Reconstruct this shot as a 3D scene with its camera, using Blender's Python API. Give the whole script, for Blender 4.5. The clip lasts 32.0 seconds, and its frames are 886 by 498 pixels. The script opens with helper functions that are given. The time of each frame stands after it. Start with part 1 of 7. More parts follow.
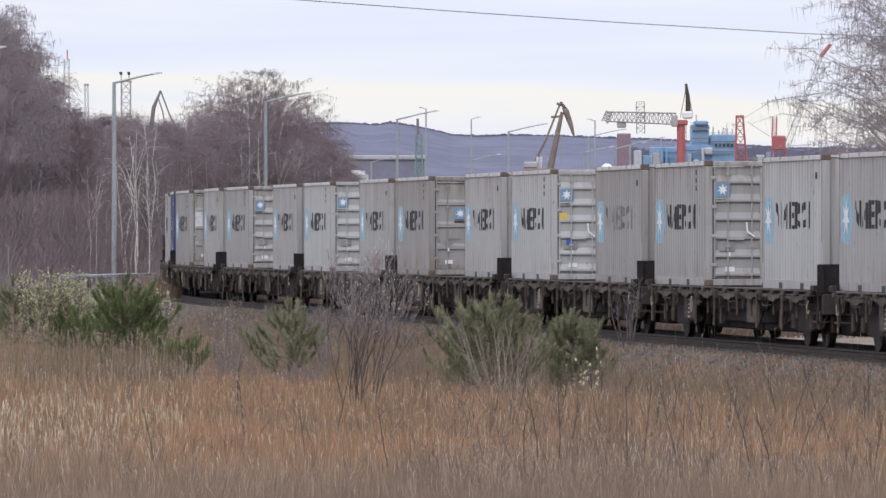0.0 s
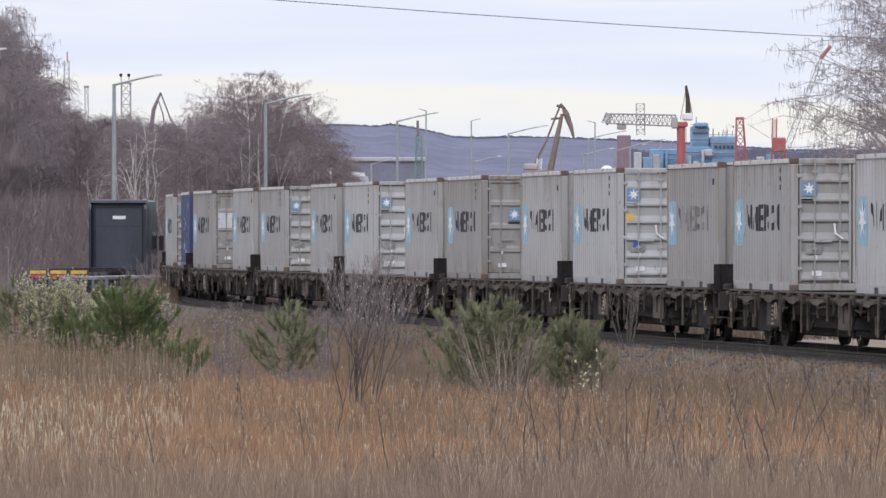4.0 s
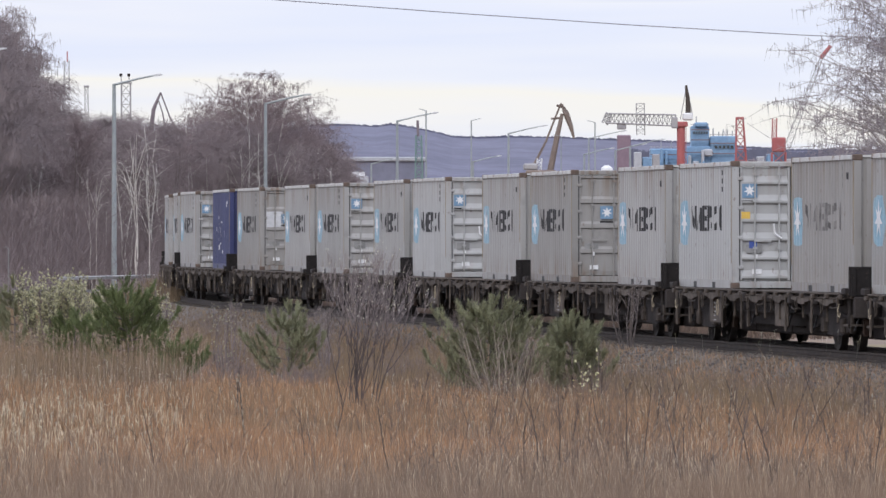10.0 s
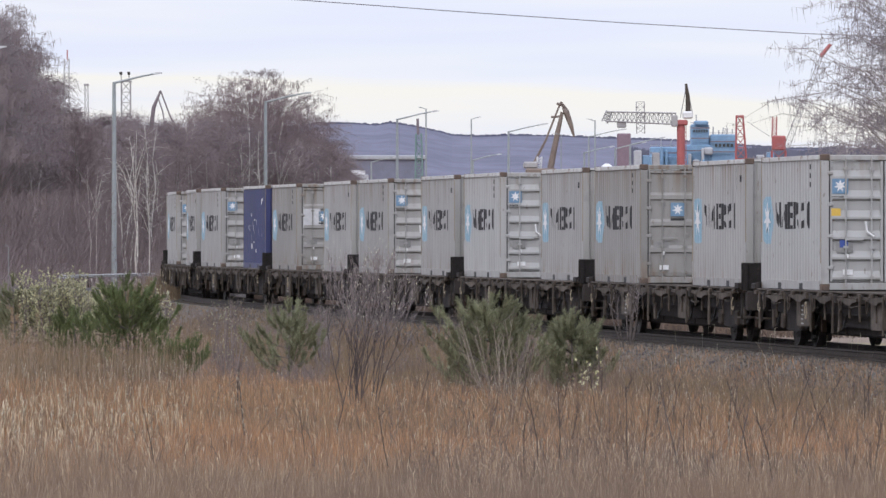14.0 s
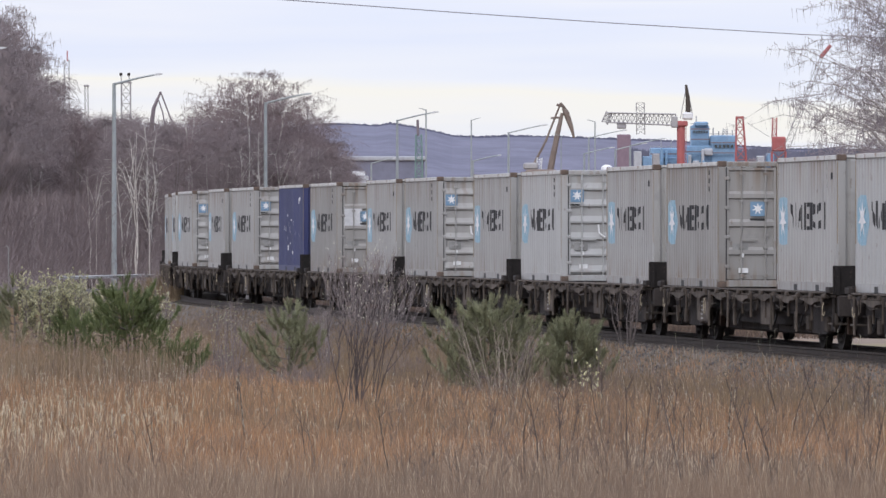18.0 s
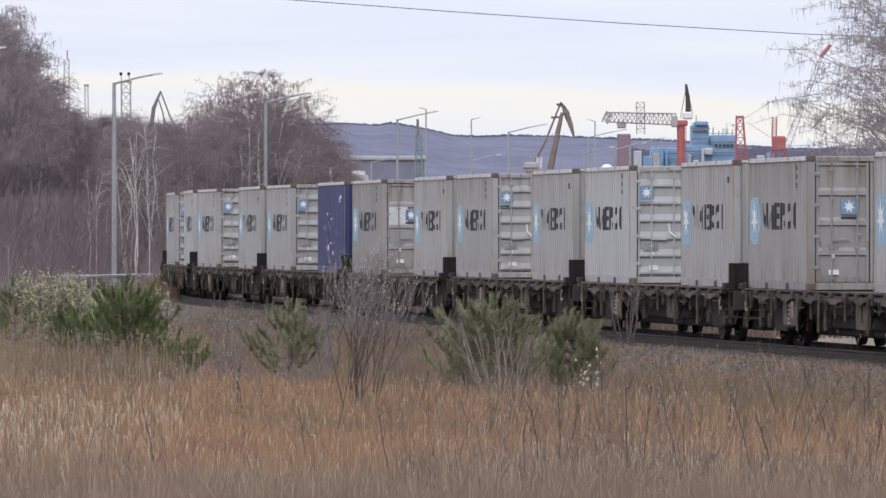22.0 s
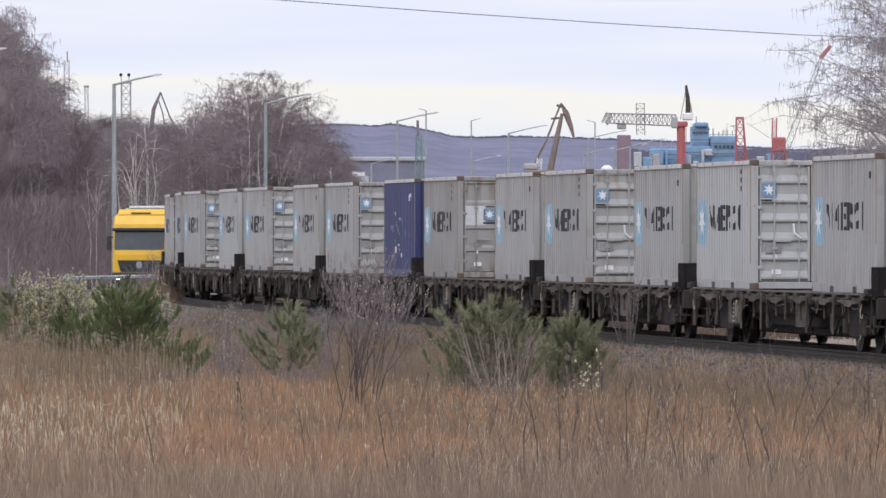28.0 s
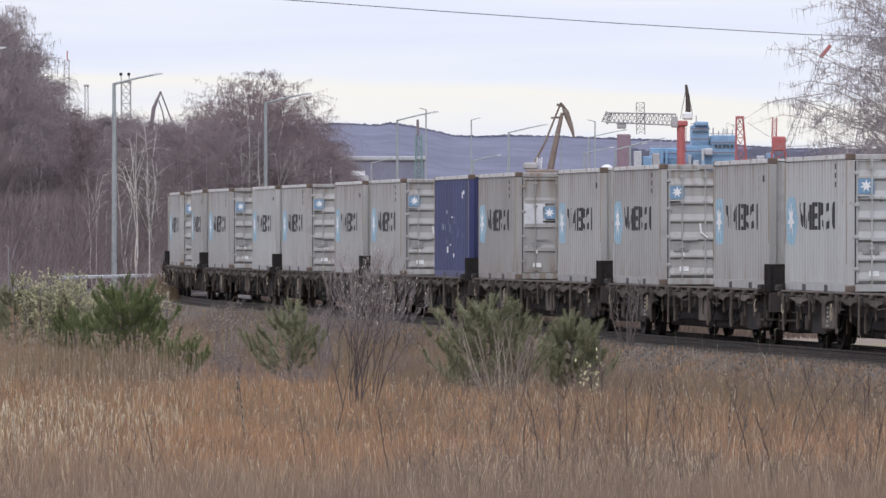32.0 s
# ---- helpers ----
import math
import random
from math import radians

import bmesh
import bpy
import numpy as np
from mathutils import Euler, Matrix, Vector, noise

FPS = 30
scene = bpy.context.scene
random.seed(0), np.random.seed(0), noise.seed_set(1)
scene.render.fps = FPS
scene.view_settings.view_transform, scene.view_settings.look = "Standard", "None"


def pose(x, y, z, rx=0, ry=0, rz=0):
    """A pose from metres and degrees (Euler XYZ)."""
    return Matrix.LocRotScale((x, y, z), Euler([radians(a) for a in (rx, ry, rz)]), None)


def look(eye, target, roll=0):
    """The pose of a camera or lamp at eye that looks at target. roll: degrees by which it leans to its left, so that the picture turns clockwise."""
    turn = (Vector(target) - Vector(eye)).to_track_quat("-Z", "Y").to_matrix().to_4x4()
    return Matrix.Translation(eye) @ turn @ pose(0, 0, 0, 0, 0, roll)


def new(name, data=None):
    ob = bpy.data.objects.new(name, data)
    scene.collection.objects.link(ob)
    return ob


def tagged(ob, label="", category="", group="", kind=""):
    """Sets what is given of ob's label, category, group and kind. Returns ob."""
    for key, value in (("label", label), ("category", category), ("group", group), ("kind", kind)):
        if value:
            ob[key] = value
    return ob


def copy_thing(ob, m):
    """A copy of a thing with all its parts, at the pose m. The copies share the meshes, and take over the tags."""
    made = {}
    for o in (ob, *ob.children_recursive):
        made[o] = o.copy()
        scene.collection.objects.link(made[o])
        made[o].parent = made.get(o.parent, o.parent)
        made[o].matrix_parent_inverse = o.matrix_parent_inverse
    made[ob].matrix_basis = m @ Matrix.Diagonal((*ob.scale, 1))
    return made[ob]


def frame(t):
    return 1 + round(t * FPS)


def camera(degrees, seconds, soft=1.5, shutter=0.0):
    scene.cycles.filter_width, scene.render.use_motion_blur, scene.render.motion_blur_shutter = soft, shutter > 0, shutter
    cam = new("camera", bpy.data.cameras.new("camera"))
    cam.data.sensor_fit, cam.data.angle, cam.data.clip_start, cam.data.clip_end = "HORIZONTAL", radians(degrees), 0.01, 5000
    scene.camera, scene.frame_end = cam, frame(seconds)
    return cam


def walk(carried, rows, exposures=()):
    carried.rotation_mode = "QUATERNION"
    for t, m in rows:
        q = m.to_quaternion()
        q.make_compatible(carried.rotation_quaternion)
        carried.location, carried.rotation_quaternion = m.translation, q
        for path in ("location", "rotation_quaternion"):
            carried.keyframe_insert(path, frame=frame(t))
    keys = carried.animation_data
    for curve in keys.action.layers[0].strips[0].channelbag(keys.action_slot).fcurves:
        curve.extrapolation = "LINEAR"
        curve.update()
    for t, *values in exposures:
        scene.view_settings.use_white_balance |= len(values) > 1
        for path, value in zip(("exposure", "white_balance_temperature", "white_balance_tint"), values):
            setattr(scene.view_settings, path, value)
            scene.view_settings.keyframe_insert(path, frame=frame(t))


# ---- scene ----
# The camera stands on a tripod in a meadow and sways a little in the wind.
EYE_Z = 2.18
LENS = 12785.0
cam = camera(7.018, 32.0, soft=1.5)
SWAY = [(0, -1.5), (0.5, 0), (1, 3.0), (1.5, 1.4), (2, 0.1), (2.5, 0), (3, 0), (3.5, 0.8), (5.5, 3.0), (6, 0), (6.5, -1.4), (7, 0), (7.5, 0),
        (8, 0.1), (8.5, 1.2), (9, 3.0), (9.5, 3.0), (10, 1.5), (10.5, 0), (11, -2.9), (11.5, -1.5), (12, 3.0), (12.5, 3.0), (13, 1.5),
        (13.5, -1.3), (14, -1.5), (14.5, -3.0), (16.5, -1.5), (17, 0), (17.5, 1.1), (18, 0.3), (18.5, 0), (19, -0.7), (19.5, -0.1),
        (20, -0.1), (20.5, -1.1), (21, -0.4), (22, -0.6), (22.5, 0), (23, 1.5), (23.5, 1.5), (24, 0.7), (24.5, 1.1), (25, 0),
        (25.5, 0), (27.5, 0.1), (28, 1.3), (29, 1.5), (29.5, 1.4), (30, 0.3), (30.5, 1.3), (31, 1.5), (31.5, 0), (32, 0)]
walk(cam, [(t, pose(0, 0, EYE_Z, 90 - math.degrees((24.6 - d) / LENS), 0, 0)) for t, d in SWAY],
     exposures=[(0, 0.0), (32, 0.0)])

# ---- sky and sun ----
SUN_AZ, SUN_EL = radians(198), radians(38)      # azimuth clockwise from the camera's way (+y)
world = bpy.data.worlds.new("overcast_sky")
scene.world = world
world.use_nodes = True
wn, wl = world.node_tree.nodes, world.node_tree.links
wn.clear()
w_out = wn.new("ShaderNodeOutputWorld")
w_bg = wn.new("ShaderNodeBackground")
w_sky = wn.new("ShaderNodeTexSky")
w_sky.sky_type, w_sky.sun_disc = "NISHITA", False
w_sky.sun_elevation, w_sky.sun_rotation = SUN_EL, SUN_AZ
w_sky.air_density, w_sky.dust_density = 1.0, 3.0
w_noise = wn.new("ShaderNodeTexNoise")
w_noise.texture_mapping.scale = (9, 9, 110)
w_noise.inputs["Scale"].default_value = 1.0
w_noise.inputs["Detail"].default_value = 3.0
w_grad = wn.new("ShaderNodeTexGradient")
w_grad.texture_mapping.mapping_x = "Z"
w_grad.texture_mapping.scale = (30, 1, 1)
w_warp = wn.new("ShaderNodeMath")
w_warp.operation = "MULTIPLY_ADD"
w_warp.inputs[1].default_value, w_warp.inputs[2].default_value = 0.75, -0.38
w_sum = wn.new("ShaderNodeMath")
w_sum.operation = "ADD"
w_ramp = wn.new("ShaderNodeValToRGB")
w_ramp.color_ramp.elements[0].position, w_ramp.color_ramp.elements[0].color = 0.30, (9.6, 9.8, 10.6, 1)
w_ramp.color_ramp.elements[1].position, w_ramp.color_ramp.elements[1].color = 1.0, (8.1, 8.5, 10.4, 1)
for place, colour in ((0.47, (9.5, 9.7, 10.5, 1)), (0.53, (10.2, 10.1, 10.1, 1)), (0.60, (10.35, 10.15, 9.7, 1)), (0.68, (9.5, 9.8, 10.8, 1)), (0.82, (8.6, 9.15, 10.9, 1)), (0.92, (9.3, 9.6, 10.8, 1))):
    w_ramp.color_ramp.elements.new(place).color = colour
w_mix = wn.new("ShaderNodeMixRGB")
w_mix.inputs["Fac"].default_value = 0.93
wl.new(w_noise.outputs["Fac"], w_warp.inputs[0])
wl.new(w_grad.outputs["Fac"], w_sum.inputs[0])
wl.new(w_warp.outputs["Value"], w_sum.inputs[1])
wl.new(w_sum.outputs["Value"], w_ramp.inputs["Fac"])
wl.new(w_sky.outputs["Color"], w_mix.inputs["Color1"])
wl.new(w_ramp.outputs["Color"], w_mix.inputs["Color2"])
# an overcast sky grows brighter towards the zenith
w_dir = wn.new("ShaderNodeTexCoord")
w_xyz = wn.new("ShaderNodeSeparateXYZ")
w_up = wn.new("ShaderNodeMath")
w_up.operation, w_up.use_clamp = "MAXIMUM", True
w_up.inputs[1].default_value = 0.0
w_rise = wn.new("ShaderNodeMath")
w_rise.operation = "MULTIPLY_ADD"
w_rise.inputs[1].default_value, w_rise.inputs[2].default_value = 0.085, 0.0945
wl.new(w_dir.outputs["Generated"], w_xyz.inputs["Vector"])
wl.new(w_xyz.outputs["Z"], w_up.inputs[0])
wl.new(w_up.outputs["Value"], w_rise.inputs[0])
wl.new(w_rise.outputs["Value"], w_bg.inputs["Strength"])
wl.new(w_mix.outputs["Color"], w_bg.inputs["Color"])
wl.new(w_bg.outputs["Background"], w_out.inputs["Surface"])

sun = new("sun", bpy.data.lights.new("sun", "SUN"))
sun.data.energy, sun.data.angle, sun.data.color = 1.15, radians(30), (1.0, 0.97, 0.93)
sun.matrix_world = look((0, 0, 300), (-math.sin(SUN_AZ) * math.cos(SUN_EL) * 100, -math.cos(SUN_AZ) * math.cos(SUN_EL) * 100, 300 - math.sin(SUN_EL) * 100))


# ---- materials ----
MATS = {}


def mat(name, a, b=None, rough=0.7, metal=0.0, scale=3.0, bump=0.0, fine=None, spec=0.5, random_tone=0.0, streak=1.0, stain=None, stain_at=0.6, emit=0.0, island=0.0):
    """A procedural surface: two tones by coarse noise, grain by fine noise, optional stains, and tone by object or by island."""
    if name in MATS:
        return MATS[name]
    m = bpy.data.materials.new(name)
    m.use_nodes = True
    n, l = m.node_tree.nodes, m.node_tree.links
    bsdf = n["Principled BSDF"]
    bsdf.inputs["Roughness"].default_value, bsdf.inputs["Metallic"].default_value = rough, metal
    bsdf.inputs["Specular IOR Level"].default_value = spec
    b = b or tuple(c * 0.8 for c in a)
    co = n.new("ShaderNodeTexCoord")
    mp = n.new("ShaderNodeMapping")
    mp.inputs["Scale"].default_value = (1, 1, 1 / streak)
    l.new(co.outputs["Object"], mp.inputs["Vector"])

    def noise_node(sc, detail):
        t = n.new("ShaderNodeTexNoise")
        t.inputs["Scale"].default_value, t.inputs["Detail"].default_value = sc, detail
        l.new(mp.outputs["Vector"], t.inputs["Vector"])
        return t

    def mix(fac, c1, c2, kind="MIX", value=None):
        x = n.new("ShaderNodeMixRGB")
        x.blend_type = kind
        if value is not None:
            x.inputs["Fac"].default_value = value
        if fac is not None:
            l.new(fac, x.inputs["Fac"])
        for sock, c in (("Color1", c1), ("Color2", c2)):
            if isinstance(c, tuple):
                x.inputs[sock].default_value = (*c, 1)
            else:
                l.new(c, x.inputs[sock])
        return x.outputs["Color"]

    def ramp(out, lo, hi):
        r = n.new("ShaderNodeMapRange")
        r.inputs["From Min"].default_value, r.inputs["From Max"].default_value = lo, hi
        l.new(out, r.inputs["Value"])
        return r.outputs["Result"]

    big = noise_node(scale, 4)
    grain = noise_node(fine or scale * 9, 3)
    col = mix(ramp(big.outputs["Fac"], 0.35, 0.65), a, b)
    g = mix(None, col, mix(ramp(grain.outputs["Fac"], 0.25, 0.75), (0.72, 0.72, 0.72), (1.0, 1.0, 1.0)), "MULTIPLY", 0.7)
    col = g
    if stain:
        st = noise_node(scale * 2.3, 6)
        col = mix(ramp(st.outputs["Fac"], stain_at, stain_at + 0.12), col, stain)
    if random_tone:
        inf = n.new("ShaderNodeObjectInfo")
        col = mix(None, col, mix(inf.outputs["Random"], (1 - random_tone,) * 3, (1, 1, 1)), "MULTIPLY", 1.0)
    if island:
        geo = n.new("ShaderNodeNewGeometry")
        col = mix(None, col, mix(geo.outputs["Random Per Island"], (1 - island, 1 - island, 1 - island * 0.9), (1, 1, 1)), "MULTIPLY", 1.0)
    l.new(col, bsdf.inputs["Base Color"])
    if bump:
        bp = n.new("ShaderNodeBump")
        bp.inputs["Strength"].default_value, bp.inputs["Distance"].default_value = bump, 0.02
        l.new(grain.outputs["Fac"], bp.inputs["Height"])
        l.new(bp.outputs["Normal"], bsdf.inputs["Normal"])
    if emit:
        l.new(col, bsdf.inputs["Emission Color"])
        bsdf.inputs["Emission Strength"].default_value = emit
    MATS[name] = m
    return m


def glass(name, tint=(0.05, 0.06, 0.064)):
    if name in MATS:
        return MATS[name]
    m = mat(name, tint, tuple(c * 0.7 for c in tint), rough=0.06, scale=1.2, spec=0.8)
    return m


def container_paint(name, a, b, rust, top=0.5, low=0.5, tone=0.12, rough=0.5):
    """Faded paint: soft vertical streaks, rust that runs down from the top rail and creeps up from the bottom rail, scuffs."""
    m = bpy.data.materials.new(name)
    m.use_nodes = True
    n, l = m.node_tree.nodes, m.node_tree.links
    bsdf = n["Principled BSDF"]
    bsdf.inputs["Roughness"].default_value = rough
    co = n.new("ShaderNodeTexCoord")
    inf = n.new("ShaderNodeObjectInfo")
    off = n.new("ShaderNodeVectorMath")
    off.operation = "MULTIPLY_ADD"
    off.inputs[1].default_value = (1, 1, 1)
    l.new(co.outputs["Object"], off.inputs[0])
    shift = n.new("ShaderNodeCombineXYZ")
    far = n.new("ShaderNodeMath")
    far.operation = "MULTIPLY"
    far.inputs[1].default_value = 37.0
    l.new(inf.outputs["Random"], far.inputs[0])
    l.new(far.outputs["Value"], shift.inputs["Y"])
    l.new(shift.outputs["Vector"], off.inputs[2])

    def cloud(scale, detail, lo, hi):
        mp = n.new("ShaderNodeMapping")
        mp.inputs["Scale"].default_value = scale
        t = n.new("ShaderNodeTexNoise")
        t.inputs["Scale"].default_value, t.inputs["Detail"].default_value = 1.0, detail
        r = n.new("ShaderNodeMapRange")
        r.inputs["From Min"].default_value, r.inputs["From Max"].default_value = lo, hi
        l.new(off.outputs["Vector"], mp.inputs["Vector"])
        l.new(mp.outputs["Vector"], t.inputs["Vector"])
        l.new(t.outputs["Fac"], r.inputs["Value"])
        return r.outputs["Result"]

    def span(lo, hi):
        r = n.new("ShaderNodeMapRange")
        r.inputs["From Min"].default_value, r.inputs["From Max"].default_value = lo, hi
        l.new(xyz.outputs["Z"], r.inputs["Value"])
        return r.outputs["Result"]

    def times(p, q, op="MULTIPLY"):
        k = n.new("ShaderNodeMath")
        k.operation = op
        for i, x in enumerate((p, q)):
            if isinstance(x, float):
                k.inputs[i].default_value = x
            else:
                l.new(x, k.inputs[i])
        return k.outputs["Value"]

    def blend(fac, c1, c2, kind="MIX"):
        x = n.new("ShaderNodeMixRGB")
        x.blend_type = kind
        if isinstance(fac, float):
            x.inputs["Fac"].default_value = fac
        else:
            l.new(fac, x.inputs["Fac"])
        for sock, c in (("Color1", c1), ("Color2", c2)):
            if isinstance(c, tuple):
                x.inputs[sock].default_value = (*c, 1)
            else:
                l.new(c, x.inputs[sock])
        return x.outputs["Color"]

    xyz = n.new("ShaderNodeSeparateXYZ")
    l.new(co.outputs["Object"], xyz.inputs["Vector"])
    col = blend(cloud((1.2, 1.2, 0.5), 3, 0.35, 0.65), a, b)
    streaks = cloud((5, 5, 0.18), 4, 0.42, 0.75)
    col = blend(times(streaks, 0.35), col, tuple(c * 0.72 for c in a))
    run = times(cloud((7, 7, 0.35), 5, 0.47, 0.62), times(span(1.75, 2.5), top))
    creep = times(cloud((6, 6, 0.9), 5, 0.45, 0.65), times(span(0.75, 0.12), low))
    col = blend(times(run, creep, "MAXIMUM"), col, rust)
    col = blend(times(cloud((9, 9, 5), 4, 0.66, 0.72), 0.55), col, (0.17, 0.13, 0.105))
    col = blend(times(cloud((1.6, 1.6, 1.3), 6, 0.63, 0.70), 0.4), col, tuple(c * 0.62 for c in a))
    col = blend(1.0, col, blend(inf.outputs["Random"], (1 - tone,) * 3, (1.0, 1.0, 1.0)), "MULTIPLY")
    l.new(col, bsdf.inputs["Base Color"])
    MATS[name] = m
    return m


GREY = container_paint("container_grey_paint", (0.368, 0.364, 0.354), (0.325, 0.32, 0.31), (0.205, 0.15, 0.11), 0.65, 0.55, 0.16)
SILVER = container_paint("container_silver_paint", (0.405, 0.408, 0.405), (0.362, 0.364, 0.36), (0.25, 0.195, 0.15), 0.45, 0.4, 0.1, 0.4)
WORN = container_paint("container_worn_paint", (0.295, 0.287, 0.275), (0.25, 0.242, 0.23), (0.185, 0.13, 0.09), 0.8, 0.85, 0.08, 0.6)
FADED = container_paint("container_faded_brownish_paint", (0.305, 0.295, 0.282), (0.27, 0.26, 0.248), (0.19, 0.145, 0.11), 0.5, 0.6, 0.06, 0.6)
BLUE = mat("container_blue_paint", (0.042, 0.05, 0.15), (0.033, 0.04, 0.115), rough=0.5, scale=1.2, bump=0.05, streak=5, stain=(0.06, 0.065, 0.13), stain_at=0.62)
RUST = mat("rusty_steel", (0.16, 0.11, 0.085), (0.1, 0.075, 0.06), rough=0.85, scale=6, bump=0.3)
# pale rust-stained rail paint, brightened to hold the sunlit roof rim
CREAM = mat("pale_top_rail_paint", (0.60, 0.60, 0.585), (0.50, 0.485, 0.46), rough=0.5, scale=1.4, stain=(0.24, 0.16, 0.11), stain_at=0.56)
DECAL_BLUE = mat("pale_blue_decal", (0.25, 0.42, 0.53), (0.29, 0.43, 0.52), rough=0.45, scale=2)
DECAL_NAVY = mat("steel_blue_decal", (0.16, 0.28, 0.42), (0.18, 0.3, 0.43), rough=0.45, scale=2)
DECAL_WHITE = mat("white_decal", (0.80, 0.80, 0.80), (0.72, 0.73, 0.74), rough=0.5, scale=3)
DECAL_BLACK = mat("black_paint_marks", (0.012, 0.012, 0.014), (0.02, 0.02, 0.022), rough=0.55, scale=4, stain=(0.08, 0.08, 0.08), stain_at=0.72)
STEEL_DARK = mat("grimy_dark_steel", (0.056, 0.048, 0.046), (0.034, 0.03, 0.029), spec=0.12, rough=0.75, scale=3, bump=0.25, stain=(0.05, 0.034, 0.028), stain_at=0.63)
STEEL_BROWN = mat("brown_wagon_steel", (0.105, 0.085, 0.07), (0.055, 0.045, 0.039), spec=0.12, rough=0.75, scale=2.5, bump=0.2, stain=(0.14, 0.11, 0.09), stain_at=0.6)
STEEL_GREY = mat("dusty_grey_steel", (0.165, 0.138, 0.118), (0.095, 0.08, 0.07), spec=0.12, rough=0.75, scale=4, bump=0.1, random_tone=0.45)
END_STEEL = mat("sooty_black_steel", (0.03, 0.027, 0.027), (0.02, 0.018, 0.018), spec=0.12, rough=0.8, scale=5, bump=0.2, stain=(0.075, 0.06, 0.05), stain_at=0.62)
WHEEL_STEEL = mat("wheel_steel", (0.085, 0.076, 0.07), (0.05, 0.044, 0.041), spec=0.12, rough=0.6, metal=0.4, scale=5)
RAIL_STEEL = mat("rail_steel", (0.08, 0.06, 0.05), (0.05, 0.04, 0.035), spec=0.12, rough=0.6, metal=0.3, scale=3)
HOOK = mat("yellowish_hook_paint", (0.46, 0.40, 0.29), (0.33, 0.27, 0.19), rough=0.6, scale=6)
GALV = mat("galvanised_steel", (0.36, 0.39, 0.39), (0.30, 0.33, 0.34), rough=0.5, metal=0.3, scale=2)
LAMP_HEAD = mat("pale_lamp_housing", (0.62, 0.63, 0.64), (0.52, 0.53, 0.55), rough=0.4, scale=4)
MEADOW = mat("dry_meadow_soil", (0.26, 0.19, 0.135), (0.19, 0.145, 0.11), rough=0.95, scale=0.25, fine=9, bump=0.4)
BALLAST = mat("track_ballast", (0.145, 0.125, 0.108), (0.1, 0.087, 0.077), rough=0.95, scale=1.0, fine=16, bump=0.9)
STONE = mat("ballast_stone", (0.225, 0.195, 0.168), (0.15, 0.13, 0.115), rough=0.9, scale=2, bump=0.3, island=0.55)
SAND = mat("sandy_dirt", (0.245, 0.2, 0.115), (0.19, 0.155, 0.09), rough=0.95, scale=0.3, fine=7, bump=0.3)
ASPHALT = mat("asphalt", (0.06, 0.06, 0.062), (0.045, 0.045, 0.047), rough=0.9, scale=0.8, fine=30, bump=0.3)
SLEEPER = mat("old_sleeper_wood", (0.09, 0.07, 0.055), (0.05, 0.04, 0.035), rough=0.9, scale=3, bump=0.4, random_tone=0.3)
BARK_WHITE = mat("birch_bark", (0.68, 0.65, 0.61), (0.46, 0.435, 0.4), rough=0.85, scale=5, bump=0.3, stain=(0.08, 0.07, 0.06), stain_at=0.60)
BARK_DARK = mat("dark_bark", (0.17, 0.14, 0.13), (0.11, 0.095, 0.09), rough=0.9, scale=5, bump=0.3)
TWIG = mat("birch_twigs", (0.262, 0.213, 0.212), (0.2, 0.165, 0.17), rough=0.9, scale=0.25, island=0.12)
TWIG_RED = mat("reddish_birch_twigs", (0.3, 0.235, 0.235), (0.225, 0.178, 0.182), rough=0.9, scale=0.3, island=0.12)
TWIG_GREY = mat("grey_shrub_twigs", (0.3, 0.25, 0.235), (0.23, 0.19, 0.18), rough=0.85, scale=1.5, island=0.5)
TWIG_LIGHT = mat("weeping_birch_twigs", (0.36, 0.315, 0.335), (0.27, 0.235, 0.255), rough=0.8, scale=0.7, island=0.3)
NEEDLE = mat("pine_needles", (0.205, 0.255, 0.1), (0.14, 0.175, 0.07), rough=0.6, scale=1.5, island=0.45)
NEEDLE_PALE = mat("dusty_pine_needles", (0.34, 0.35, 0.205), (0.245, 0.255, 0.15), rough=0.7, scale=1.5, island=0.5)
CATKIN = mat("willow_catkins", (0.62, 0.59, 0.36), (0.46, 0.45, 0.25), rough=0.8, scale=3, island=0.45)
CATKIN_WHITE = mat("white_willow_buds", (0.75, 0.74, 0.62), (0.66, 0.62, 0.42), rough=0.8, scale=3, island=0.3)
GRASS_RUST = mat("rust_coloured_dry_grass", (0.70, 0.38, 0.185), (0.45, 0.30, 0.185), rough=0.85, scale=0.32, island=0.6)
GRASS_GREY = mat("grey_brown_dry_stems", (0.36, 0.258, 0.18), (0.285, 0.21, 0.155), rough=0.9, scale=0.22, island=0.4)
GRASS_PALE = mat("pale_straw_grass", (0.82, 0.69, 0.5), (0.68, 0.53, 0.37), rough=0.8, scale=0.5, island=0.5)
GRASS_TAN = mat("tan_dry_grass", (0.40, 0.292, 0.178), (0.27, 0.2, 0.13), rough=0.9, scale=0.3, island=0.5)
# the blue-purple of the far hill is distance haze put into its colour
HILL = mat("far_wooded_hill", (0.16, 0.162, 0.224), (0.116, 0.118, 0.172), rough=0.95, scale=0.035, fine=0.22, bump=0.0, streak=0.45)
# tree belt shares the hill's haze blue as base colour
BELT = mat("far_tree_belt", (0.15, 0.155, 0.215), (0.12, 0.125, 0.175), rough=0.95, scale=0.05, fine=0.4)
CRANE_RED = mat("crane_red_paint", (0.45, 0.125, 0.12), (0.36, 0.1, 0.1), rough=0.55, scale=0.2)
CRANE_GREY = mat("crane_grey_paint", (0.42, 0.41, 0.41), (0.33, 0.32, 0.33), rough=0.6, scale=0.3)
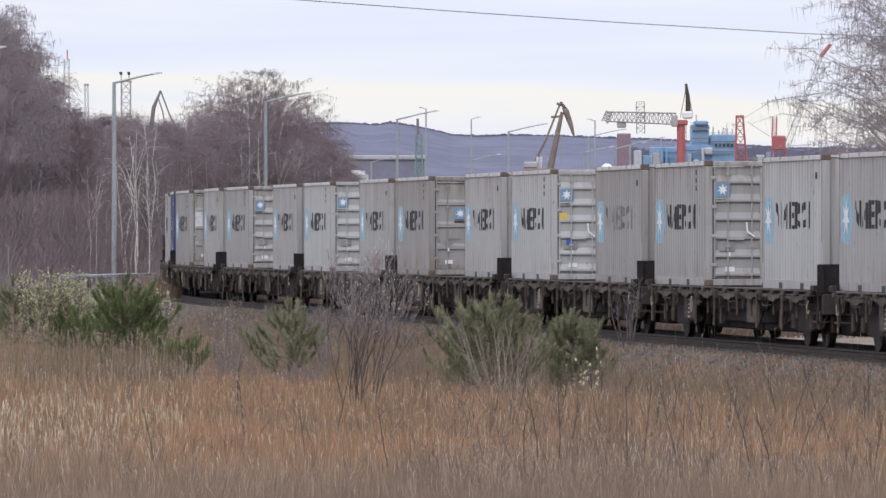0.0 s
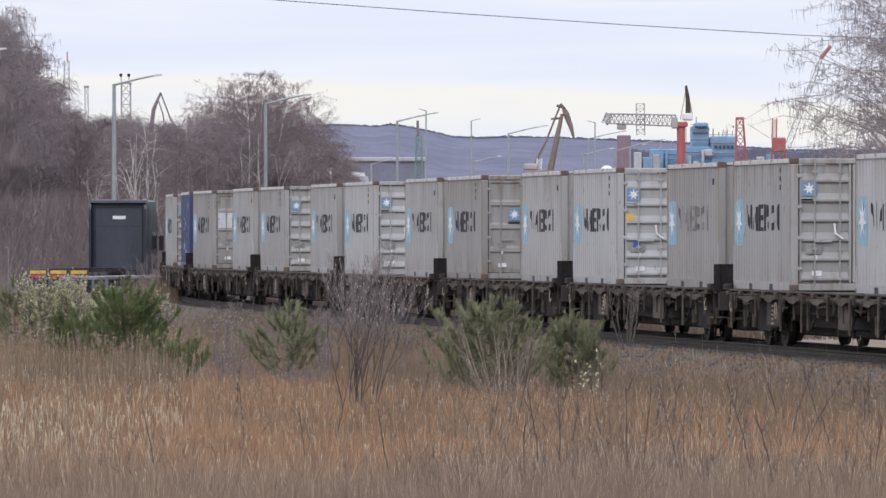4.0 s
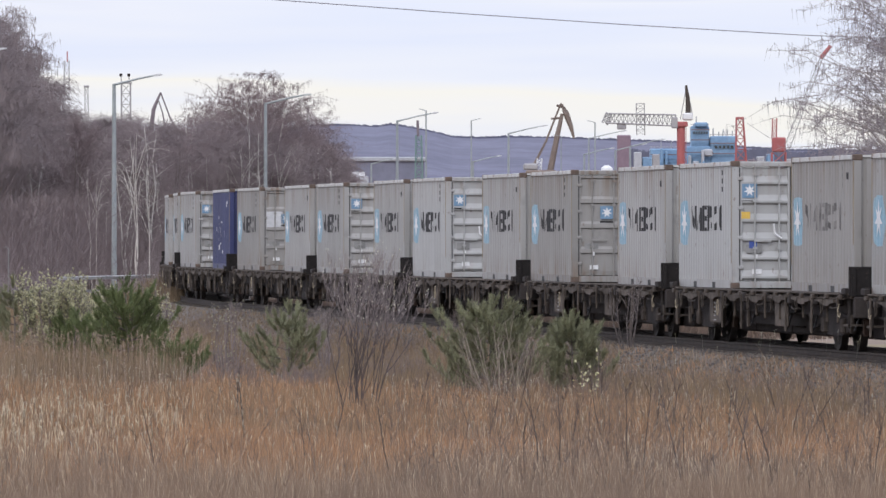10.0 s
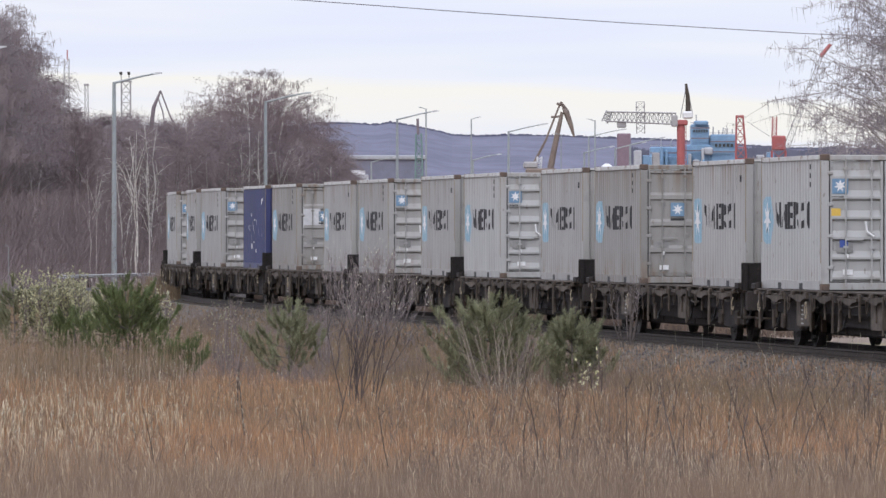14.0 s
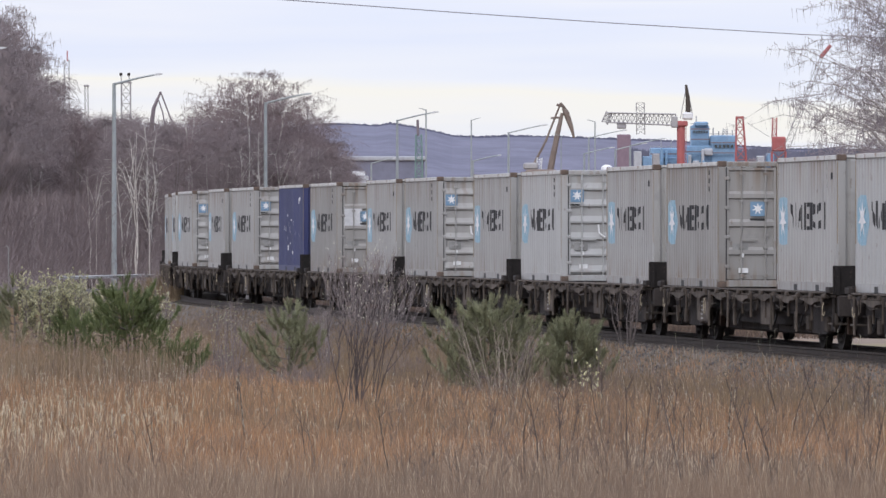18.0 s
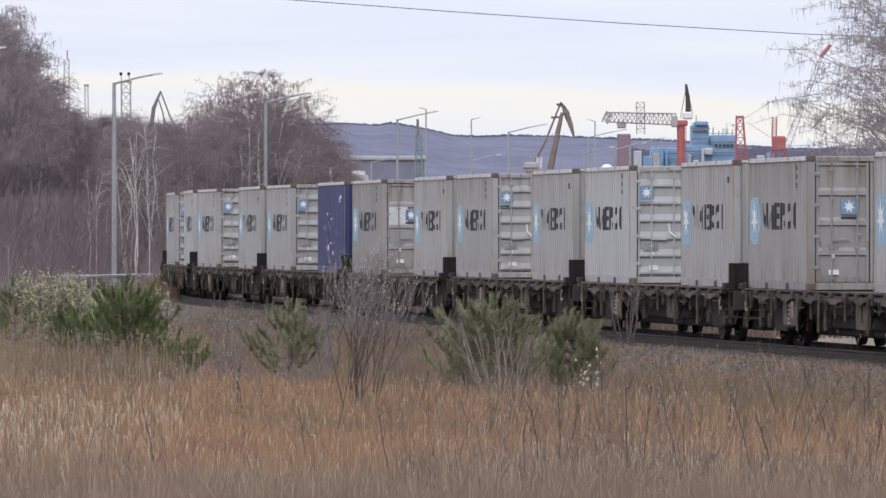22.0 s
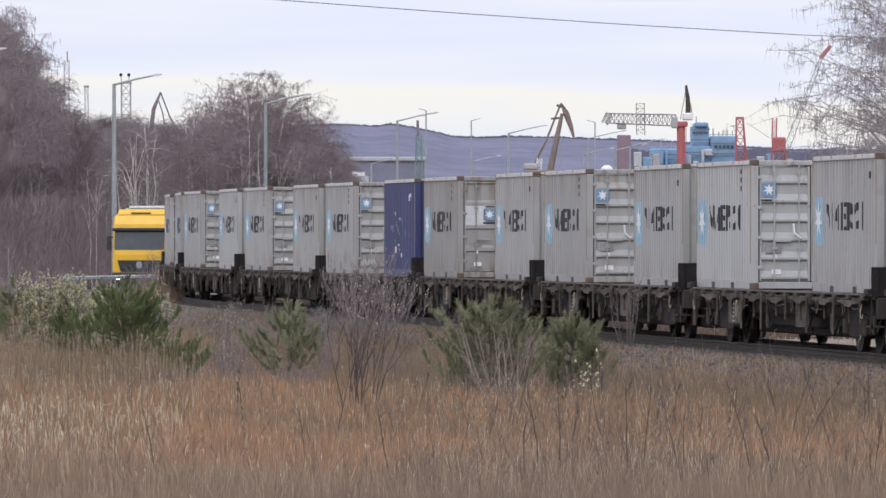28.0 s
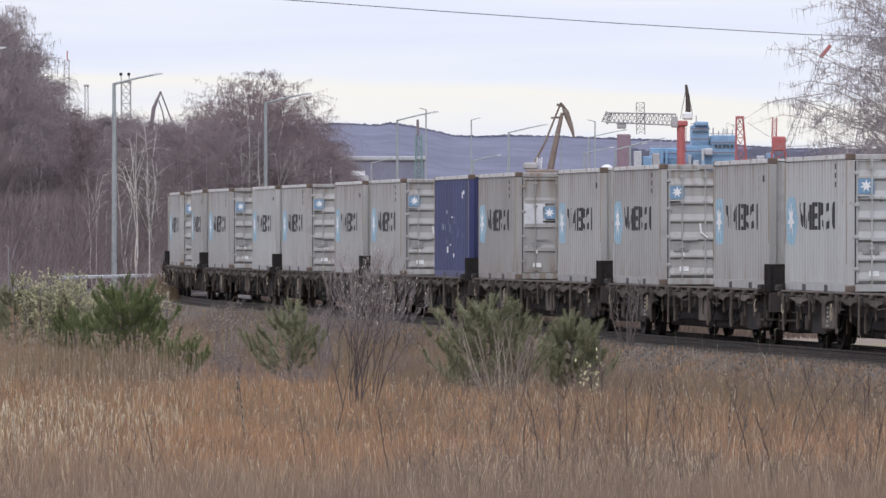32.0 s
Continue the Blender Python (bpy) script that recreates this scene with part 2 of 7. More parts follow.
CRANE_BROWN = mat("crane_ochre_paint", (0.22, 0.17, 0.14), (0.17, 0.13, 0.11), rough=0.6, scale=0.3)
CRANE_GREEN = mat("crane_green_paint", (0.2, 0.30, 0.28), (0.16, 0.25, 0.24), rough=0.6, scale=0.3)
# ship's blue, dulled by haze painted into the colour
SHIP_BLUE = mat("ship_blue_paint", (0.23, 0.37, 0.53), (0.17, 0.29, 0.44), rough=0.5, scale=0.25)
SHED = mat("pale_shed_cladding", (0.48, 0.49, 0.52), (0.42, 0.43, 0.46), rough=0.6, scale=0.1)
WIRE = mat("dark_wire", (0.2, 0.18, 0.21), (0.16, 0.145, 0.17), rough=0.6, scale=2)
CAB_WHITE = mat("white_truck_paint", (0.9, 0.9, 0.87), (0.85, 0.85, 0.82), rough=0.3, scale=1.5, fine=160)
CAB_YELLOW = mat("yellow_truck_paint", (0.80, 0.47, 0.03), (0.74, 0.42, 0.03), rough=0.35, scale=1.5, fine=160)
CAB_RED = mat("dark_red_truck_paint", (0.12, 0.014, 0.03), (0.1, 0.012, 0.026), rough=0.3, scale=1.5, fine=160)
CAB_DARK = mat("dark_blue_black_truck_paint", (0.02, 0.026, 0.038), (0.014, 0.019, 0.028), rough=0.35, scale=1.5, fine=160)
CAB_REAR = mat("dusty_dark_blue_panel", (0.045, 0.052, 0.07), (0.03, 0.036, 0.05), rough=0.6, scale=1.2, streak=3)
CAB_TEAL = mat("dark_teal_grey_truck_plastic", (0.05, 0.06, 0.064), (0.035, 0.042, 0.046), rough=0.5, scale=2.5)
CAR_SILVER = mat("white_car_paint", (0.74, 0.74, 0.75), (0.68, 0.68, 0.70), rough=0.25, scale=1.5, fine=160)
CAR_DARK = mat("dark_grey_car_paint", (0.035, 0.035, 0.04), (0.028, 0.028, 0.032), rough=0.25, scale=1.5, fine=160)
PLASTIC = mat("black_plastic", (0.022, 0.022, 0.024), (0.03, 0.03, 0.032), rough=0.6, scale=4)
RUBBER = mat("tyre_rubber", (0.022, 0.021, 0.02), (0.03, 0.028, 0.027), rough=0.85, scale=6)
ALU = mat("dull_aluminium", (0.52, 0.52, 0.53), (0.44, 0.44, 0.45), rough=0.45, metal=0.3, scale=1.5)
GLASS = glass("tinted_glass")
HEADLIGHT = mat("lit_headlamp", (1.0, 0.98, 0.95), (1.0, 0.98, 0.95), rough=0.3, emit=3.0)
TAIL_RED = mat("red_tail_lamp", (0.55, 0.03, 0.03), (0.50, 0.03, 0.03), rough=0.3, emit=0.5)
AMBER = mat("amber_lamp", (0.5, 0.17, 0.06), (0.42, 0.14, 0.05), rough=0.3, emit=0.05)
BOARD_YELLOW = mat("yellow_marker_board", (0.75, 0.50, 0.10), (0.68, 0.45, 0.09), rough=0.5)
CAB_BLUE = mat("blue_sticker", (0.05, 0.09, 0.32), (0.04, 0.07, 0.26), rough=0.5)
DECAL_FADED = mat("faded_dark_marks", (0.06, 0.055, 0.055), (0.26, 0.25, 0.24), rough=0.6, scale=2.2)
STALK = mat("dark_dead_stalk", (0.105, 0.078, 0.064), (0.075, 0.057, 0.048), rough=0.85, scale=5)
TWIG_TALL = mat("brown_birch_twigs", (0.345, 0.29, 0.29), (0.265, 0.222, 0.225), rough=0.9, scale=0.3, island=0.15)
BRUSH = mat("dry_brush_twigs", (0.26, 0.2, 0.172), (0.2, 0.155, 0.138), rough=0.9, scale=0.6, island=0.5)
BARK_GREY = mat("greyish_birch_bark", (0.36, 0.31, 0.29), (0.25, 0.215, 0.205), rough=0.85, scale=5, bump=0.3, stain=(0.10, 0.085, 0.08), stain_at=0.60)
STEEL_LIGHT = mat("faded_white_lettering", (0.42, 0.42, 0.41), (0.32, 0.32, 0.31), rough=0.7, scale=6)

CRANE_DARK = mat("crane_dark_brown_paint", (0.2, 0.165, 0.185), (0.16, 0.13, 0.15), rough=0.6, scale=0.3)
RUST_STREAK = mat("yellowish_rust_streak", (0.33, 0.27, 0.17), (0.22, 0.15, 0.09), rough=0.8, scale=5, streak=6)
BUD_YELLOW = mat("pale_yellow_willow_buds", (0.86, 0.86, 0.52), (0.78, 0.76, 0.40), rough=0.8, scale=3, island=0.2)
TWIG_DULL = mat("dull_grey_meadow_twigs", (0.22, 0.155, 0.115), (0.15, 0.11, 0.085), rough=0.9, scale=0.6, island=0.5)
PLUME = mat("pale_reed_plumes", (0.46, 0.36, 0.27), (0.35, 0.26, 0.19), rough=0.9, scale=2, island=0.4)

GRASS_GREEN = mat("olive_spring_grass", (0.36, 0.33, 0.15), (0.28, 0.25, 0.12), rough=0.9, scale=0.5, island=0.4)
FLECK = mat("bright_bleached_straw", (0.86, 0.72, 0.5), (0.72, 0.57, 0.38), rough=0.7, scale=3, island=0.35)

PLATE_GREY = mat("faded_grey_plate", (0.29, 0.29, 0.285), (0.22, 0.22, 0.215), rough=0.6, scale=5)

BOX_PALE = mat("pale_grey_white_panel_paint", (0.72, 0.745, 0.77), (0.66, 0.685, 0.71), rough=0.5, scale=0.8, streak=5, stain=(0.5, 0.48, 0.45), stain_at=0.66)
TIPPER = mat("pale_weathered_aluminium", (0.60, 0.61, 0.62), (0.52, 0.53, 0.54), rough=0.5, metal=0.0, scale=1.2)
SKY_GLASS = mat("sky_reflecting_glass", (0.62, 0.64, 0.66), (0.52, 0.54, 0.56), rough=0.08, metal=0.8, scale=1.2)
BUD_PALE = mat("pale_grey_buds", (0.4, 0.35, 0.27), (0.3, 0.26, 0.2), rough=0.85, scale=5)

BARK_BRIGHT = mat("bright_birch_bark", (0.74, 0.7, 0.64), (0.55, 0.51, 0.46), rough=0.85, scale=4, bump=0.3, stain=(0.16, 0.13, 0.11), stain_at=0.64)

STEM_DARK = mat("dark_shrub_stems", (0.12, 0.092, 0.088), (0.08, 0.064, 0.06), rough=0.85, scale=4, island=0.3)


# ---- mesh helpers ----
class Build:
    """Collects vertices and faces of one mesh."""

    def __init__(self):
        self.v, self.f = [], []

    def box(self, x0, x1, y0, y1, z0, z1, c=0.0):
        """A box, with its edges chamfered by c."""
        if c <= 0:
            o = len(self.v)
            self.v += [(x, y, z) for z in (z0, z1) for y in (y0, y1) for x in (x0, x1)]
            self.f += [tuple(o + i for i in q) for q in ((0, 2, 3, 1), (4, 5, 7, 6), (0, 1, 5, 4), (2, 6, 7, 3), (0, 4, 6, 2), (1, 3, 7, 5))]
            return self
        c = min(c, (x1 - x0) / 2.01, (y1 - y0) / 2.01, (z1 - z0) / 2.01)
        o = len(self.v)
        rings = [(z0, c), (z0 + c, 0), (z1 - c, 0), (z1, c)]
        for z, inset in rings:
            a, b, d, e = x0 + inset, x1 - inset, y0 + inset, y1 - inset
            k = c if not inset else c * 0.5
            self.v += [(a + k, d, z), (b - k, d, z), (b, d + k, z), (b, e - k, z), (b - k, e, z), (a + k, e, z), (a, e - k, z), (a, d + k, z)]
        for r in range(3):
            for i in range(8):
                j = (i + 1) % 8
                self.f.append((o + r * 8 + i, o + r * 8 + j, o + r * 8 + 8 + j, o + r * 8 + 8 + i))
        self.f.append(tuple(o + i for i in range(7, -1, -1)))
        self.f.append(tuple(o + 24 + i for i in range(8)))
        return self

    def prism(self, outline, axis, lo, hi):
        """An outline of 2D points drawn out along an axis (0, 1 or 2) from lo to hi."""
        o, k = len(self.v), len(outline)
        for d in (lo, hi):
            for p, q in outline:
                c = [p, q]
                c.insert(axis, d)
                self.v.append(tuple(c))
        self.f.append(tuple(o + i for i in range(k - 1, -1, -1)))
        self.f.append(tuple(o + k + i for i in range(k)))
        for i in range(k):
            j = (i + 1) % k
            self.f.append((o + i, o + j, o + k + j, o + k + i))
        return self

    def tube(self, points, radii, sides=6, cap=True):
        """A round bar along points."""
        pts = [Vector(p) for p in points]
        if isinstance(radii, (int, float)):
            radii = [radii] * len(pts)
        o = len(self.v)
        for i, p in enumerate(pts):
            d = (pts[min(i + 1, len(pts) - 1)] - pts[max(i - 1, 0)]).normalized()
            ref = Vector((0, 0, 1)) if abs(d.z) < 0.9 else Vector((0, 1, 0))
            a = d.cross(ref).normalized()
            b = d.cross(a)
            for k in range(sides):
                w = 2 * math.pi * k / sides
                self.v.append(tuple(p + (a * math.cos(w) + b * math.sin(w)) * radii[i]))
        for i in range(len(pts) - 1):
            for k in range(sides):
                j = (k + 1) % sides
                self.f.append((o + i * sides + k, o + (i + 1) * sides + k, o + (i + 1) * sides + j, o + i * sides + j))
        if cap:
            self.f.append(tuple(o + k for k in range(sides)))
            e = o + (len(pts) - 1) * sides
            self.f.append(tuple(e + k for k in range(sides - 1, -1, -1)))
        return self

    def disc(self, cx, cy, cz, r, x0, x1, sides=20):
        """A disc whose axle lies along x."""
        return self.tube([(x0, cy, cz), (x1, cy, cz)], r, sides)

    def lattice(self, p, q, w, n, r):
        """A square lattice mast from p to q: four chords, rings and diagonals."""
        p, q = Vector(p), Vector(q)
        d = (q - p).normalized()
        ref = Vector((0, 1, 0)) if abs(d.y) < 0.9 else Vector((1, 0, 0))
        a = d.cross(ref).normalized()
        b = d.cross(a)
        w0, w1 = (w, w) if isinstance(w, (int, float)) else w
        rows = []
        for i in range(n + 1):
            c, h = p.lerp(q, i / n), (w0 + (w1 - w0) * i / n) / 2
            rows.append([c + (a * s + b * t) * h for s, t in ((-1, -1), (1, -1), (1, 1), (-1, 1))])
        for k in range(4):
            self.tube([rows[0][k], rows[-1][k]], r, 4)
        for i in range(n):
            for k in range(4):
                j = (k + 1) % 4
                self.tube([rows[i][k], rows[i][j]], r * 0.6, 3)
                self.tube([rows[i][k], rows[i + 1][j]], r * 0.6, 3)
        return self

    def mesh(self, name, smooth=False):
        m = bpy.data.meshes.new(name)
        m.from_pydata(self.v, [], self.f)
        if smooth:
            m.shade_smooth()
        m.update()
        return m


def fix_normals(me):
    bm = bmesh.new()
    bm.from_mesh(me)
    bmesh.ops.recalc_face_normals(bm, faces=bm.faces)
    bm.to_mesh(me)
    bm.free()


def part(name, build, material, parent=None, label="", smooth=False, at=None):
    """Links a mesh as one object under a thing or a part."""
    me = build if isinstance(build, bpy.types.Mesh) else build.mesh(name, smooth)
    if not me.materials:
        if len(me.polygons) < 3000:
            fix_normals(me)
        me.materials.append(material)
    ob = new(name, me)
    if parent:
        ob.parent = parent
    if at is not None:
        ob.matrix_basis = at
    if label:
        ob["label"] = label
    return ob


def thing(name, label, category, group="", at=None, kind=""):
    ob = new(name)
    ob.empty_display_size = 0.3
    if at is not None:
        ob.matrix_basis = at
    return tagged(ob, label, category, group, kind)


def spot(px, py, depth):
    """The place in the scene that lies behind a picture point at a depth, for distant things."""
    return Vector(((px - 784) / LENS * depth, depth, EYE_Z - (py - 416.4) / LENS * depth))


# ---- the railway's line ----
LINE_HEAD, LINE_CURVE, LINE_BEND, LINE_END = -0.1456, 0.0030, 43.0, 250.0
DS = 0.5
LINE_S = np.arange(-190, 260 + DS, DS)
_th = LINE_HEAD + LINE_CURVE * (np.clip(LINE_S, LINE_BEND, LINE_END) - LINE_BEND)
_x = np.concatenate([[0], np.cumsum(np.sin((_th[1:] + _th[:-1]) / 2) * DS)])
_y = np.concatenate([[0], np.cumsum(np.cos((_th[1:] + _th[:-1]) / 2) * DS)])
_i0 = int(round(190 / DS))
LINE_X, LINE_Y, LINE_TH = _x - _x[_i0] - 0.814, _y - _y[_i0] + 191.635, _th


def line(s, off=0.0):
    """A point beside the track at arc length s: off metres right of the containers' near side. The track's middle is at 1.22."""
    th = float(np.interp(s, LINE_S, LINE_TH))
    return Vector((float(np.interp(s, LINE_S, LINE_X)) + off * math.cos(th), float(np.interp(s, LINE_S, LINE_Y)) - off * math.sin(th), 0)), th


def off_line(x, y):
    """Signed distance from the track's middle (negative: on the camera's side), for arrays, by the nearest point of the line."""
    s = np.interp(y, LINE_Y, LINE_S)
    th = np.interp(s, LINE_S, LINE_TH)
    return (x - np.interp(y, LINE_Y, LINE_X)) * np.cos(th) - 1.22


# the road behind the railway
ROAD_P, ROAD_A = Vector((-14.78, 298.0, 0)), radians(9.5)
ROAD_D, ROAD_N = Vector((math.sin(ROAD_A), math.cos(ROAD_A), 0)), Vector((-math.cos(ROAD_A), math.sin(ROAD_A), 0))
ROAD_Z = -0.2


def road_z(u, off):
    """The road climbs gently as it comes nearer; its sideways tilt fits vehicles to the camera's view."""
    return ROAD_Z + min(0.24, max(-0.14, (off * 4.4 - u) * 0.0095))


def road_point(u, off):
    return ROAD_P + ROAD_D * u + ROAD_N * off + Vector((0, 0, road_z(u, off)))


def ground_z(x, y):
    """Height of the ground: a low wet meadow, the embankment's foot, and slightly higher land beyond."""
    d = off_line(x, y)
    rise = np.clip((d + 3.2) / 3.0, 0, 1)
    rise = rise * rise * (3 - 2 * rise)
    z = -0.98 + 0.62 * rise
    far = np.clip((y - 330) / 120, 0, 1)
    return z + 0.12 * far + 0.05 * np.sin(x * 0.31 + 1) * np.sin(y * 0.17) * (1 - rise)


def surface_z(x, y):
    """Height of the ground or of the ballast that lies on it."""
    return np.maximum(ground_z(x, y), np.interp(off_line(x, y), [-3.4, -1.75, 1.75, 3.4], [-1.05, -0.2, -0.2, -0.75]))


def build_ground():
    ys = np.concatenate([np.arange(-60, 60, 12), np.arange(60, 340, 2.0), np.arange(340, 700, 12), np.geomspace(700, 4800, 24)])
    us = np.concatenate([-np.geomspace(4500, 45, 14), np.arange(-42, 43, 1.2), np.geomspace(45, 4500, 14)])
    gx, gy = np.meshgrid(us, ys)
    gz = ground_z(gx, gy)
    v = np.stack([gx.ravel(), gy.ravel(), gz.ravel()], 1)
    nx, ny = len(us), len(ys)
    i = (np.arange(ny - 1)[:, None] * nx + np.arange(nx - 1)[None, :]).ravel()
    b = Build()
    b.v, b.f = v.tolist(), np.stack([i, i + 1, i + nx + 1, i + nx], 1).tolist()
    g = part("ground", b, MEADOW, smooth=True)
    tagged(g, "brown soil of a dry meadow with dead grass", "ground", kind="structure")


build_ground()


def strip(name, material, s0, s1, profile, step=1.0):
    """A mesh drawn along the track: profile of (offset from the track's middle, z)."""
    b = Build()
    ss = np.arange(s0, s1 + step, step)
    k = len(profile)
    for s in ss:
        for o, z in profile:
            p, _ = line(float(s), 1.22 + o)
            b.v.append((p.x, p.y, z))
    for i in range(len(ss) - 1):
        for j in range(k - 1):
            a = i * k + j
            b.f.append((a, a + 1, a + k + 1, a + k))
    return b.mesh(name)


ballast = part("ballast", strip("ballast", BALLAST, -150, 250, [(-3.4, -1.05), (-1.75, -0.2), (1.75, -0.2), (3.4, -0.75)]), BALLAST)
tagged(ballast, "grey-brown stone ballast bed under the rails", "ballast", kind="structure")
dirt = part("dirt_road", strip("dirt_road", SAND, -150, -26, [(4.2, -0.42), (4.6, -0.33), (13.0, -0.33), (13.4, -0.42)]), SAND)
tagged(dirt, "sandy light dirt road beside the railway", "road", kind="structure")


def rail_profile(o):
    return [(o - 0.07, -0.17), (o - 0.065, -0.15), (o - 0.01, -0.13), (o - 0.01, -0.05), (o - 0.036, -0.035), (o - 0.034, 0.0), (o + 0.034, 0.0),
            (o + 0.036, -0.035), (o + 0.01, -0.05), (o + 0.01, -0.13), (o + 0.065, -0.15), (o + 0.07, -0.17)]


track = thing("railway_track", "single railway track with rusty rails on sleepers", "railway track", kind="structure")
for o in (-0.75, 0.75):
    part("rail", strip("rail", RAIL_STEEL, -150, 250, rail_profile(o), 2.0), RAIL_STEEL, track)


def build_road():
    b = Build()
    us = (-330, -60, -45, -33, -20, -8, 4, 14, 24, 60, 200, 700)
    for i, u in enumerate(us):
        b.v += [tuple(road_point(u, o)) for o in (-1.9, 5.1)]
        b.v += [tuple(road_point(u, o) + Vector((0, 0, -0.5))) for o in (-2.6, 5.8)]
        if i:
            q = i * 4
            b.f += [(q - 4, q - 3, q + 1, q), (q - 2, q - 4, q, q + 2), (q - 3, q - 1, q + 3, q + 1)]
    r = part("road", b, ASPHALT)
    tagged(r, "grey asphalt two-lane road behind the railway", "road", kind="structure")
    b = Build()
    for i in range(-60, 160):
        p, q = road_point(i * 6, 1.6), road_point(i * 6 + 3, 1.6)
        n = ROAD_N * 0.06
        o = len(b.v)
        b.v += [tuple(x + Vector((0, 0, 0.006))) for x in (p - n, q - n, q + n, p + n)]
        b.f.append((o, o + 1, o + 2, o + 3))
    tagged(part("road_marking", b, DECAL_WHITE), "white dashed middle line on the asphalt", "road marking", kind="structure")


build_road()


def build_guard_rail():
    g = thing("guard_rail", "pale galvanised steel guard rail on short posts beside the road", "guard rail", at=pose(*(ROAD_P + ROAD_N * -3.2 + Vector((0, 0, ROAD_Z))), 0, 0, -math.degrees(ROAD_A)))
    beam = Build().prism([(-0.04, 0.66), (0.0, 0.68), (0.0, 0.71), (-0.03, 0.73), (0.0, 0.75), (0.0, 0.78), (-0.04, 0.80), (-0.055, 0.80), (-0.055, 0.66)], 1, -19, 60)
    part("beam", beam, LAMP_HEAD, g)
    post = Build().box(-0.02, 0.03, -0.04, 0.04, -0.25, 0.76, 0.008).mesh("post")
    for i in range(-4, 15):
        part("post", post, STEEL_GREY, g, "weathered steel post", at=pose(0.10, i * 4.0, 0))


build_guard_rail()


# ---- wagons and containers ----
def corr(y):
    """Depth of the side wall's corrugation at y: 0 on the outer flats, 0.027 in the hollows."""
    p = (y % 0.278) / 0.278
    if p < 0.26:
        return 0.0
    if p < 0.5:
        return 0.027 * (p - 0.26) / 0.24
    if p < 0.76:
        return 0.027
    return 0.027 * (1 - (p - 0.76) / 0.24)


def corr_breaks(y0, y1):
    out = [y0, y1]
    k = math.floor(y0 / 0.278)
    while k * 0.278 < y1:
        out += [k * 0.278 + d * 0.278 for d in (0, 0.26, 0.5, 0.76)]
        k += 1
    return sorted({round(y, 4) for y in out if y0 - 1e-6 <= y <= y1 + 1e-6})


def corr_panel(b, x, side, y0, y1, z0, z1, lift=0.0, extra=()):
    """A sheet on a corrugated wall at x; side is -1 or 1; z0 and z1 may be functions of y."""
    ys = sorted(set(corr_breaks(y0, y1)) | set(extra))
    o = len(b.v)
    for y in ys:
        xx = x - side * corr(y) + side * lift
        for z in (z0, z1):
            b.v.append((xx, y, z(y) if callable(z) else z))
    for i in range(len(ys) - 1):
        a = o + i * 2
        b.f.append((a, a + 2, a + 3, a + 1))
    return b


def star_points(cx, cz, r, n=7, inner=0.42):
    return [(cx + math.sin(math.pi * i / n) * r * (1 if i % 2 == 0 else inner), cz + math.cos(math.pi * i / n) * r * (1 if i % 2 == 0 else inner)) for i in range(2 * n)]


CL, CW, CH = 6.058, 2.438, 2.591


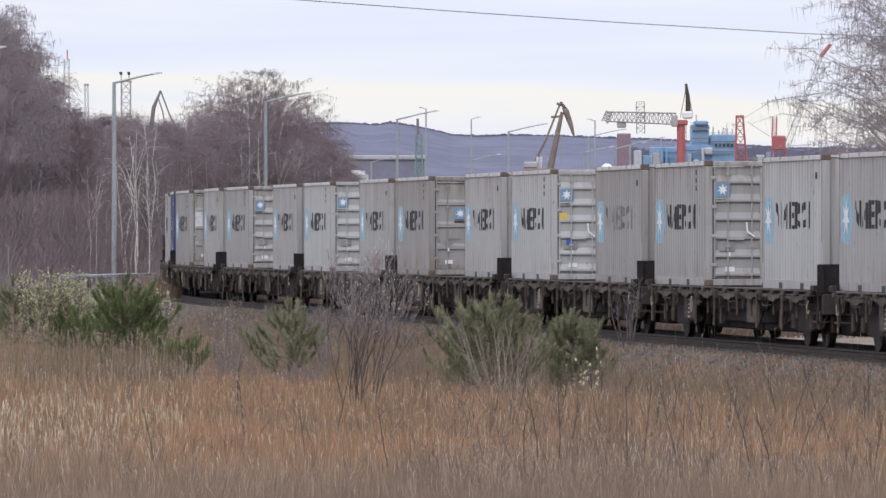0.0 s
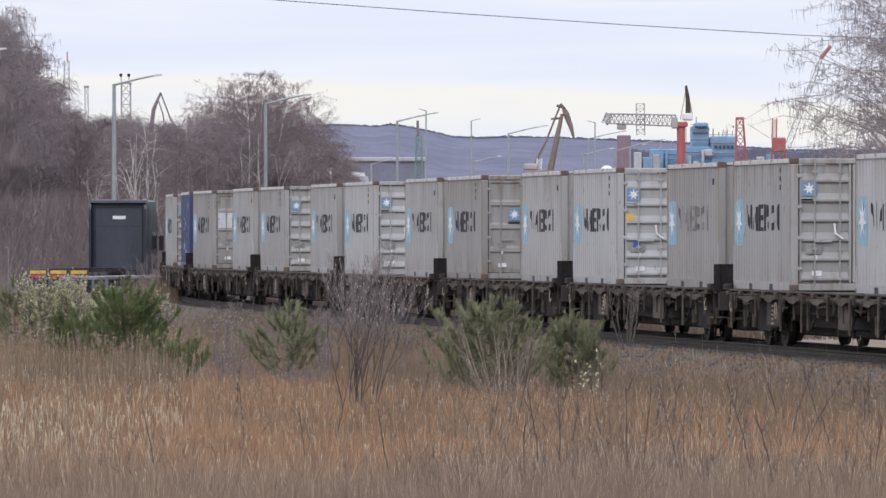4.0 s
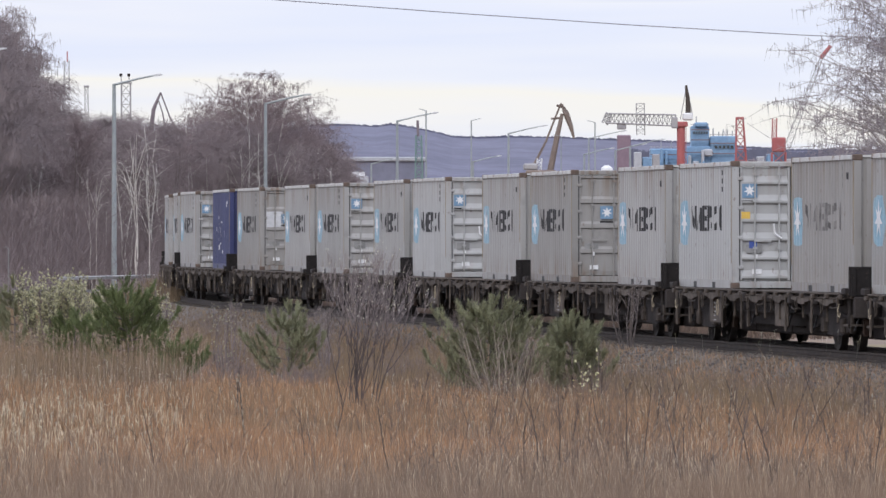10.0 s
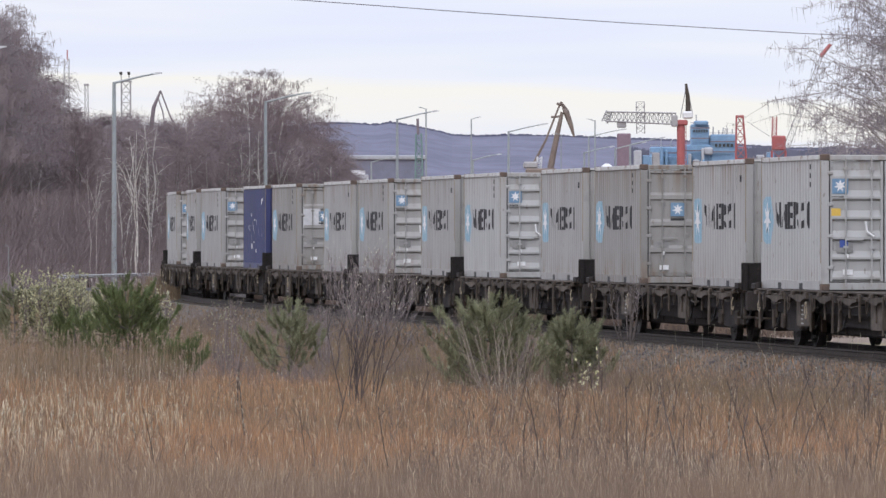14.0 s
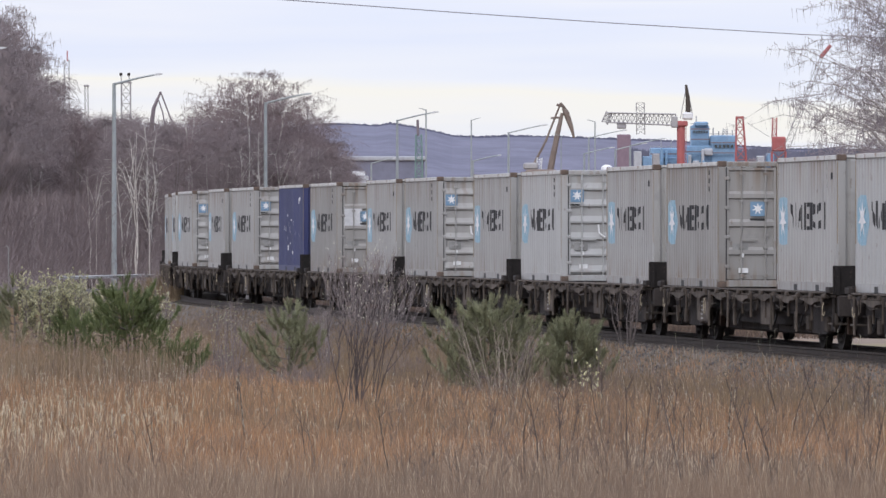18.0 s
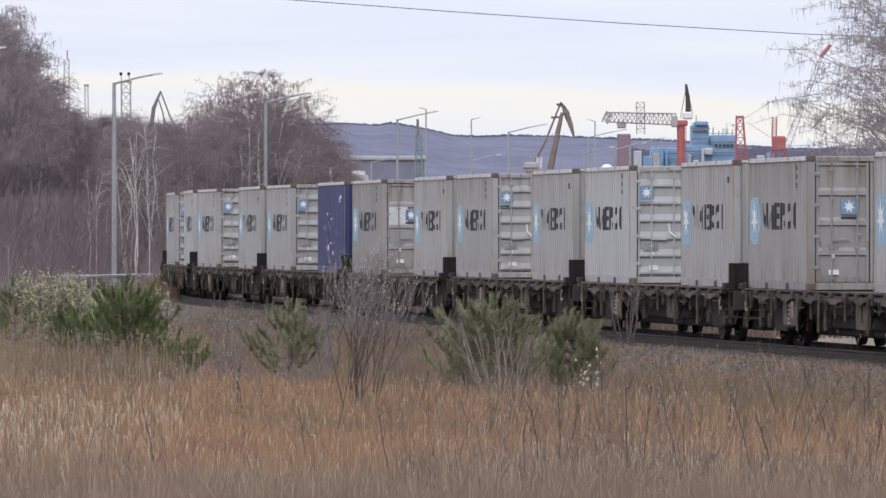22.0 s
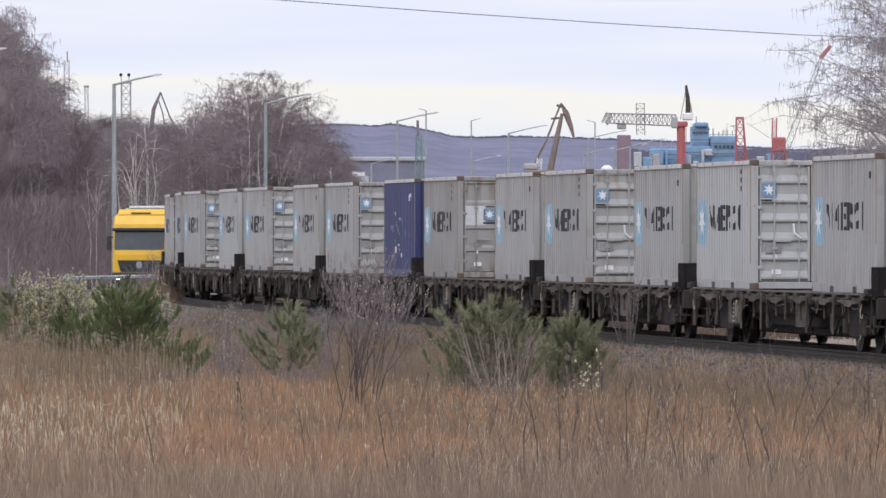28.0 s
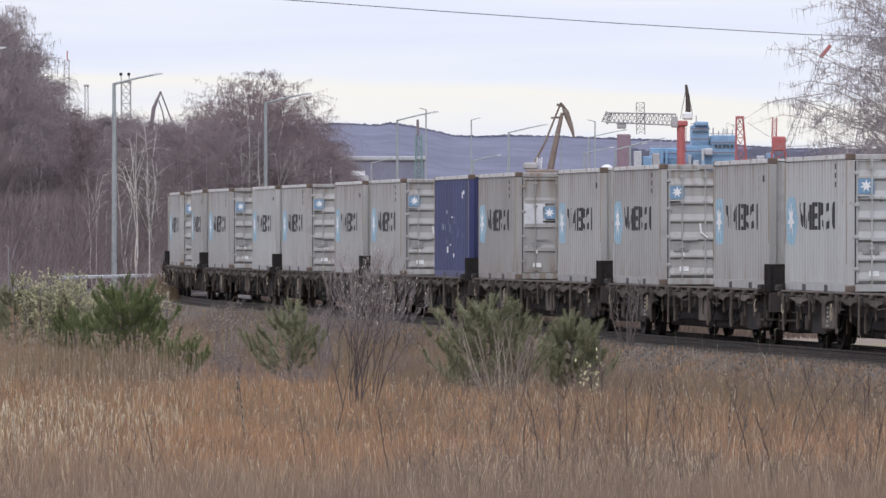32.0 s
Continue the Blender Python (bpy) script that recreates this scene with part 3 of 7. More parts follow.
def make_container(paint, label, category="shipping container", door=1, marks=True, white_patch=False, cl=CL, lay=(0.02, 0.19, 0.232, 0.102, 0.452, 0.655), CH=CH, ink=None, stickers=False):
    """A 20-foot steel container; the doors are at -y, the base is at z 0, the middle at x 0, y 0."""
    c = thing("shipping_container", label, category, "containers on the train")
    h, w = cl / 2, CW / 2
    for side, nm in ((-1, "side_wall"), (1, "side_wall")):
        b = corr_panel(Build(), side * (w - 0.008), side, -h + 0.12, h - 0.12, 0.17, CH - 0.09)
        part(nm, b, paint, c)
    o = [(-w + 0.1, h - 0.09)]
    for k in range(9):
        x = -w + 0.14 + k * 0.239
        o += [(x, h - 0.075), (x + 0.04, h - 0.035), (x + 0.13, h - 0.035), (x + 0.17, h - 0.075)]
    o += [(w - 0.1, h - 0.09), (w - 0.1, h - 0.11), (-w + 0.1, h - 0.11)]
    b = Build().prism(o, 2, 0.15, CH - 0.08)
    part("front_wall", b, paint, c)
    part("roof", Build().box(-w + 0.06, w - 0.06, -h + 0.1, h - 0.1, CH - 0.06, CH - 0.012), CREAM, c)
    rail = Build().box(-0.05, 0.012, -h + 0.16, h - 0.16, CH - 0.10, CH - 0.014, 0.006).mesh("top_rail")
    for side in (-1, 1):
        part("top_rail", rail, CREAM, c, at=pose(side * (w - 0.0), 0, 0, 0, 0, 0 if side > 0 else 180))
    # bottom rails with forklift pockets
    b = Build().prism([(-h + 0.16, 0.012), (-1.25, 0.012), (-1.25, 0.13), (-0.88, 0.13), (-0.88, 0.012), (0.88, 0.012), (0.88, 0.13), (1.25, 0.13), (1.25, 0.012), (h - 0.16, 0.012), (h - 0.16, 0.175), (-h + 0.16, 0.175)], 0, -0.06, 0.008)
    low = b.mesh("bottom_rail")
    # black blocks plug the forklift pockets, painting the shade inside them
    pocket = Build().box(-0.10, 0.004, -0.184, 0.184, 0.013, 0.129).mesh("forklift_pocket")
    for side in (-1, 1):
        rot = 0 if side > 0 else 180
        part("bottom_rail", low, paint, c, at=pose(side * w, 0, 0, 0, 0, rot))
        for y in (-1.065, 1.065):
            part("forklift_pocket", pocket, PLASTIC, c, at=pose(side * w, y, 0, 0, 0, rot))
    part("floor", Build().box(-w + 0.1, w - 0.1, -h + 0.1, h - 0.1, 0.10, 0.16), STEEL_BROWN, c)
    post = Build().box(-0.075, 0.075, -0.08, 0.08, 0.118, CH - 0.118, 0.012).mesh("corner_post")
    casting = Build().box(-0.084, 0.084, -0.09, 0.09, 0, 0.118, 0.012).mesh("corner_casting")
    for sx in (-1, 1):
        for sy in (-1, 1):
            part("corner_post", post, paint, c, at=pose(sx * (w - 0.08), sy * (h - 0.085), 0))
            part("corner_casting", casting, paint if sy > 0 else RUST, c, "rusty corner casting" if sy < 0 else "", at=pose(sx * (w - 0.086), sy * (h - 0.092), CH - 0.118))
            part("corner_casting", casting, RUST if sy < 0 else paint, c, at=pose(sx * (w - 0.086), sy * (h - 0.092), 0))
        for sy in (-1, 1):
            part("rust_streak", Build().box(-0.02, 0.016, -0.003, 0.003, CH * (0.35 if sy > 0 else 0.2), CH - 0.13), RUST_STREAK, c, at=pose(sx * (w - 0.001), sy * (h - 0.06), 0, 0, 0, 90))
    # the door end
    part("door_header", Build().box(-w + 0.16, w - 0.16, -h + 0.01, -h + 0.12, CH - 0.115, CH - 0.02, 0.01), paint, c)
    part("door_sill", Build().box(-w + 0.16, w - 0.16, -h + 0.0, -h + 0.12, 0.01, 0.15, 0.01), paint, c)
    n_rib = 6 if door == 1 else 4
    for side in (-1, 1):
        x0, x1 = (-w + 0.165, -0.012) if side < 0 else (0.012, w - 0.165)
        z0, z1 = 0.165, CH - 0.13
        step = (z1 - z0) / n_rib
        o = [(-h + 0.075, z1), (-h + 0.075, z0)]
        for k in range(n_rib):
            za = z0 + k * step
            if door == 1:
                o += [(-h + 0.074, za + 0.01), (-h + 0.014, za + 0.05), (-h + 0.014, za + 0.09), (-h + 0.074, za + 0.21)]
            else:
                o += [(-h + 0.064, za + 0.09), (-h + 0.064, za + step - 0.075), (-h + 0.020, za + step - 0.055), (-h + 0.020, za + step + 0.03 if k < n_rib - 1 else za + step - 0.02)]
        b = Build().prism(o, 0, x0 + 0.05, x1 - 0.05)
        for xa, xb in ((x0, x0 + 0.055), (x1 - 0.055, x1)):
            part("door_stile", Build().box(xa, xb, -h + 0.022, -h + 0.078, z0, z1, 0.006), paint, c)
        d = part("door", b, paint, c)
        # black gasket, widened to paint the shadow gap at the door's edge
        part("gasket", Build().box(x0 - 0.022 if side < 0 else x1 - 0.012, x0 + 0.012 if side < 0 else x1 + 0.022, -h + 0.015, -h + 0.05, z0, z1), PLASTIC, d)
        for fx in (0.30, 0.78):
            x = (x0 + (x1 - x0) * fx) if side < 0 else (x1 - (x1 - x0) * fx)
            part("lock_rod", Build().tube([(x, -h + 0.005, 0.08), (x, -h + 0.005, CH - 0.06)], 0.017, 6), paint, d)
            hz = 0.95 if fx < 0.5 else 1.05
            part("lock_handle", Build().box(x - 0.02, x + 0.34 if side < 0 and fx < 0.5 else x + 0.06, -h - 0.012, -h + 0.004, hz, hz + 0.045, 0.006), paint, d)
            for hz in (0.22, 0.8, 1.75, 2.3):
                part("rod_bracket", Build().box(x - 0.045, x + 0.045, -h - 0.016, -h + 0.022, hz, hz + 0.05), paint, d)
        for hz in (0.4, 1.0, 1.6, 2.2):
            xh = x0 - 0.05 if side < 0 else x1 - 0.05
            part("hinge", Build().box(xh, xh + 0.12, -h - 0.004, -h + 0.03, hz, hz + 0.07, 0.01), paint, d)
    if marks:
        # a star on a blue square, and placards, on the left door
        cx = -w + 0.37 if door == 1 else -w + 0.82
        cz = CH - 0.62 if door == 1 else CH - 1.0
        yd = -h + (0.018 if door == 1 else 0.022)
        part("door_sign", Build().box(cx - 0.155, cx + 0.155, yd, yd + 0.006, cz - 0.13, cz + 0.165), DECAL_NAVY, c, "blue square sign with a white star")
        part("star", Build().prism(star_points(cx, cz + 0.02, 0.125), 1, yd - 0.004, yd - 0.001), DECAL_WHITE, c)
        part("sign_bar", Build().box(cx - 0.16, cx + 0.16, yd - 0.004, yd - 0.001, cz - 0.215, cz - 0.175), DECAL_BLACK, c)
        part("placard", Build().box(-w + 0.42, -w + 0.62, yd, yd + 0.006, 0.30, 0.40), DECAL_WHITE, c, "white placard")
        part("plate", Build().box(-w + 0.30, -w + 0.62, yd, yd + 0.006, 0.72, 0.90), PLATE_GREY, c)
        part("seal_tag", Build().box(-w + 0.47, -w + 0.53, yd - 0.01, yd + 0.006, 0.62, 0.70), DECAL_WHITE, c)
        if door == 1:
            part("seal_strap", Build().tube([(-w + 0.86, -h - 0.01, 1.32), (-w + 0.88, -h - 0.02, 1.12), (-w + 1.02, -h - 0.02, 1.02)], 0.022, 5), DECAL_WHITE, c, "white seal strap")
        if stickers:
            part("sticker", Build().box(-w + 0.2, -w + 0.38, yd - 0.004, yd + 0.002, 1.42, 1.56), BOARD_YELLOW, c, "yellow sticker")
            part("sticker", Build().box(-w + 0.36, -w + 0.52, yd - 0.004, yd + 0.002, 0.82, 0.96), CAB_BLUE, c, "blue sticker")
        if white_patch:
            part("white_patch", Build().box(-w + 0.2, -w + 0.72, yd, yd + 0.006, CH - 1.32, CH - 0.72), LAMP_HEAD, c)
        # side marks: star field and six dark blocks that follow the corrugation
        for side in (-1, 1):
            flip = 1 if side < 0 else -1
            x = side * (w - 0.008)

            def span(f0, f1):
                a, b2 = h - f0 * cl, h - f1 * cl
                return (b2, a) if flip > 0 else (-a, -b2)

            y0, y1 = span(lay[0], lay[1])

            def field_half(y, y0=y0, y1=y1):
                d = abs(2 * (y - y0) / (y1 - y0) - 1)
                return CH * 0.18 * max(0.02, 1 - d ** 5) ** 0.5

            part("blue_field", corr_panel(Build(), x, side, y0, y1, lambda y: CH * 0.52 - field_half(y), lambda y: CH * 0.52 + field_half(y), 0.003, [y0 + (y1 - y0) * k / 12 for k in range(13)]), DECAL_BLUE, c, "pale blue field")
            yc, r = (y0 + y1) / 2, 0.35 if cl < 8 else 0.62
            out_x = side * (w - 0.008 + 0.005)
            part("star", Build().prism(star_points(yc, CH * 0.53, r, 7, 0.40), 0, min(out_x, out_x - side * 0.003), max(out_x, out_x - side * 0.003)), DECAL_WHITE, c)
            zl, zh = CH * lay[4], CH * lay[5]
            # each dark mark is a few slanted strokes: from u0 to u1, with the low and the high edge at both ends
            strokes = (((0.0, 0.22, 0.7, 0.38, 1.0, 0.88), (0.26, 0.5, 0.4, 0.06, 0.84, 0.5), (0.76, 0.94, 0.35, 0.0, 1.0, 1.0)),
                       ((0.12, 0.3, 0.0, 0.08, 0.18, 0.5), (0.36, 0.5, 0.3, 0.34, 0.6, 0.85), (0.68, 0.9, 0.0, 0.0, 0.92, 0.92)),
                       ((0.1, 0.38, 0.0, 0.0, 1.0, 1.0), (0.52, 0.9, 0.84, 0.84, 1.0, 1.0), (0.5, 0.86, 0.4, 0.4, 0.6, 0.6), (0.5, 0.94, 0.0, 0.0, 0.14, 0.14)),
                       ((0.08, 0.4, 0.0, 0.0, 1.0, 1.0), (0.46, 0.86, 0.5, 0.6, 1.0, 0.92), (0.6, 0.9, 0.12, 0.0, 0.36, 0.2)),
                       ((0.15, 0.7, 0.58, 0.72, 0.9, 1.0), (0.3, 0.85, 0.0, 0.1, 0.26, 0.4)),
                       ((0.12, 0.36, 0.36, 0.1, 0.66, 0.96), (0.36, 0.5, 0.04, 0.0, 1.0, 1.0)))
            for k, bits in enumerate(strokes):
                b = Build()
                for u0, u1, la, lb, ha, hb in bits:
                    f0, f1 = lay[2] + (k + u0 * 0.96) * lay[3], lay[2] + (k + u1 * 0.96) * lay[3]
                    y0, y1 = span(f0, f1)
                    if flip > 0:
                        la, lb, ha, hb = lb, la, hb, ha

                    def edge(p, q, y0=y0, y1=y1):
                        return lambda y: zl + (zh - zl) * (p + (q - p) * (y - y0) / (y1 - y0))

                    corr_panel(b, x, side, y0, y1, edge(la, lb), edge(ha, hb), 0.004)
                part("dark_mark", b, ink or DECAL_BLACK, c)
            y0, y1 = span(0.80, 0.80 + 0.15 / cl)
            for k in range(3):
                part("code_bar", corr_panel(Build(), x, side, y0, y1, CH * (0.93 - k * 0.065) - 0.10, CH * (0.93 - k * 0.065), 0.004), DECAL_BLACK, c)
            y0, y1 = span(0.88, 0.88 + 0.11 / cl)
            part("code_bar", corr_panel(Build(), x, side, y0, y1, CH * 0.82, CH * 0.87, 0.004), DECAL_BLACK, c)
    return c


def make_blue_container():
    c = make_container(BLUE, "dark blue corrugated steel shipping container with worn white marks", marks=False)
    h, w = CL / 2, CW / 2
    rng = random.Random(5)
    spots = [(0.22 + k * 0.045, 1.12 + 0.18 * math.sin(k * 1.7) + 0.1 * math.cos(k * 3.1), rng.uniform(0.05, 0.2)) for k in range(14)]
    spots += [(0.76, 2.2, 0.14), (0.79, 2.0, 0.16), (0.83, 2.1, 0.1), (0.36, 1.62, 0.1), (0.3, 1.5, 0.06), (0.37, 0.62, 0.16), (0.46, 0.8, 0.05), (0.55, 0.5, 0.1), (0.58, 1.4, 0.08), (0.5, 1.5, 0.05)]
    for f0, z, dz in spots:
        f1 = f0 + rng.uniform(0.007, 0.018)
        part("white_mark", corr_panel(Build(), w - 0.008, 1, f0 * CL - h, f1 * CL - h, z, z + dz, 0.004), DECAL_WHITE, c)
    return c


DECK = 1.11
WL = 18.5


def make_wagon():
    """A long flat bogie wagon with folding stakes; the middle is at x 0, y 0, the rails' top at z 0."""
    g = thing("flat_wagon", "grimy dark brown flat railway wagon with hanging stakes", "railway wagon", "wagons of the train")
    hl = WL / 2
    part("deck", Build().box(-1.28, 1.28, -hl, hl, DECK - 0.10, DECK - 0.012, 0.01), STEEL_BROWN, g)
    rim = Build().box(-0.05, 0.05, -hl, hl, DECK - 0.035, DECK + 0.005, 0.01).mesh("deck_rim")
    slot_rail = Build().box(-0.02, 0.02, -hl + 0.3, hl - 0.3, DECK - 0.115, DECK - 0.085, 0.006).mesh("slot_rail")
    for sx in (-1, 1):
        part("deck_rim", rim, STEEL_GREY, g, at=pose(sx * 1.31, 0, 0))
        part("slot_rail", slot_rail, STEEL_BROWN, g, at=pose(sx * 1.345, 0, 0))
        b = Build().box(sx * 0.98 - 0.04, sx * 0.98 + 0.04, -hl + 0.1, hl - 0.1, DECK - 0.42, DECK - 0.10)
        b.box(sx * 0.98 - 0.10, sx * 0.98 + 0.10, -hl + 0.1, hl - 0.1, DECK - 0.45, DECK - 0.42)
        part("side_beam", b, STEEL_DARK, g)
        # the deep middle of the underframe
    b = Build().prism([(-5.5, DECK - 0.42), (-3.8, 0.42), (3.8, 0.42), (5.5, DECK - 0.42)], 0, -0.85, -0.78)
    b.prism([(-5.5, DECK - 0.42), (-3.8, 0.42), (3.8, 0.42), (5.5, DECK - 0.42)], 0, 0.78, 0.85)
    part("fish_belly_girder", b, STEEL_DARK, g)
    part("centre_sill", Build().box(-0.3, 0.3, -hl, hl, DECK - 0.42, DECK - 0.11), STEEL_DARK, g)
    pocket = Build().box(-0.06, 0.06, -0.08, 0.08, DECK - 0.24, DECK - 0.055, 0.02).mesh("stake_pocket")
    folded = Build().prism([(0, DECK - 0.12), (1.72, DECK - 0.12), (1.78, DECK - 0.15), (1.3, DECK - 0.18), (1.0, DECK - 0.235), (0.55, DECK - 0.25), (0.35, DECK - 0.2), (0, DECK - 0.18)], 0, -0.03, 0.03).mesh("folded_stake")
    stake = Build().box(-0.02, 0.02, -0.028, 0.028, 0.33, DECK - 0.06, 0.01).mesh("stake")
    short = Build().box(-0.02, 0.02, -0.028, 0.028, 0.56, DECK - 0.06, 0.01).mesh("stake")
    hook = Build().tube([(0, 0, DECK - 0.2), (-0.02, 0.05, DECK - 0.3), (-0.02, 0.02, DECK - 0.42), (-0.01, -0.06, DECK - 0.44), (0, -0.08, DECK - 0.37)], 0.011, 5).mesh("lashing_hook")
    ring = [(0, 0.09 * math.sin(a), DECK - 0.38 + 0.16 * math.cos(a)) for a in np.linspace(0, 2 * math.pi, 11)]
    ring_me = Build().tube(ring, 0.010, 5, False).mesh("lashing_ring")
    for sx in (-1, 1):
        for k in range(8):
            y = -hl + 0.75 + k * 2.36
            part("stake_pocket", pocket, STEEL_DARK, g, at=pose(sx * 1.35, y, 0))
            if k < 7:
                part("folded_stake", folded, STEEL_GREY, g, "folded grey stake", at=pose(sx * 1.385, y + 0.3, 0.012 * (k % 3), 0, 0, 0))
                part("stake", short, STEEL_BROWN, g, at=pose(sx * 1.33, y + 1.25, 0.05 * (k % 2), 3 * (k % 3) - 3, 0, 0))
            part("stake", stake if k % 3 else short, STEEL_GREY, g, at=pose(sx * 1.42, y + 0.1 * ((k * 7) % 5 - 2), 0, (k * 5) % 7 - 3, 0, 0))
            if k in (0, 7):
                part("lashing_hook", hook, HOOK, g, "worn yellowish hook", at=pose(sx * 1.42, y - 0.3 + k * 0.08, 0))
            if k == 5:
                part("lashing_ring", ring_me, HOOK, g, at=pose(sx * 1.44, y + 0.2, 0))
    rod = Build().tube([(0, -0.5, DECK - 0.26), (0, 0.1, DECK - 0.29), (0.02, 0.5, DECK - 0.25)], 0.012, 4).mesh("lever_rod")
    block = Build().box(-0.03, 0.03, -0.11, 0.11, DECK - 0.12, DECK - 0.03, 0.015).mesh("stake_lock")
    chain = Build().tube([(0, 0, DECK - 0.12), (0.01, 0.06, DECK - 0.34), (0, 0.16, DECK - 0.40), (0, 0.24, DECK - 0.14)], 0.012, 4).mesh("chain")
    for sx in (-1, 1):
        for k in range(15):
            y = -hl + 0.5 + k * 1.24
            part("stake_lock", block, STEEL_GREY if k % 2 else STEEL_BROWN, g, at=pose(sx * 1.39, y + 0.07 * (k % 3), 0.01 * (k % 2)))
            if k % 2:
                part("chain", chain, STEEL_GREY, g, at=pose(sx * 1.42, y + 0.3, 0))
            if k % 3 == 0:
                part("lever_rod", rod, STEEL_GREY, g, at=pose(sx * 1.40, y + 0.6, -0.05 * (k % 2)))
    plate = Build().box(-0.02, 0.02, -0.6, 0.6, 0.42, 0.90, 0.01).mesh("data_plate")
    for sx in (-1, 1):
        part("data_plate", plate, STEEL_GREY, g, "dusty grey data plate", at=pose(sx * 1.30, -2.6, 0))
        part("data_plate", plate, STEEL_GREY, g, "dusty grey data plate", at=pose(sx * 1.30, 4.4, 0))
        for k in range(5):
            part("plate_bar", Build().box(-0.004, 0.004, -0.10 + 0.05 * (k % 2), 0.12, 0.46 + k * 0.085, 0.485 + k * 0.085), STEEL_LIGHT, g, at=pose(sx * 1.324, 4.4, 0))
    # low end walls, folded up
    for sy in (-1, 1):
        b = Build().box(-1.34, 1.34, sy * (hl + 0.03) - 0.035, sy * (hl + 0.03) + 0.035, DECK - 0.05, DECK + (0.50 if sy < 0 else 0.12), 0.012)
        for x in (-1.30, -0.45, 0.4, 1.22):
            b.box(x, x + 0.08, sy * (hl + 0.085) - 0.03, sy * (hl + 0.085) + 0.03, DECK - 0.05, DECK + (0.48 if sy < 0 else 0.10))
        part("end_wall", b, END_STEEL, g, "dark low end wall")
        part("end_bracket", Build().box(-1.40, -1.30, sy * (hl - 0.2) - 0.2, sy * (hl - 0.2) + 0.2, DECK - 0.02, DECK + 0.10, 0.015), STEEL_DARK, g)
        part("headstock", Build().box(-1.25, 1.25, sy * (hl + 0.05) - 0.08, sy * (hl + 0.05) + 0.08, DECK - 0.46, DECK - 0.06, 0.02), STEEL_DARK, g)
        for sx in (-0.875, 0.875):
            bf = part("buffer", Build().tube([(sx, sy * (hl + 0.13), 1.0 - 0.02), (sx, sy * (hl + 0.46), 0.98)], 0.10, 10), STEEL_DARK, g)
            part("buffer_head", Build().tube([(sx, sy * (hl + 0.46), 0.98), (sx, sy * (hl + 0.50), 0.98)], 0.23, 14), STEEL_BROWN, bf)
        part("coupling", Build().tube([(0, sy * (hl + 0.1), 0.95), (0.02, sy * (hl + 0.4), 0.86), (0, sy * (hl + 0.68), 0.9)], 0.035, 6), STEEL_DARK, g)
        part("step", Build().box(-1.32, -1.02, sy * (hl - 0.35) - 0.2, sy * (hl - 0.35) + 0.2, 0.50, 0.535), STEEL_GREY, g)
        part("step_hanger", Build().box(-1.31, -1.27, sy * (hl - 0.35) - 0.2, sy * (hl - 0.35) - 0.16, 0.46, DECK - 0.1), STEEL_DARK, g)
    # plain dark boxes in place of brake rigging, added to block light underneath
    for y0, y1 in ((-5.3, -3.6), (-3.6, -0.2), (-0.2, 3.6), (3.6, 5.3), (7.9, 9.1), (-9.1, -7.9), (6.15, 7.05), (-7.05, -6.15)):
        part("brake_gear", Build().box(-0.62, 0.66, y0 + 0.03, y1 - 0.03, 0.24, 0.69, 0.04), STEEL_DARK, g)
    for y in (-8.4, 8.4, -4.5, 4.5, 1.9, -1.9):
        part("air_hose", Build().tube([(-0.95, y, 0.72), (-1.0, y + 0.1, 0.45), (-0.98, y + 0.35, 0.38), (-0.95, y + 0.6, 0.5)], 0.022, 5), PLASTIC, g)
        part("hanger", Build().box(-1.2, -1.14, y - 0.4, y - 0.28, 0.36, DECK - 0.4, 0.01), STEEL_GREY, g)
    part("brake_cylinder", Build().tube([(-0.55, -1.6, 0.55), (-0.55, -0.7, 0.55)], 0.19, 12), STEEL_DARK, g)
    part("air_tank", Build().tube([(-0.45, 0.4, 0.55), (-0.45, 1.7, 0.55)], 0.21, 12), STEEL_DARK, g)
    for sy in (-1, 1):
        yc = sy * 6.6
        for sx in (-1, 1):
            x = sx * 1.0
            b = Build().prism([(yc - 1.35, 0.40), (yc - 1.35, 0.66), (yc - 0.6, 0.74), (yc + 0.6, 0.74), (yc + 1.35, 0.66), (yc + 1.35, 0.40), (yc + 0.55, 0.30), (yc - 0.55, 0.30)], 0, x - 0.05, x + 0.05)
            part("bogie_frame", b, STEEL_DARK, g)
            for ya in (yc - 0.9, yc + 0.9):
                part("axle_box", Build().box(x - 0.12, x + 0.12, ya - 0.16, ya + 0.16, 0.34, 0.64, 0.03), STEEL_BROWN, g)
                for dy in (-0.25, 0.25):
                    part("spring", Build().tube([(x, ya + dy, 0.36), (x, ya + dy, 0.62)], 0.07, 8), STEEL_DARK, g)
        part("bogie_bolster", Build().box(-1.0, 1.0, yc - 0.25, yc + 0.25, 0.45, 0.72, 0.02), STEEL_DARK, g)
        for sx in (-1, 1):
            for ya in (yc - 1.42, yc + 0.38):
                part("brake_block", Build().box(sx * 0.75 - 0.05, sx * 0.75 + 0.05, ya - 0.04, ya + 0.08, 0.30, 0.62, 0.01), RUST, g)
    return g


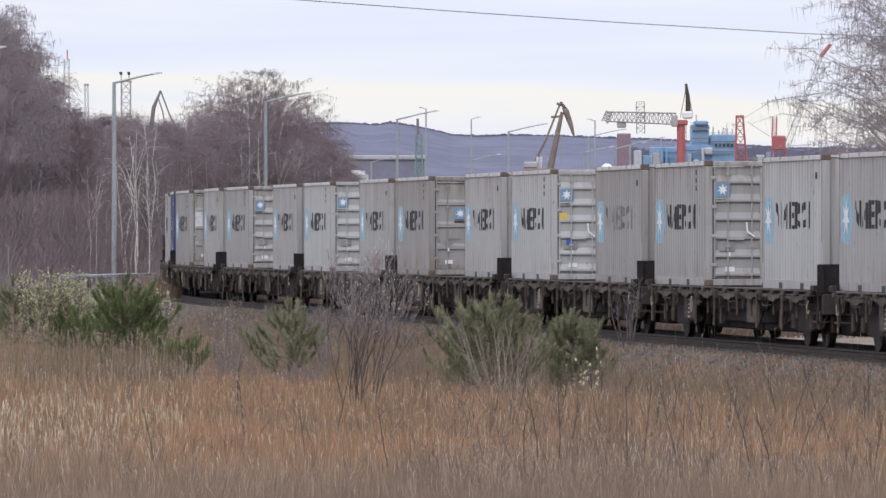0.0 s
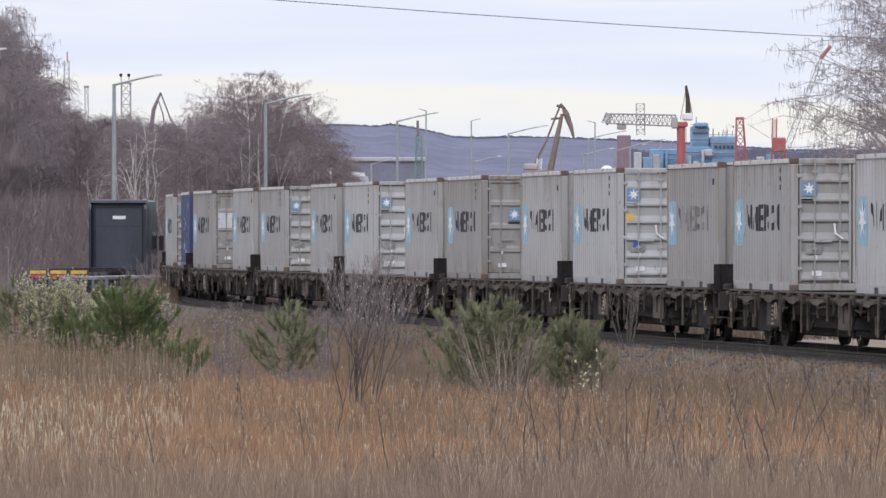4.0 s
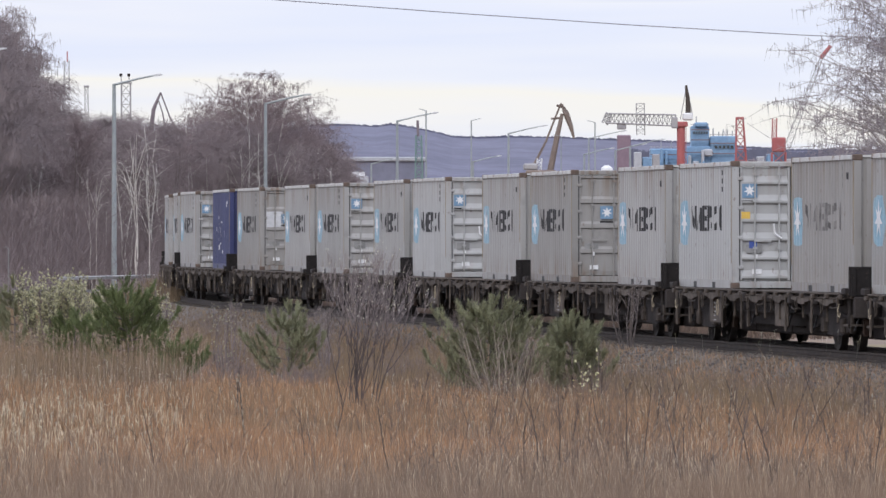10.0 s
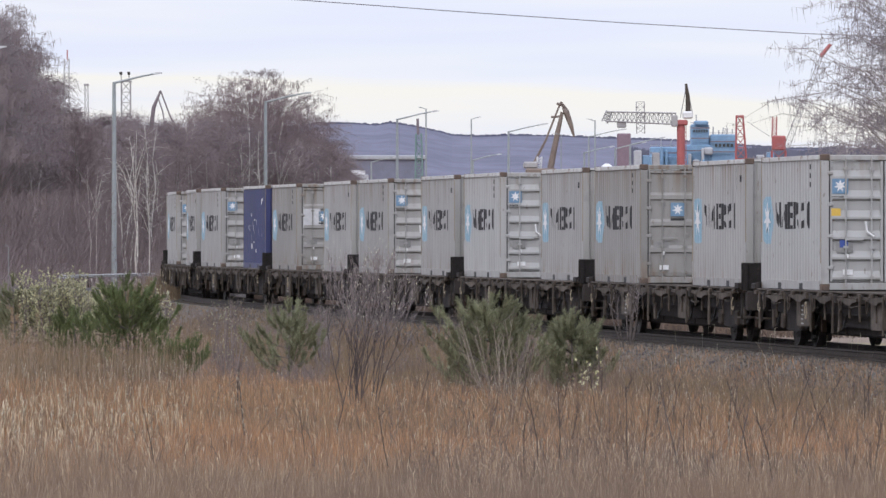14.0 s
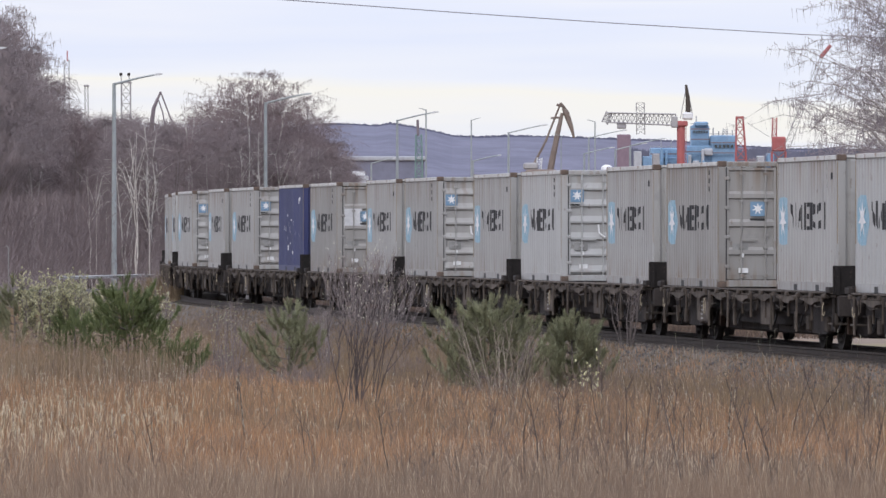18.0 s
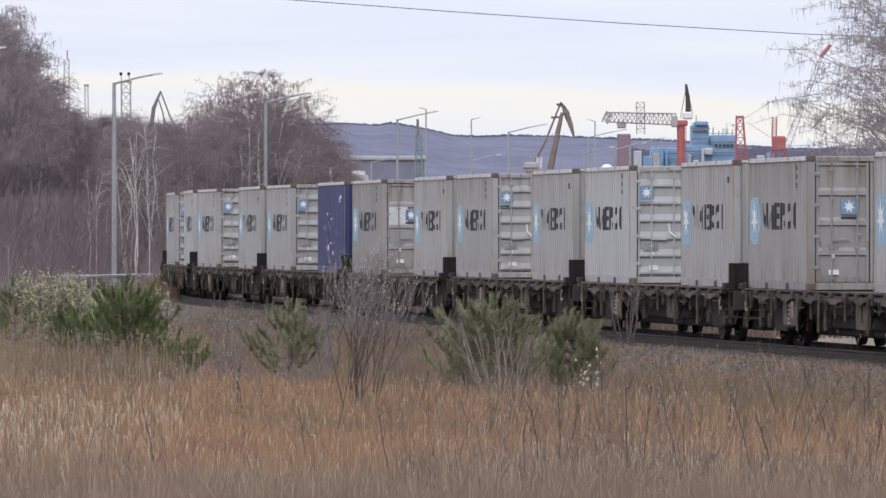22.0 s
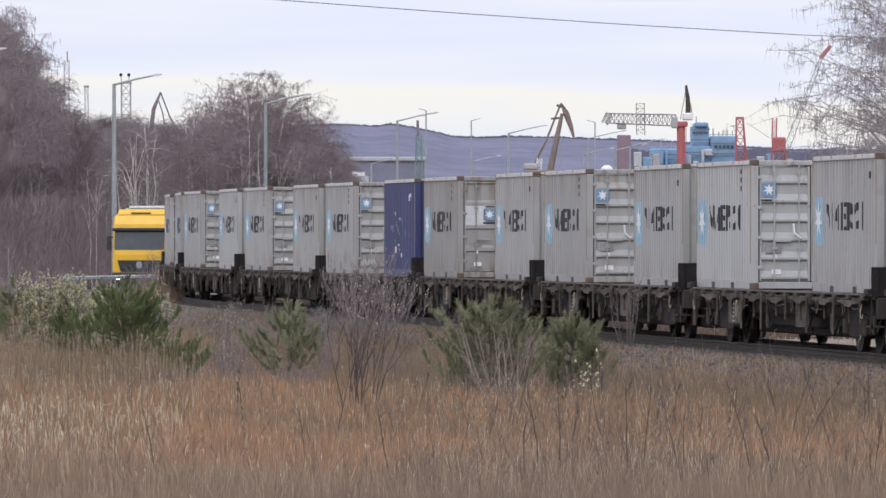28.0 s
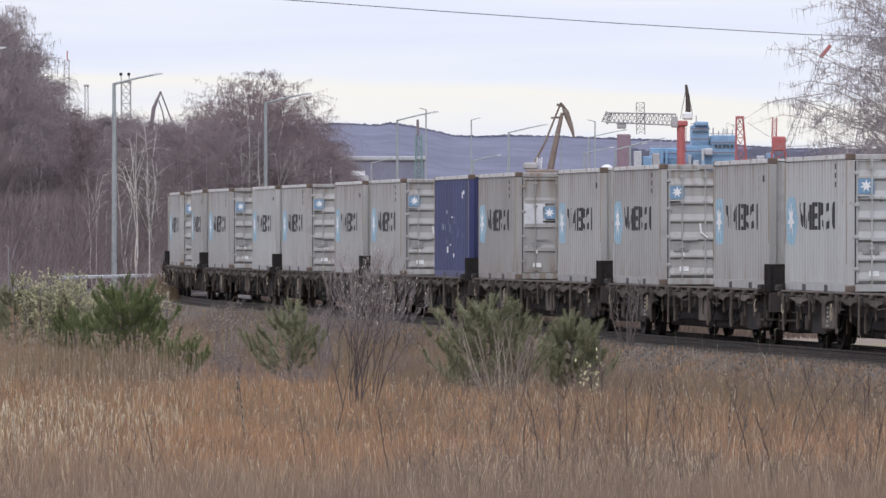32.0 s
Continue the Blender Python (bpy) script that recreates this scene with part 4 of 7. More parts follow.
def wheelset_mesh():
    b = Build().tube([(-1.05, 0, 0), (1.05, 0, 0)], 0.08, 8)
    for s in (-1, 1):
        b.tube([(s * 0.69, 0, 0), (s * 0.705, 0, 0)], 0.485, 28)
        b.tube([(s * 0.705, 0, 0), (s * 0.82, 0, 0)], 0.455, 28)
        b.tube([(s * 0.82, 0, 0), (s * 0.825, 0, 0)], 0.38, 20)
        b.tube([(s * 0.80, 0, 0), (s * 0.88, 0, 0)], 0.13, 12)
        for k in range(5):
            a = 2 * math.pi * k / 5
            b.box(s * 0.824 - 0.012, s * 0.824 + 0.012, 0.28 * math.cos(a) - 0.03, 0.28 * math.cos(a) + 0.03, 0.28 * math.sin(a) - 0.03, 0.28 * math.sin(a) + 0.03)
    return b.mesh("wheelset")


PERIOD = 19.90
TRAIN = []           # (object, wagon number, offset in the wagon)
WHEELS = []          # (object, y in the wagon, wagon number)


def build_train():
    kinds = {
        "grey": make_container(GREY, "light grey corrugated steel container with blue star and dark bars"),
        "silver": make_container(SILVER, "clean silver-grey corrugated steel container with ribbed doors"),
        "worn": make_container(WORN, "worn rust-streaked grey steel container with flat doors", door=2),
        "patch": make_container(WORN, "worn grey steel container with a white patch on its door", door=2, white_patch=True),
        "blue": make_blue_container(),
        "faded": make_container(FADED, "faded brownish-grey steel container with half-vanished dark marks", ink=DECAL_FADED),
        "sticker": make_container(SILVER, "clean silver-grey container with yellow and blue door stickers", stickers=True),
    }
    wagon = make_wagon()
    used = set()
    far = {3: "worn", 0: "patch", 2: "silver", 5: "grey", 4: "sticker"}
    near = {-1: "blue", 4: "faded", -3: "silver", 5: "silver", 6: "silver"}
    wheel_me = wheelset_mesh()
    for n in range(6, -6, -1):
        w = wagon if n == 6 else copy_thing(wagon, Matrix())
        TRAIN.append((w, n, Matrix()))
        for y in (6.6 - 0.9, 6.6 + 0.9, -6.6 - 0.9, -6.6 + 0.9):
            ws = part("wheelset", wheel_me, WHEEL_STEEL, w, at=pose(0, y, 0.46))
            WHEELS.append((ws, y, n))
        for y, kind in ((6.13, far.get(n, "grey")), (-6.13, near.get(n, "grey"))):
            c = kinds[kind] if kind not in used else copy_thing(kinds[kind], Matrix())
            used.add(kind)
            TRAIN.append((c, n, pose(0, y, DECK, 0, 0, 0 if y > 0 else 180)))


build_train()


def train_s(n, t):
    """Arc length of the middle of wagon n at t seconds."""
    q = t - 16
    return -(n - 1) * PERIOD - 2.30974 * q - 0.0018776 * q * q - 0.0000457 * q ** 3 - 3.10


def wagon_pose(n, t):
    s = train_s(n, t)
    a, _ = line(s - 6.6, 1.22)
    b, _ = line(s + 6.6, 1.22)
    d = b - a
    return pose((a.x + b.x) / 2, (a.y + b.y) / 2, 0, 0, 0, math.degrees(math.atan2(-d.x, d.y)))


# ---- street lamps ----
def make_lamp(h, reach, dirx, thick):
    g = thing("street_lamp", "grey galvanised street lamp with a single outreach arm", "street lamp", "street lamps along the roads")
    part("pole", Build().tube([(0, 0, -0.3), (0, 0, h * 0.5), (0, 0, h)], [thick, thick * 0.85, thick * 0.62], 8), GALV, g)
    rise = reach * 0.19
    part("arm", Build().tube([(0, 0, h - 0.05), (dirx * reach * 0.5, 0, h + rise * 0.55), (dirx * reach * 0.86, 0, h + rise * 0.93)], [thick * 0.5, thick * 0.42, thick * 0.36], 6), GALV, g)
    b = Build().prism([(dirx * reach * 0.80, h + rise * 0.85), (dirx * reach * 0.86, h + rise * 0.80), (dirx * reach, h + rise * 0.95), (dirx * reach * 0.99, h + rise * 1.05), (dirx * reach * 0.88, h + rise * 1.06)], 1, -0.13, 0.13)
    part("lamp_head", b, LAMP_HEAD, g, "pale lamp head")
    return g


# post x, post top y, head x, height in metres, post radius
for px, py, hx, h, r in ((202, 147, 288, 9.6, 0.13), (470, 181, 552, 9.6, 0.125), (703, 212, 777, 9.6, 0.115), (900, 234, 970, 9.6, 0.11),
                         (754, 194, 740, 14, 0.10), (834, 212, 852, 14, 0.10), (1053, 215, 1037, 14, 0.10), (993, 240, 978, 14, 0.08), (545, 190, 557, 14, 0.08),
                         (657, 288, 703, 7.5, 0.09), (837, 284, 888, 7.5, 0.10), (1034, 271, 1088, 7.5, 0.10), (1042, 243, 1110, 9.6, 0.09), (1089, 264, 1145, 7.5, 0.09), (1115, 257, 1178, 7.5, 0.09),
                         (-82, 102, 12, 9.6, 0.13)):
    dep = (h - 0.24 - EYE_Z) * LENS / (416.4 - py)
    p = spot(px, py, dep)
    lamp = make_lamp(h, abs(hx - px) / LENS * dep, 1 if hx > px else -1, r)
    lamp.matrix_basis = pose(p.x, p.y, p.z - h)


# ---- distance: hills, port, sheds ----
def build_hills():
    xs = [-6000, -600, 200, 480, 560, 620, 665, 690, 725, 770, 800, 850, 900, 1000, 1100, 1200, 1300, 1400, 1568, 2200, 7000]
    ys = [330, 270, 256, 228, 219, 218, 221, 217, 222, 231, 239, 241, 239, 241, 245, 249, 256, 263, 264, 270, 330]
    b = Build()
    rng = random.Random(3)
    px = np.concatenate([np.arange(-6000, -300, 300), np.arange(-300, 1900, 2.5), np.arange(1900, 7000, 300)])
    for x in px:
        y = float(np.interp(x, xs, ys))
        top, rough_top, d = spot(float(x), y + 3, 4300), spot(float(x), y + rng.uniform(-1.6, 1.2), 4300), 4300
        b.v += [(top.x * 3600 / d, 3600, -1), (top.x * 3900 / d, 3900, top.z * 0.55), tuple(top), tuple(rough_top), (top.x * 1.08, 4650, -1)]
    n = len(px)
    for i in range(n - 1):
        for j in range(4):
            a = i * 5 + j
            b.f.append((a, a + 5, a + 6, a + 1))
    tagged(part("hill_backdrop", b, HILL), "long low wooded hills coloured with blue haze", "hills", kind="structure")
    # a dark belt of far trees by the harbour, blue haze put into its colour
    b = Build()
    for i, x in enumerate(np.arange(1100, 1900, 1.1)):
        t = spot(float(x), 265 + 3 * math.sin(x * 0.05) + rng.uniform(-3.5, 2), 2600)
        b.v += [(t.x, 2590, -1), (t.x, 2600, t.z * 0.8), tuple(t), (t.x, 2640, -1)]
        if i:
            for j in range(3):
                q = i * 4 + j
                b.f.append((q - 4, q, q + 1, q - 3))
    tagged(part("far_tree_belt", b, BELT), "dark haze-blue belt of far trees behind the harbour", "trees", kind="stuff")


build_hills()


def pts_at(dep, pairs):
    return [tuple(spot(x, y, dep)) for x, y in pairs]


def based(name, label, category, px, dep):
    p = spot(px, 416, dep)
    return thing(name, label, category, at=pose(p.x, dep, 0))


def foot(dep):
    """The picture height at which the land lies at a depth."""
    return 416.4 + (EYE_Z + 0.5) * LENS / dep


def local(dep, px0):
    """A function that turns a picture point into a place in the thing's own space."""
    o = spot(px0, 416, dep)
    return lambda x, y, d=0.0: (spot(x, y, dep).x - o.x, d, spot(x, y, dep).z)


def build_port():
    # jib crane with a bent ochre jib
    D = 1500
    L = local(D, 990)
    g = based("harbour_crane", "ochre-brown luffing harbour crane with a bent jib", "crane", 990, D)
    part("jib", Build().tube([L(940, 300), L(966, 250), L(992, 184)], [0.3, 0.25, 0.2], 5), CRANE_BROWN, g)
    part("tower_leg", Build().tube([L(968, foot(D)), L(974, 300), L(986, 240), L(995, 200)], [0.9, 0.7, 0.55, 0.35], 6), CRANE_BROWN, g)
    part("counter_jib", Build().tube([L(992, 182), L(1002, 200), L(1010, 222), L(1016, 244)], [0.3, 0.65, 0.5, 0.2], 6), CRANE_BROWN, g)
    part("stay", Build().tube([L(985, 185), L(1000, 190)], 0.25, 4), CRANE_BROWN, g)
    part("stay", Build().tube([L(975, 209), L(990, 208)], 0.22, 4), CRANE_BROWN, g)
    part("machine_house", Build().box(L(926, 0)[0], L(952, 0)[0], -2, 2, L(0, 300)[2], L(0, 288)[2], 0.3), CRANE_GREY, g)
    part("machine_base", Build().box(L(930, 0)[0], L(985, 0)[0], -3, 3, -0.3, L(0, 300)[2], 0.3), CRANE_BROWN, g)
    part("white_cabin", Build().lattice(L(953, 302), L(955, 279), 1.0, 3, 0.12), DECAL_WHITE, g)
    # second bent-jib crane behind the wood
    L = local(D, 285)
    g = based("harbour_crane", "dark luffing harbour crane with a bent jib behind trees", "crane", 285, D)
    part("tower_leg", Build().tube([L(262, foot(D)), L(266, 240), L(272, 192), L(284, 163)], [0.4, 0.45, 0.42, 0.2], 6), CRANE_DARK, g)
    part("jib", Build().tube([L(284, 162), L(300, 205), L(316, 240)], [0.16, 0.17, 0.15], 5), CRANE_DARK, g)
    part("stay", Build().tube([L(281, 178), L(288, 200), L(294, 235)], [0.13, 0.16, 0.13], 5), CRANE_DARK, g)
    # lattice gantry crane with a red column
    D = 1700
    L = local(D, 1206)
    g = based("portal_crane", "grey lattice boom crane on a red column", "crane", 1206, D)
    part("column", Build().tube([L(1205, foot(D)), L(1205, 222)], 0.95, 14), CRANE_RED, g, "bright red column")
    part("winch_house", Build().box(L(1188, 0)[0], L(1199, 0)[0], -1.6, 1.2, L(0, 226)[2], L(0, 206)[2], 0.2), CRANE_GREY, g)
    part("ladder", Build().lattice(L(1212, foot(D)), L(1212, 224), 0.6, 14, 0.07), CRANE_RED, g)
    part("column_head", Build().box(L(1194, 0)[0], L(1217, 0)[0], -1.4, 1.4, L(0, 224)[2], L(0, 214)[2], 0.3), CRANE_RED, g)
    part("boom", Build().lattice(L(1196, 212), L(1072, 208), (2.6, 2.2), 16, 0.16), CRANE_GREY, g)
    part("boom_tip", Build().lattice(L(1078, 200), L(1070, 218), 1.4, 3, 0.15), CRANE_GREY, g)
    part("trolley", Build().box(L(1092, 0)[0], L(1108, 0)[0], -1, 1, L(0, 228)[2], L(0, 216)[2], 0.2), CRANE_GREY, g)
    part("cabin", Build().box(L(1208, 0)[0], L(1226, 0)[0], -1.6, 1.6, L(0, 212)[2], L(0, 199)[2], 0.3), DECAL_WHITE, g, "white cabin")
    part("a_frame", Build().tube([L(1204, 210), L(1215, 152)], 0.10, 4).tube([L(1226, 205), L(1216, 152)], 0.10, 4), CRANE_GREY, g)
    part("mast", Build().tube([L(1218, 199), L(1217, 172), L(1214, 150)], [0.65, 0.5, 0.28], 6), STEEL_GREY, g)
    part("hanger", Build().lattice(L(1133, 182), L(1134, 238), 1.9, 6, 0.09), CRANE_GREY, g)
    # red tower, brown block
    g = based("red_brick_tower", "reddish square harbour tower", "tower", 1105, D)
    L = local(D, 1105)
    # brick red mixed with bluish distance haze in the colour itself
    part("wall", Build().box(L(1092, 0)[0], L(1116, 0)[0], -2, 2, -0.3, L(0, 238)[2], 0.2), mat("faded_red_brick", (0.25, 0.175, 0.215), (0.22, 0.155, 0.195), scale=0.3), g)
    # ship
    D = 1900
    g = based("ship", "blue and white ship superstructure moored in harbour", "ship", 1250, D)
    L = local(D, 1250)
    blocks = ((1150, 1205, 262, 320), (1222, 1254, 222, 300), (1208, 1260, 258, 330), (1256, 1302, 240, 330), (1140, 1200, 278, 330), (1228, 1252, 216, 224))
    for n_b, (x0, x1, ya, yb) in enumerate(blocks):
        part("superstructure", Build().box(L(x0, 0)[0], L(x1, 0)[0], -4 - n_b * 0.37, 4 + n_b * 0.31, L(0, yb)[2], L(0, ya)[2], 0.3), SHIP_BLUE, g)
    # dark strips laid on the blocks as painted shade of deck recesses
    for x0, x1, y in ((1222, 1254, 246), (1256, 1302, 252), (1256, 1302, 270), (1150, 1205, 272), (1208, 1260, 268), (1222, 1254, 228)):
        part("deck_line", Build().box(L(x0 - 0.6, 0)[0], L(x1 + 0.6, 0)[0], -6.3, -5.9, L(0, y + 2)[2], L(0, y)[2]), CRANE_DARK, g)
    part("hull", Build().box(L(1120, 0)[0], L(1310, 0)[0], -6, 6, -0.5, L(0, 318)[2], 0.5), mat("dark_hull", (0.06, 0.08, 0.13), (0.05, 0.06, 0.1)), g)
    part("white_block", Build().box(L(1244, 0)[0], L(1260, 0)[0], -6.5, -5, L(0, 276)[2], L(0, 263)[2], 0.3), SHED, g)
    for k in range(6):
        part("window", Build().box(L(1226 + k * 4.5, 0)[0], L(1228.6 + k * 4.5, 0)[0], -4.6, -4.3, L(0, 236)[2], L(0, 232)[2]), GLASS, g)
    for k in range(5):
        part("window", Build().box(L(1264 + k * 7, 0)[0], L(1268 + k * 7, 0)[0], -5.6, -5.05, L(0, 262)[2], L(0, 257)[2]), GLASS, g)
    part("mast", Build().lattice(L(1282, 242), L(1284, 228), 1.2, 3, 0.08), CRANE_GREY, g)
    rng = random.Random(44)
    for k in range(9):
        x, y = rng.uniform(1150, 1295), rng.uniform(262, 285)
        part("deck_house", Build().box(L(x, 0)[0], L(x + rng.uniform(4, 14), 0)[0], -8 - k * 0.2, -5 - k * 0.1, L(0, 310)[2], L(0, y)[2], 0.2), SHIP_BLUE if k % 3 else SHED, g)
    for x, ya, yb in ((1232, 216, 205), (1262, 240, 226), (1272, 240, 232), (1296, 240, 230), (1170, 262, 246), (1188, 262, 250)):
        part("pole", Build().tube([L(x, ya), L(x, yb)], 0.14, 4), CRANE_GREY, g)
    for x0, x1, y in ((1150, 1205, 259), (1256, 1302, 237), (1222, 1254, 219)):
        part("railing", Build().tube([L(x0, y), L(x1, y)], 0.08, 4), CRANE_GREY, g)
    # yard equipment between the harbour's tracks
    for k, x in enumerate((1128, 1142, 1160, 1330, 1345, 1362, 1395)):
        e = based("harbour_shed", "small harbour shed among cranes", "shed", x, 1850 + k)
        Q = local(1850 + k, x)
        part("wall", Build().box(Q(x - 6, 0)[0], Q(x + 7, 0)[0], -3, 3, -0.5, Q(0, 268 + (k * 37) % 14)[2], 0.2), (SHED, SHIP_BLUE, CRANE_GREY, CRANE_DARK)[k % 4], e)
    # red lattice cranes
    D = 1800
    L = local(D, 1313)
    g = based("red_lattice_crane", "red lattice crane tower in the harbour", "crane", 1313, D)
    part("tower", Build().lattice(L(1316, foot(D)), L(1309, 206), (4.6, 1.6), 12, 0.2), CRANE_RED, g)
    part("cap", Build().box(L(1303, 0)[0], L(1316, 0)[0], -1, 1, L(0, 210)[2], L(0, 206)[2]), CRANE_RED, g)
    part("cable", Build().tube([L(1322, 217), L(1345, 232), L(1362, 243)], 0.06, 3), WIRE, g)
    L = local(D, 1378)
    g = based("red_lattice_crane", "red slewing crane with a pale jib in the harbour", "crane", 1378, D)
    part("tower", Build().lattice(L(1378, foot(D)), L(1378, 268), 3.4, 8, 0.2), CRANE_RED, g)
    part("machine_house", Build().box(L(1366, 0)[0], L(1390, 0)[0], -2, 2, L(0, 268)[2], L(0, 242)[2], 0.3), CRANE_RED, g, "bright red machine house")
    part("mast", Build().lattice(L(1370, 245), L(1371, 208), 1.1, 5, 0.12), CRANE_RED, g)
    part("jib", Build().lattice(L(1392, 262), L(1455, 98), (1.5, 0.7), 14, 0.07), CRANE_GREY, g)
    part("jib_tip", Build().tube([L(1452, 102), L(1470, 80)], [0.55, 0.45], 5), CRANE_RED, g)
    # masts behind the wood
    D = 1200
    L = local(D, 223)
    g = based("floodlight_mast", "lattice floodlight mast behind the wood", "mast", 223, D)
    part("tower", Build().lattice(L(223, foot(D)), L(223, 146), 1.5, 16, 0.10), CRANE_GREY, g)
    part("platform", Build().box(L(214, 0)[0], L(233, 0)[0], -0.9, 0.9, L(0, 147)[2], L(0, 144.5)[2]), CRANE_GREY, g)
    for x in (214, 228):
        part("floodlight", Build().box(L(x - 2.5, 0)[0], L(x + 2.5, 0)[0], -0.3, 0.3, L(0, 134)[2], L(0, 129)[2], 0.05), STEEL_DARK, g)
        part("floodlight_post", Build().tube([L(x + 1, 146), L(x, 132)], 0.08, 4), CRANE_GREY, g)
    L = local(D, 118)
    g = based("radio_mast", "pale red-and-white lattice radio mast", "mast", 118, D)
    part("tower", Build().lattice(L(117, foot(D)), L(118, 106), (1.1, 0.8), 22, 0.06), CRANE_GREY, g)
    part("antenna", Build().tube([L(119, 108), L(119, 90)], 0.1, 4), CRANE_RED, g)
    L = local(D, 153)
    g = based("radio_mast", "slim grey mast with a small platform", "mast", 153, D)
    part("tower", Build().lattice(L(156, foot(D)), L(153, 154), (0.9, 0.5), 18, 0.06), CRANE_GREY, g)
    part("platform", Build().box(L(148.5, 0)[0], L(157.5, 0)[0], -0.5, 0.5, L(0, 154)[2], L(0, 150)[2], 0.05), CRANE_GREY, g)
    # green dolphin tower, long shed, small white house
    D = 1300
    L = local(D, 742)
    g = based("green_crane_tower", "dull green lattice crane tower", "crane", 742, 1300)
    part("tower", Build().lattice(L(742, foot(D)), L(741, 238), (1.8, 1.0), 14, 0.14), CRANE_GREEN, g)
    part("mast_top", Build().tube([L(740, 240), L(739, 212)], 0.24, 6), CRANE_DARK, g)
    D = 2400
    L = local(D, 675)
    g = based("long_shed", "long pale harbour shed with a flat roof", "shed", 675, D)
    # wall colour carries the same blue haze as the hill behind
    part("wall", Build().box(L(602, 0)[0], L(751, 0)[0], -8, 8, -0.5, L(0, 285)[2]), mat("blue_grey_wall", (0.19, 0.195, 0.26), (0.165, 0.17, 0.23), scale=0.05), g)
    part("roof", Build().box(L(596, 0)[0], L(754, 0)[0], -9, 9, L(0, 285)[2], L(0, 277)[2], 0.3), mat("faded_shed_roof", (0.4, 0.41, 0.44), (0.35, 0.36, 0.39), scale=0.1), g)
    L = local(1000, 632)
    g = based("white_house", "small white flat-roofed harbour building", "building", 632, 1000)
    part("wall", Build().box(L(612, 0)[0], L(652, 0)[0], -3, 3, -0.4, L(0, 311)[2], 0.1), SHED, g)
    part("roof_box", Build().box(L(617, 0)[0], L(646, 0)[0], -2, 2, L(0, 311)[2], L(0, 303)[2], 0.1), DECAL_WHITE, g)
    L = local(900, 1074)
    g = based("radar_dome", "small white dome on a low building", "dome", 1074, 900)
    part("dome", Build().tube([L(1074, 300), L(1074, 296), L(1074, 291.5)], [0.75, 0.7, 0.3], 12), DECAL_WHITE, g)
    part("base", Build().box(L(1066, 0)[0], L(1082, 0)[0], -0.8, 0.8, -0.4, L(0, 300)[2], 0.1), SHED, g)


build_port()


# ---- trees and shrubs ----
class Spikes:
    """Many thin tapered three-sided twigs, gathered fast."""

    def __init__(self):
        self.a, self.b, self.r = [], [], []

    def add(self, p, q, r):
        self.a.append(p), self.b.append(q), self.r.append(r)

    def mesh(self, name, flat=False):
        a, b, r = np.array(self.a, float), np.array(self.b, float), np.array(self.r, float)
        d = b - a
        d /= np.maximum(np.linalg.norm(d, axis=1, keepdims=True), 1e-6)
        ref = np.where(np.abs(d[:, 2:3]) < 0.9, np.array([[0, 0, 1.0]]), np.array([[1.0, 0, 0]]))
        u = np.cross(d, ref)
        u /= np.maximum(np.linalg.norm(u, axis=1, keepdims=True), 1e-6)
        w = np.cross(d, u)
        n = len(a)
        if flat:
            side = np.cross(d, np.array([[0, 1.0, 0]])) + 0.35 * u
            side /= np.maximum(np.linalg.norm(side, axis=1, keepdims=True), 1e-6)
            v = np.stack([a - side * r[:, None], a + side * r[:, None], b], 1)
            return tri_mesh(name, v.reshape(-1, 3), np.arange(n * 3).reshape(-1, 3))
        v = np.empty((n, 4, 3))
        for k in range(3):
            c, s = math.cos(2.0944 * k), math.sin(2.0944 * k)
            v[:, k] = a + (u * c + w * s) * r[:, None]
        v[:, 3] = b
        i = np.arange(n) * 4
        f = np.stack([np.stack([i, i + 1, i + 3], 1), np.stack([i + 1, i + 2, i + 3], 1), np.stack([i + 2, i, i + 3], 1)], 1).reshape(-1, 3)
        return tri_mesh(name, v.reshape(-1, 3), f)


def tri_mesh(name, v, f):
    m = bpy.data.meshes.new(name)
    m.vertices.add(len(v))
    m.vertices.foreach_set("co", np.ascontiguousarray(v, dtype=np.float32).ravel())
    m.loops.add(len(f) * 3)
    m.loops.foreach_set("vertex_index", np.ascontiguousarray(f, dtype=np.int32).ravel())
    m.polygons.add(len(f))
    m.polygons.foreach_set("loop_start", np.arange(len(f), dtype=np.int32) * 3)
    m.polygons.foreach_set("loop_total", np.full(len(f), 3, dtype=np.int32))
    m.update(calc_edges=True)
    return m


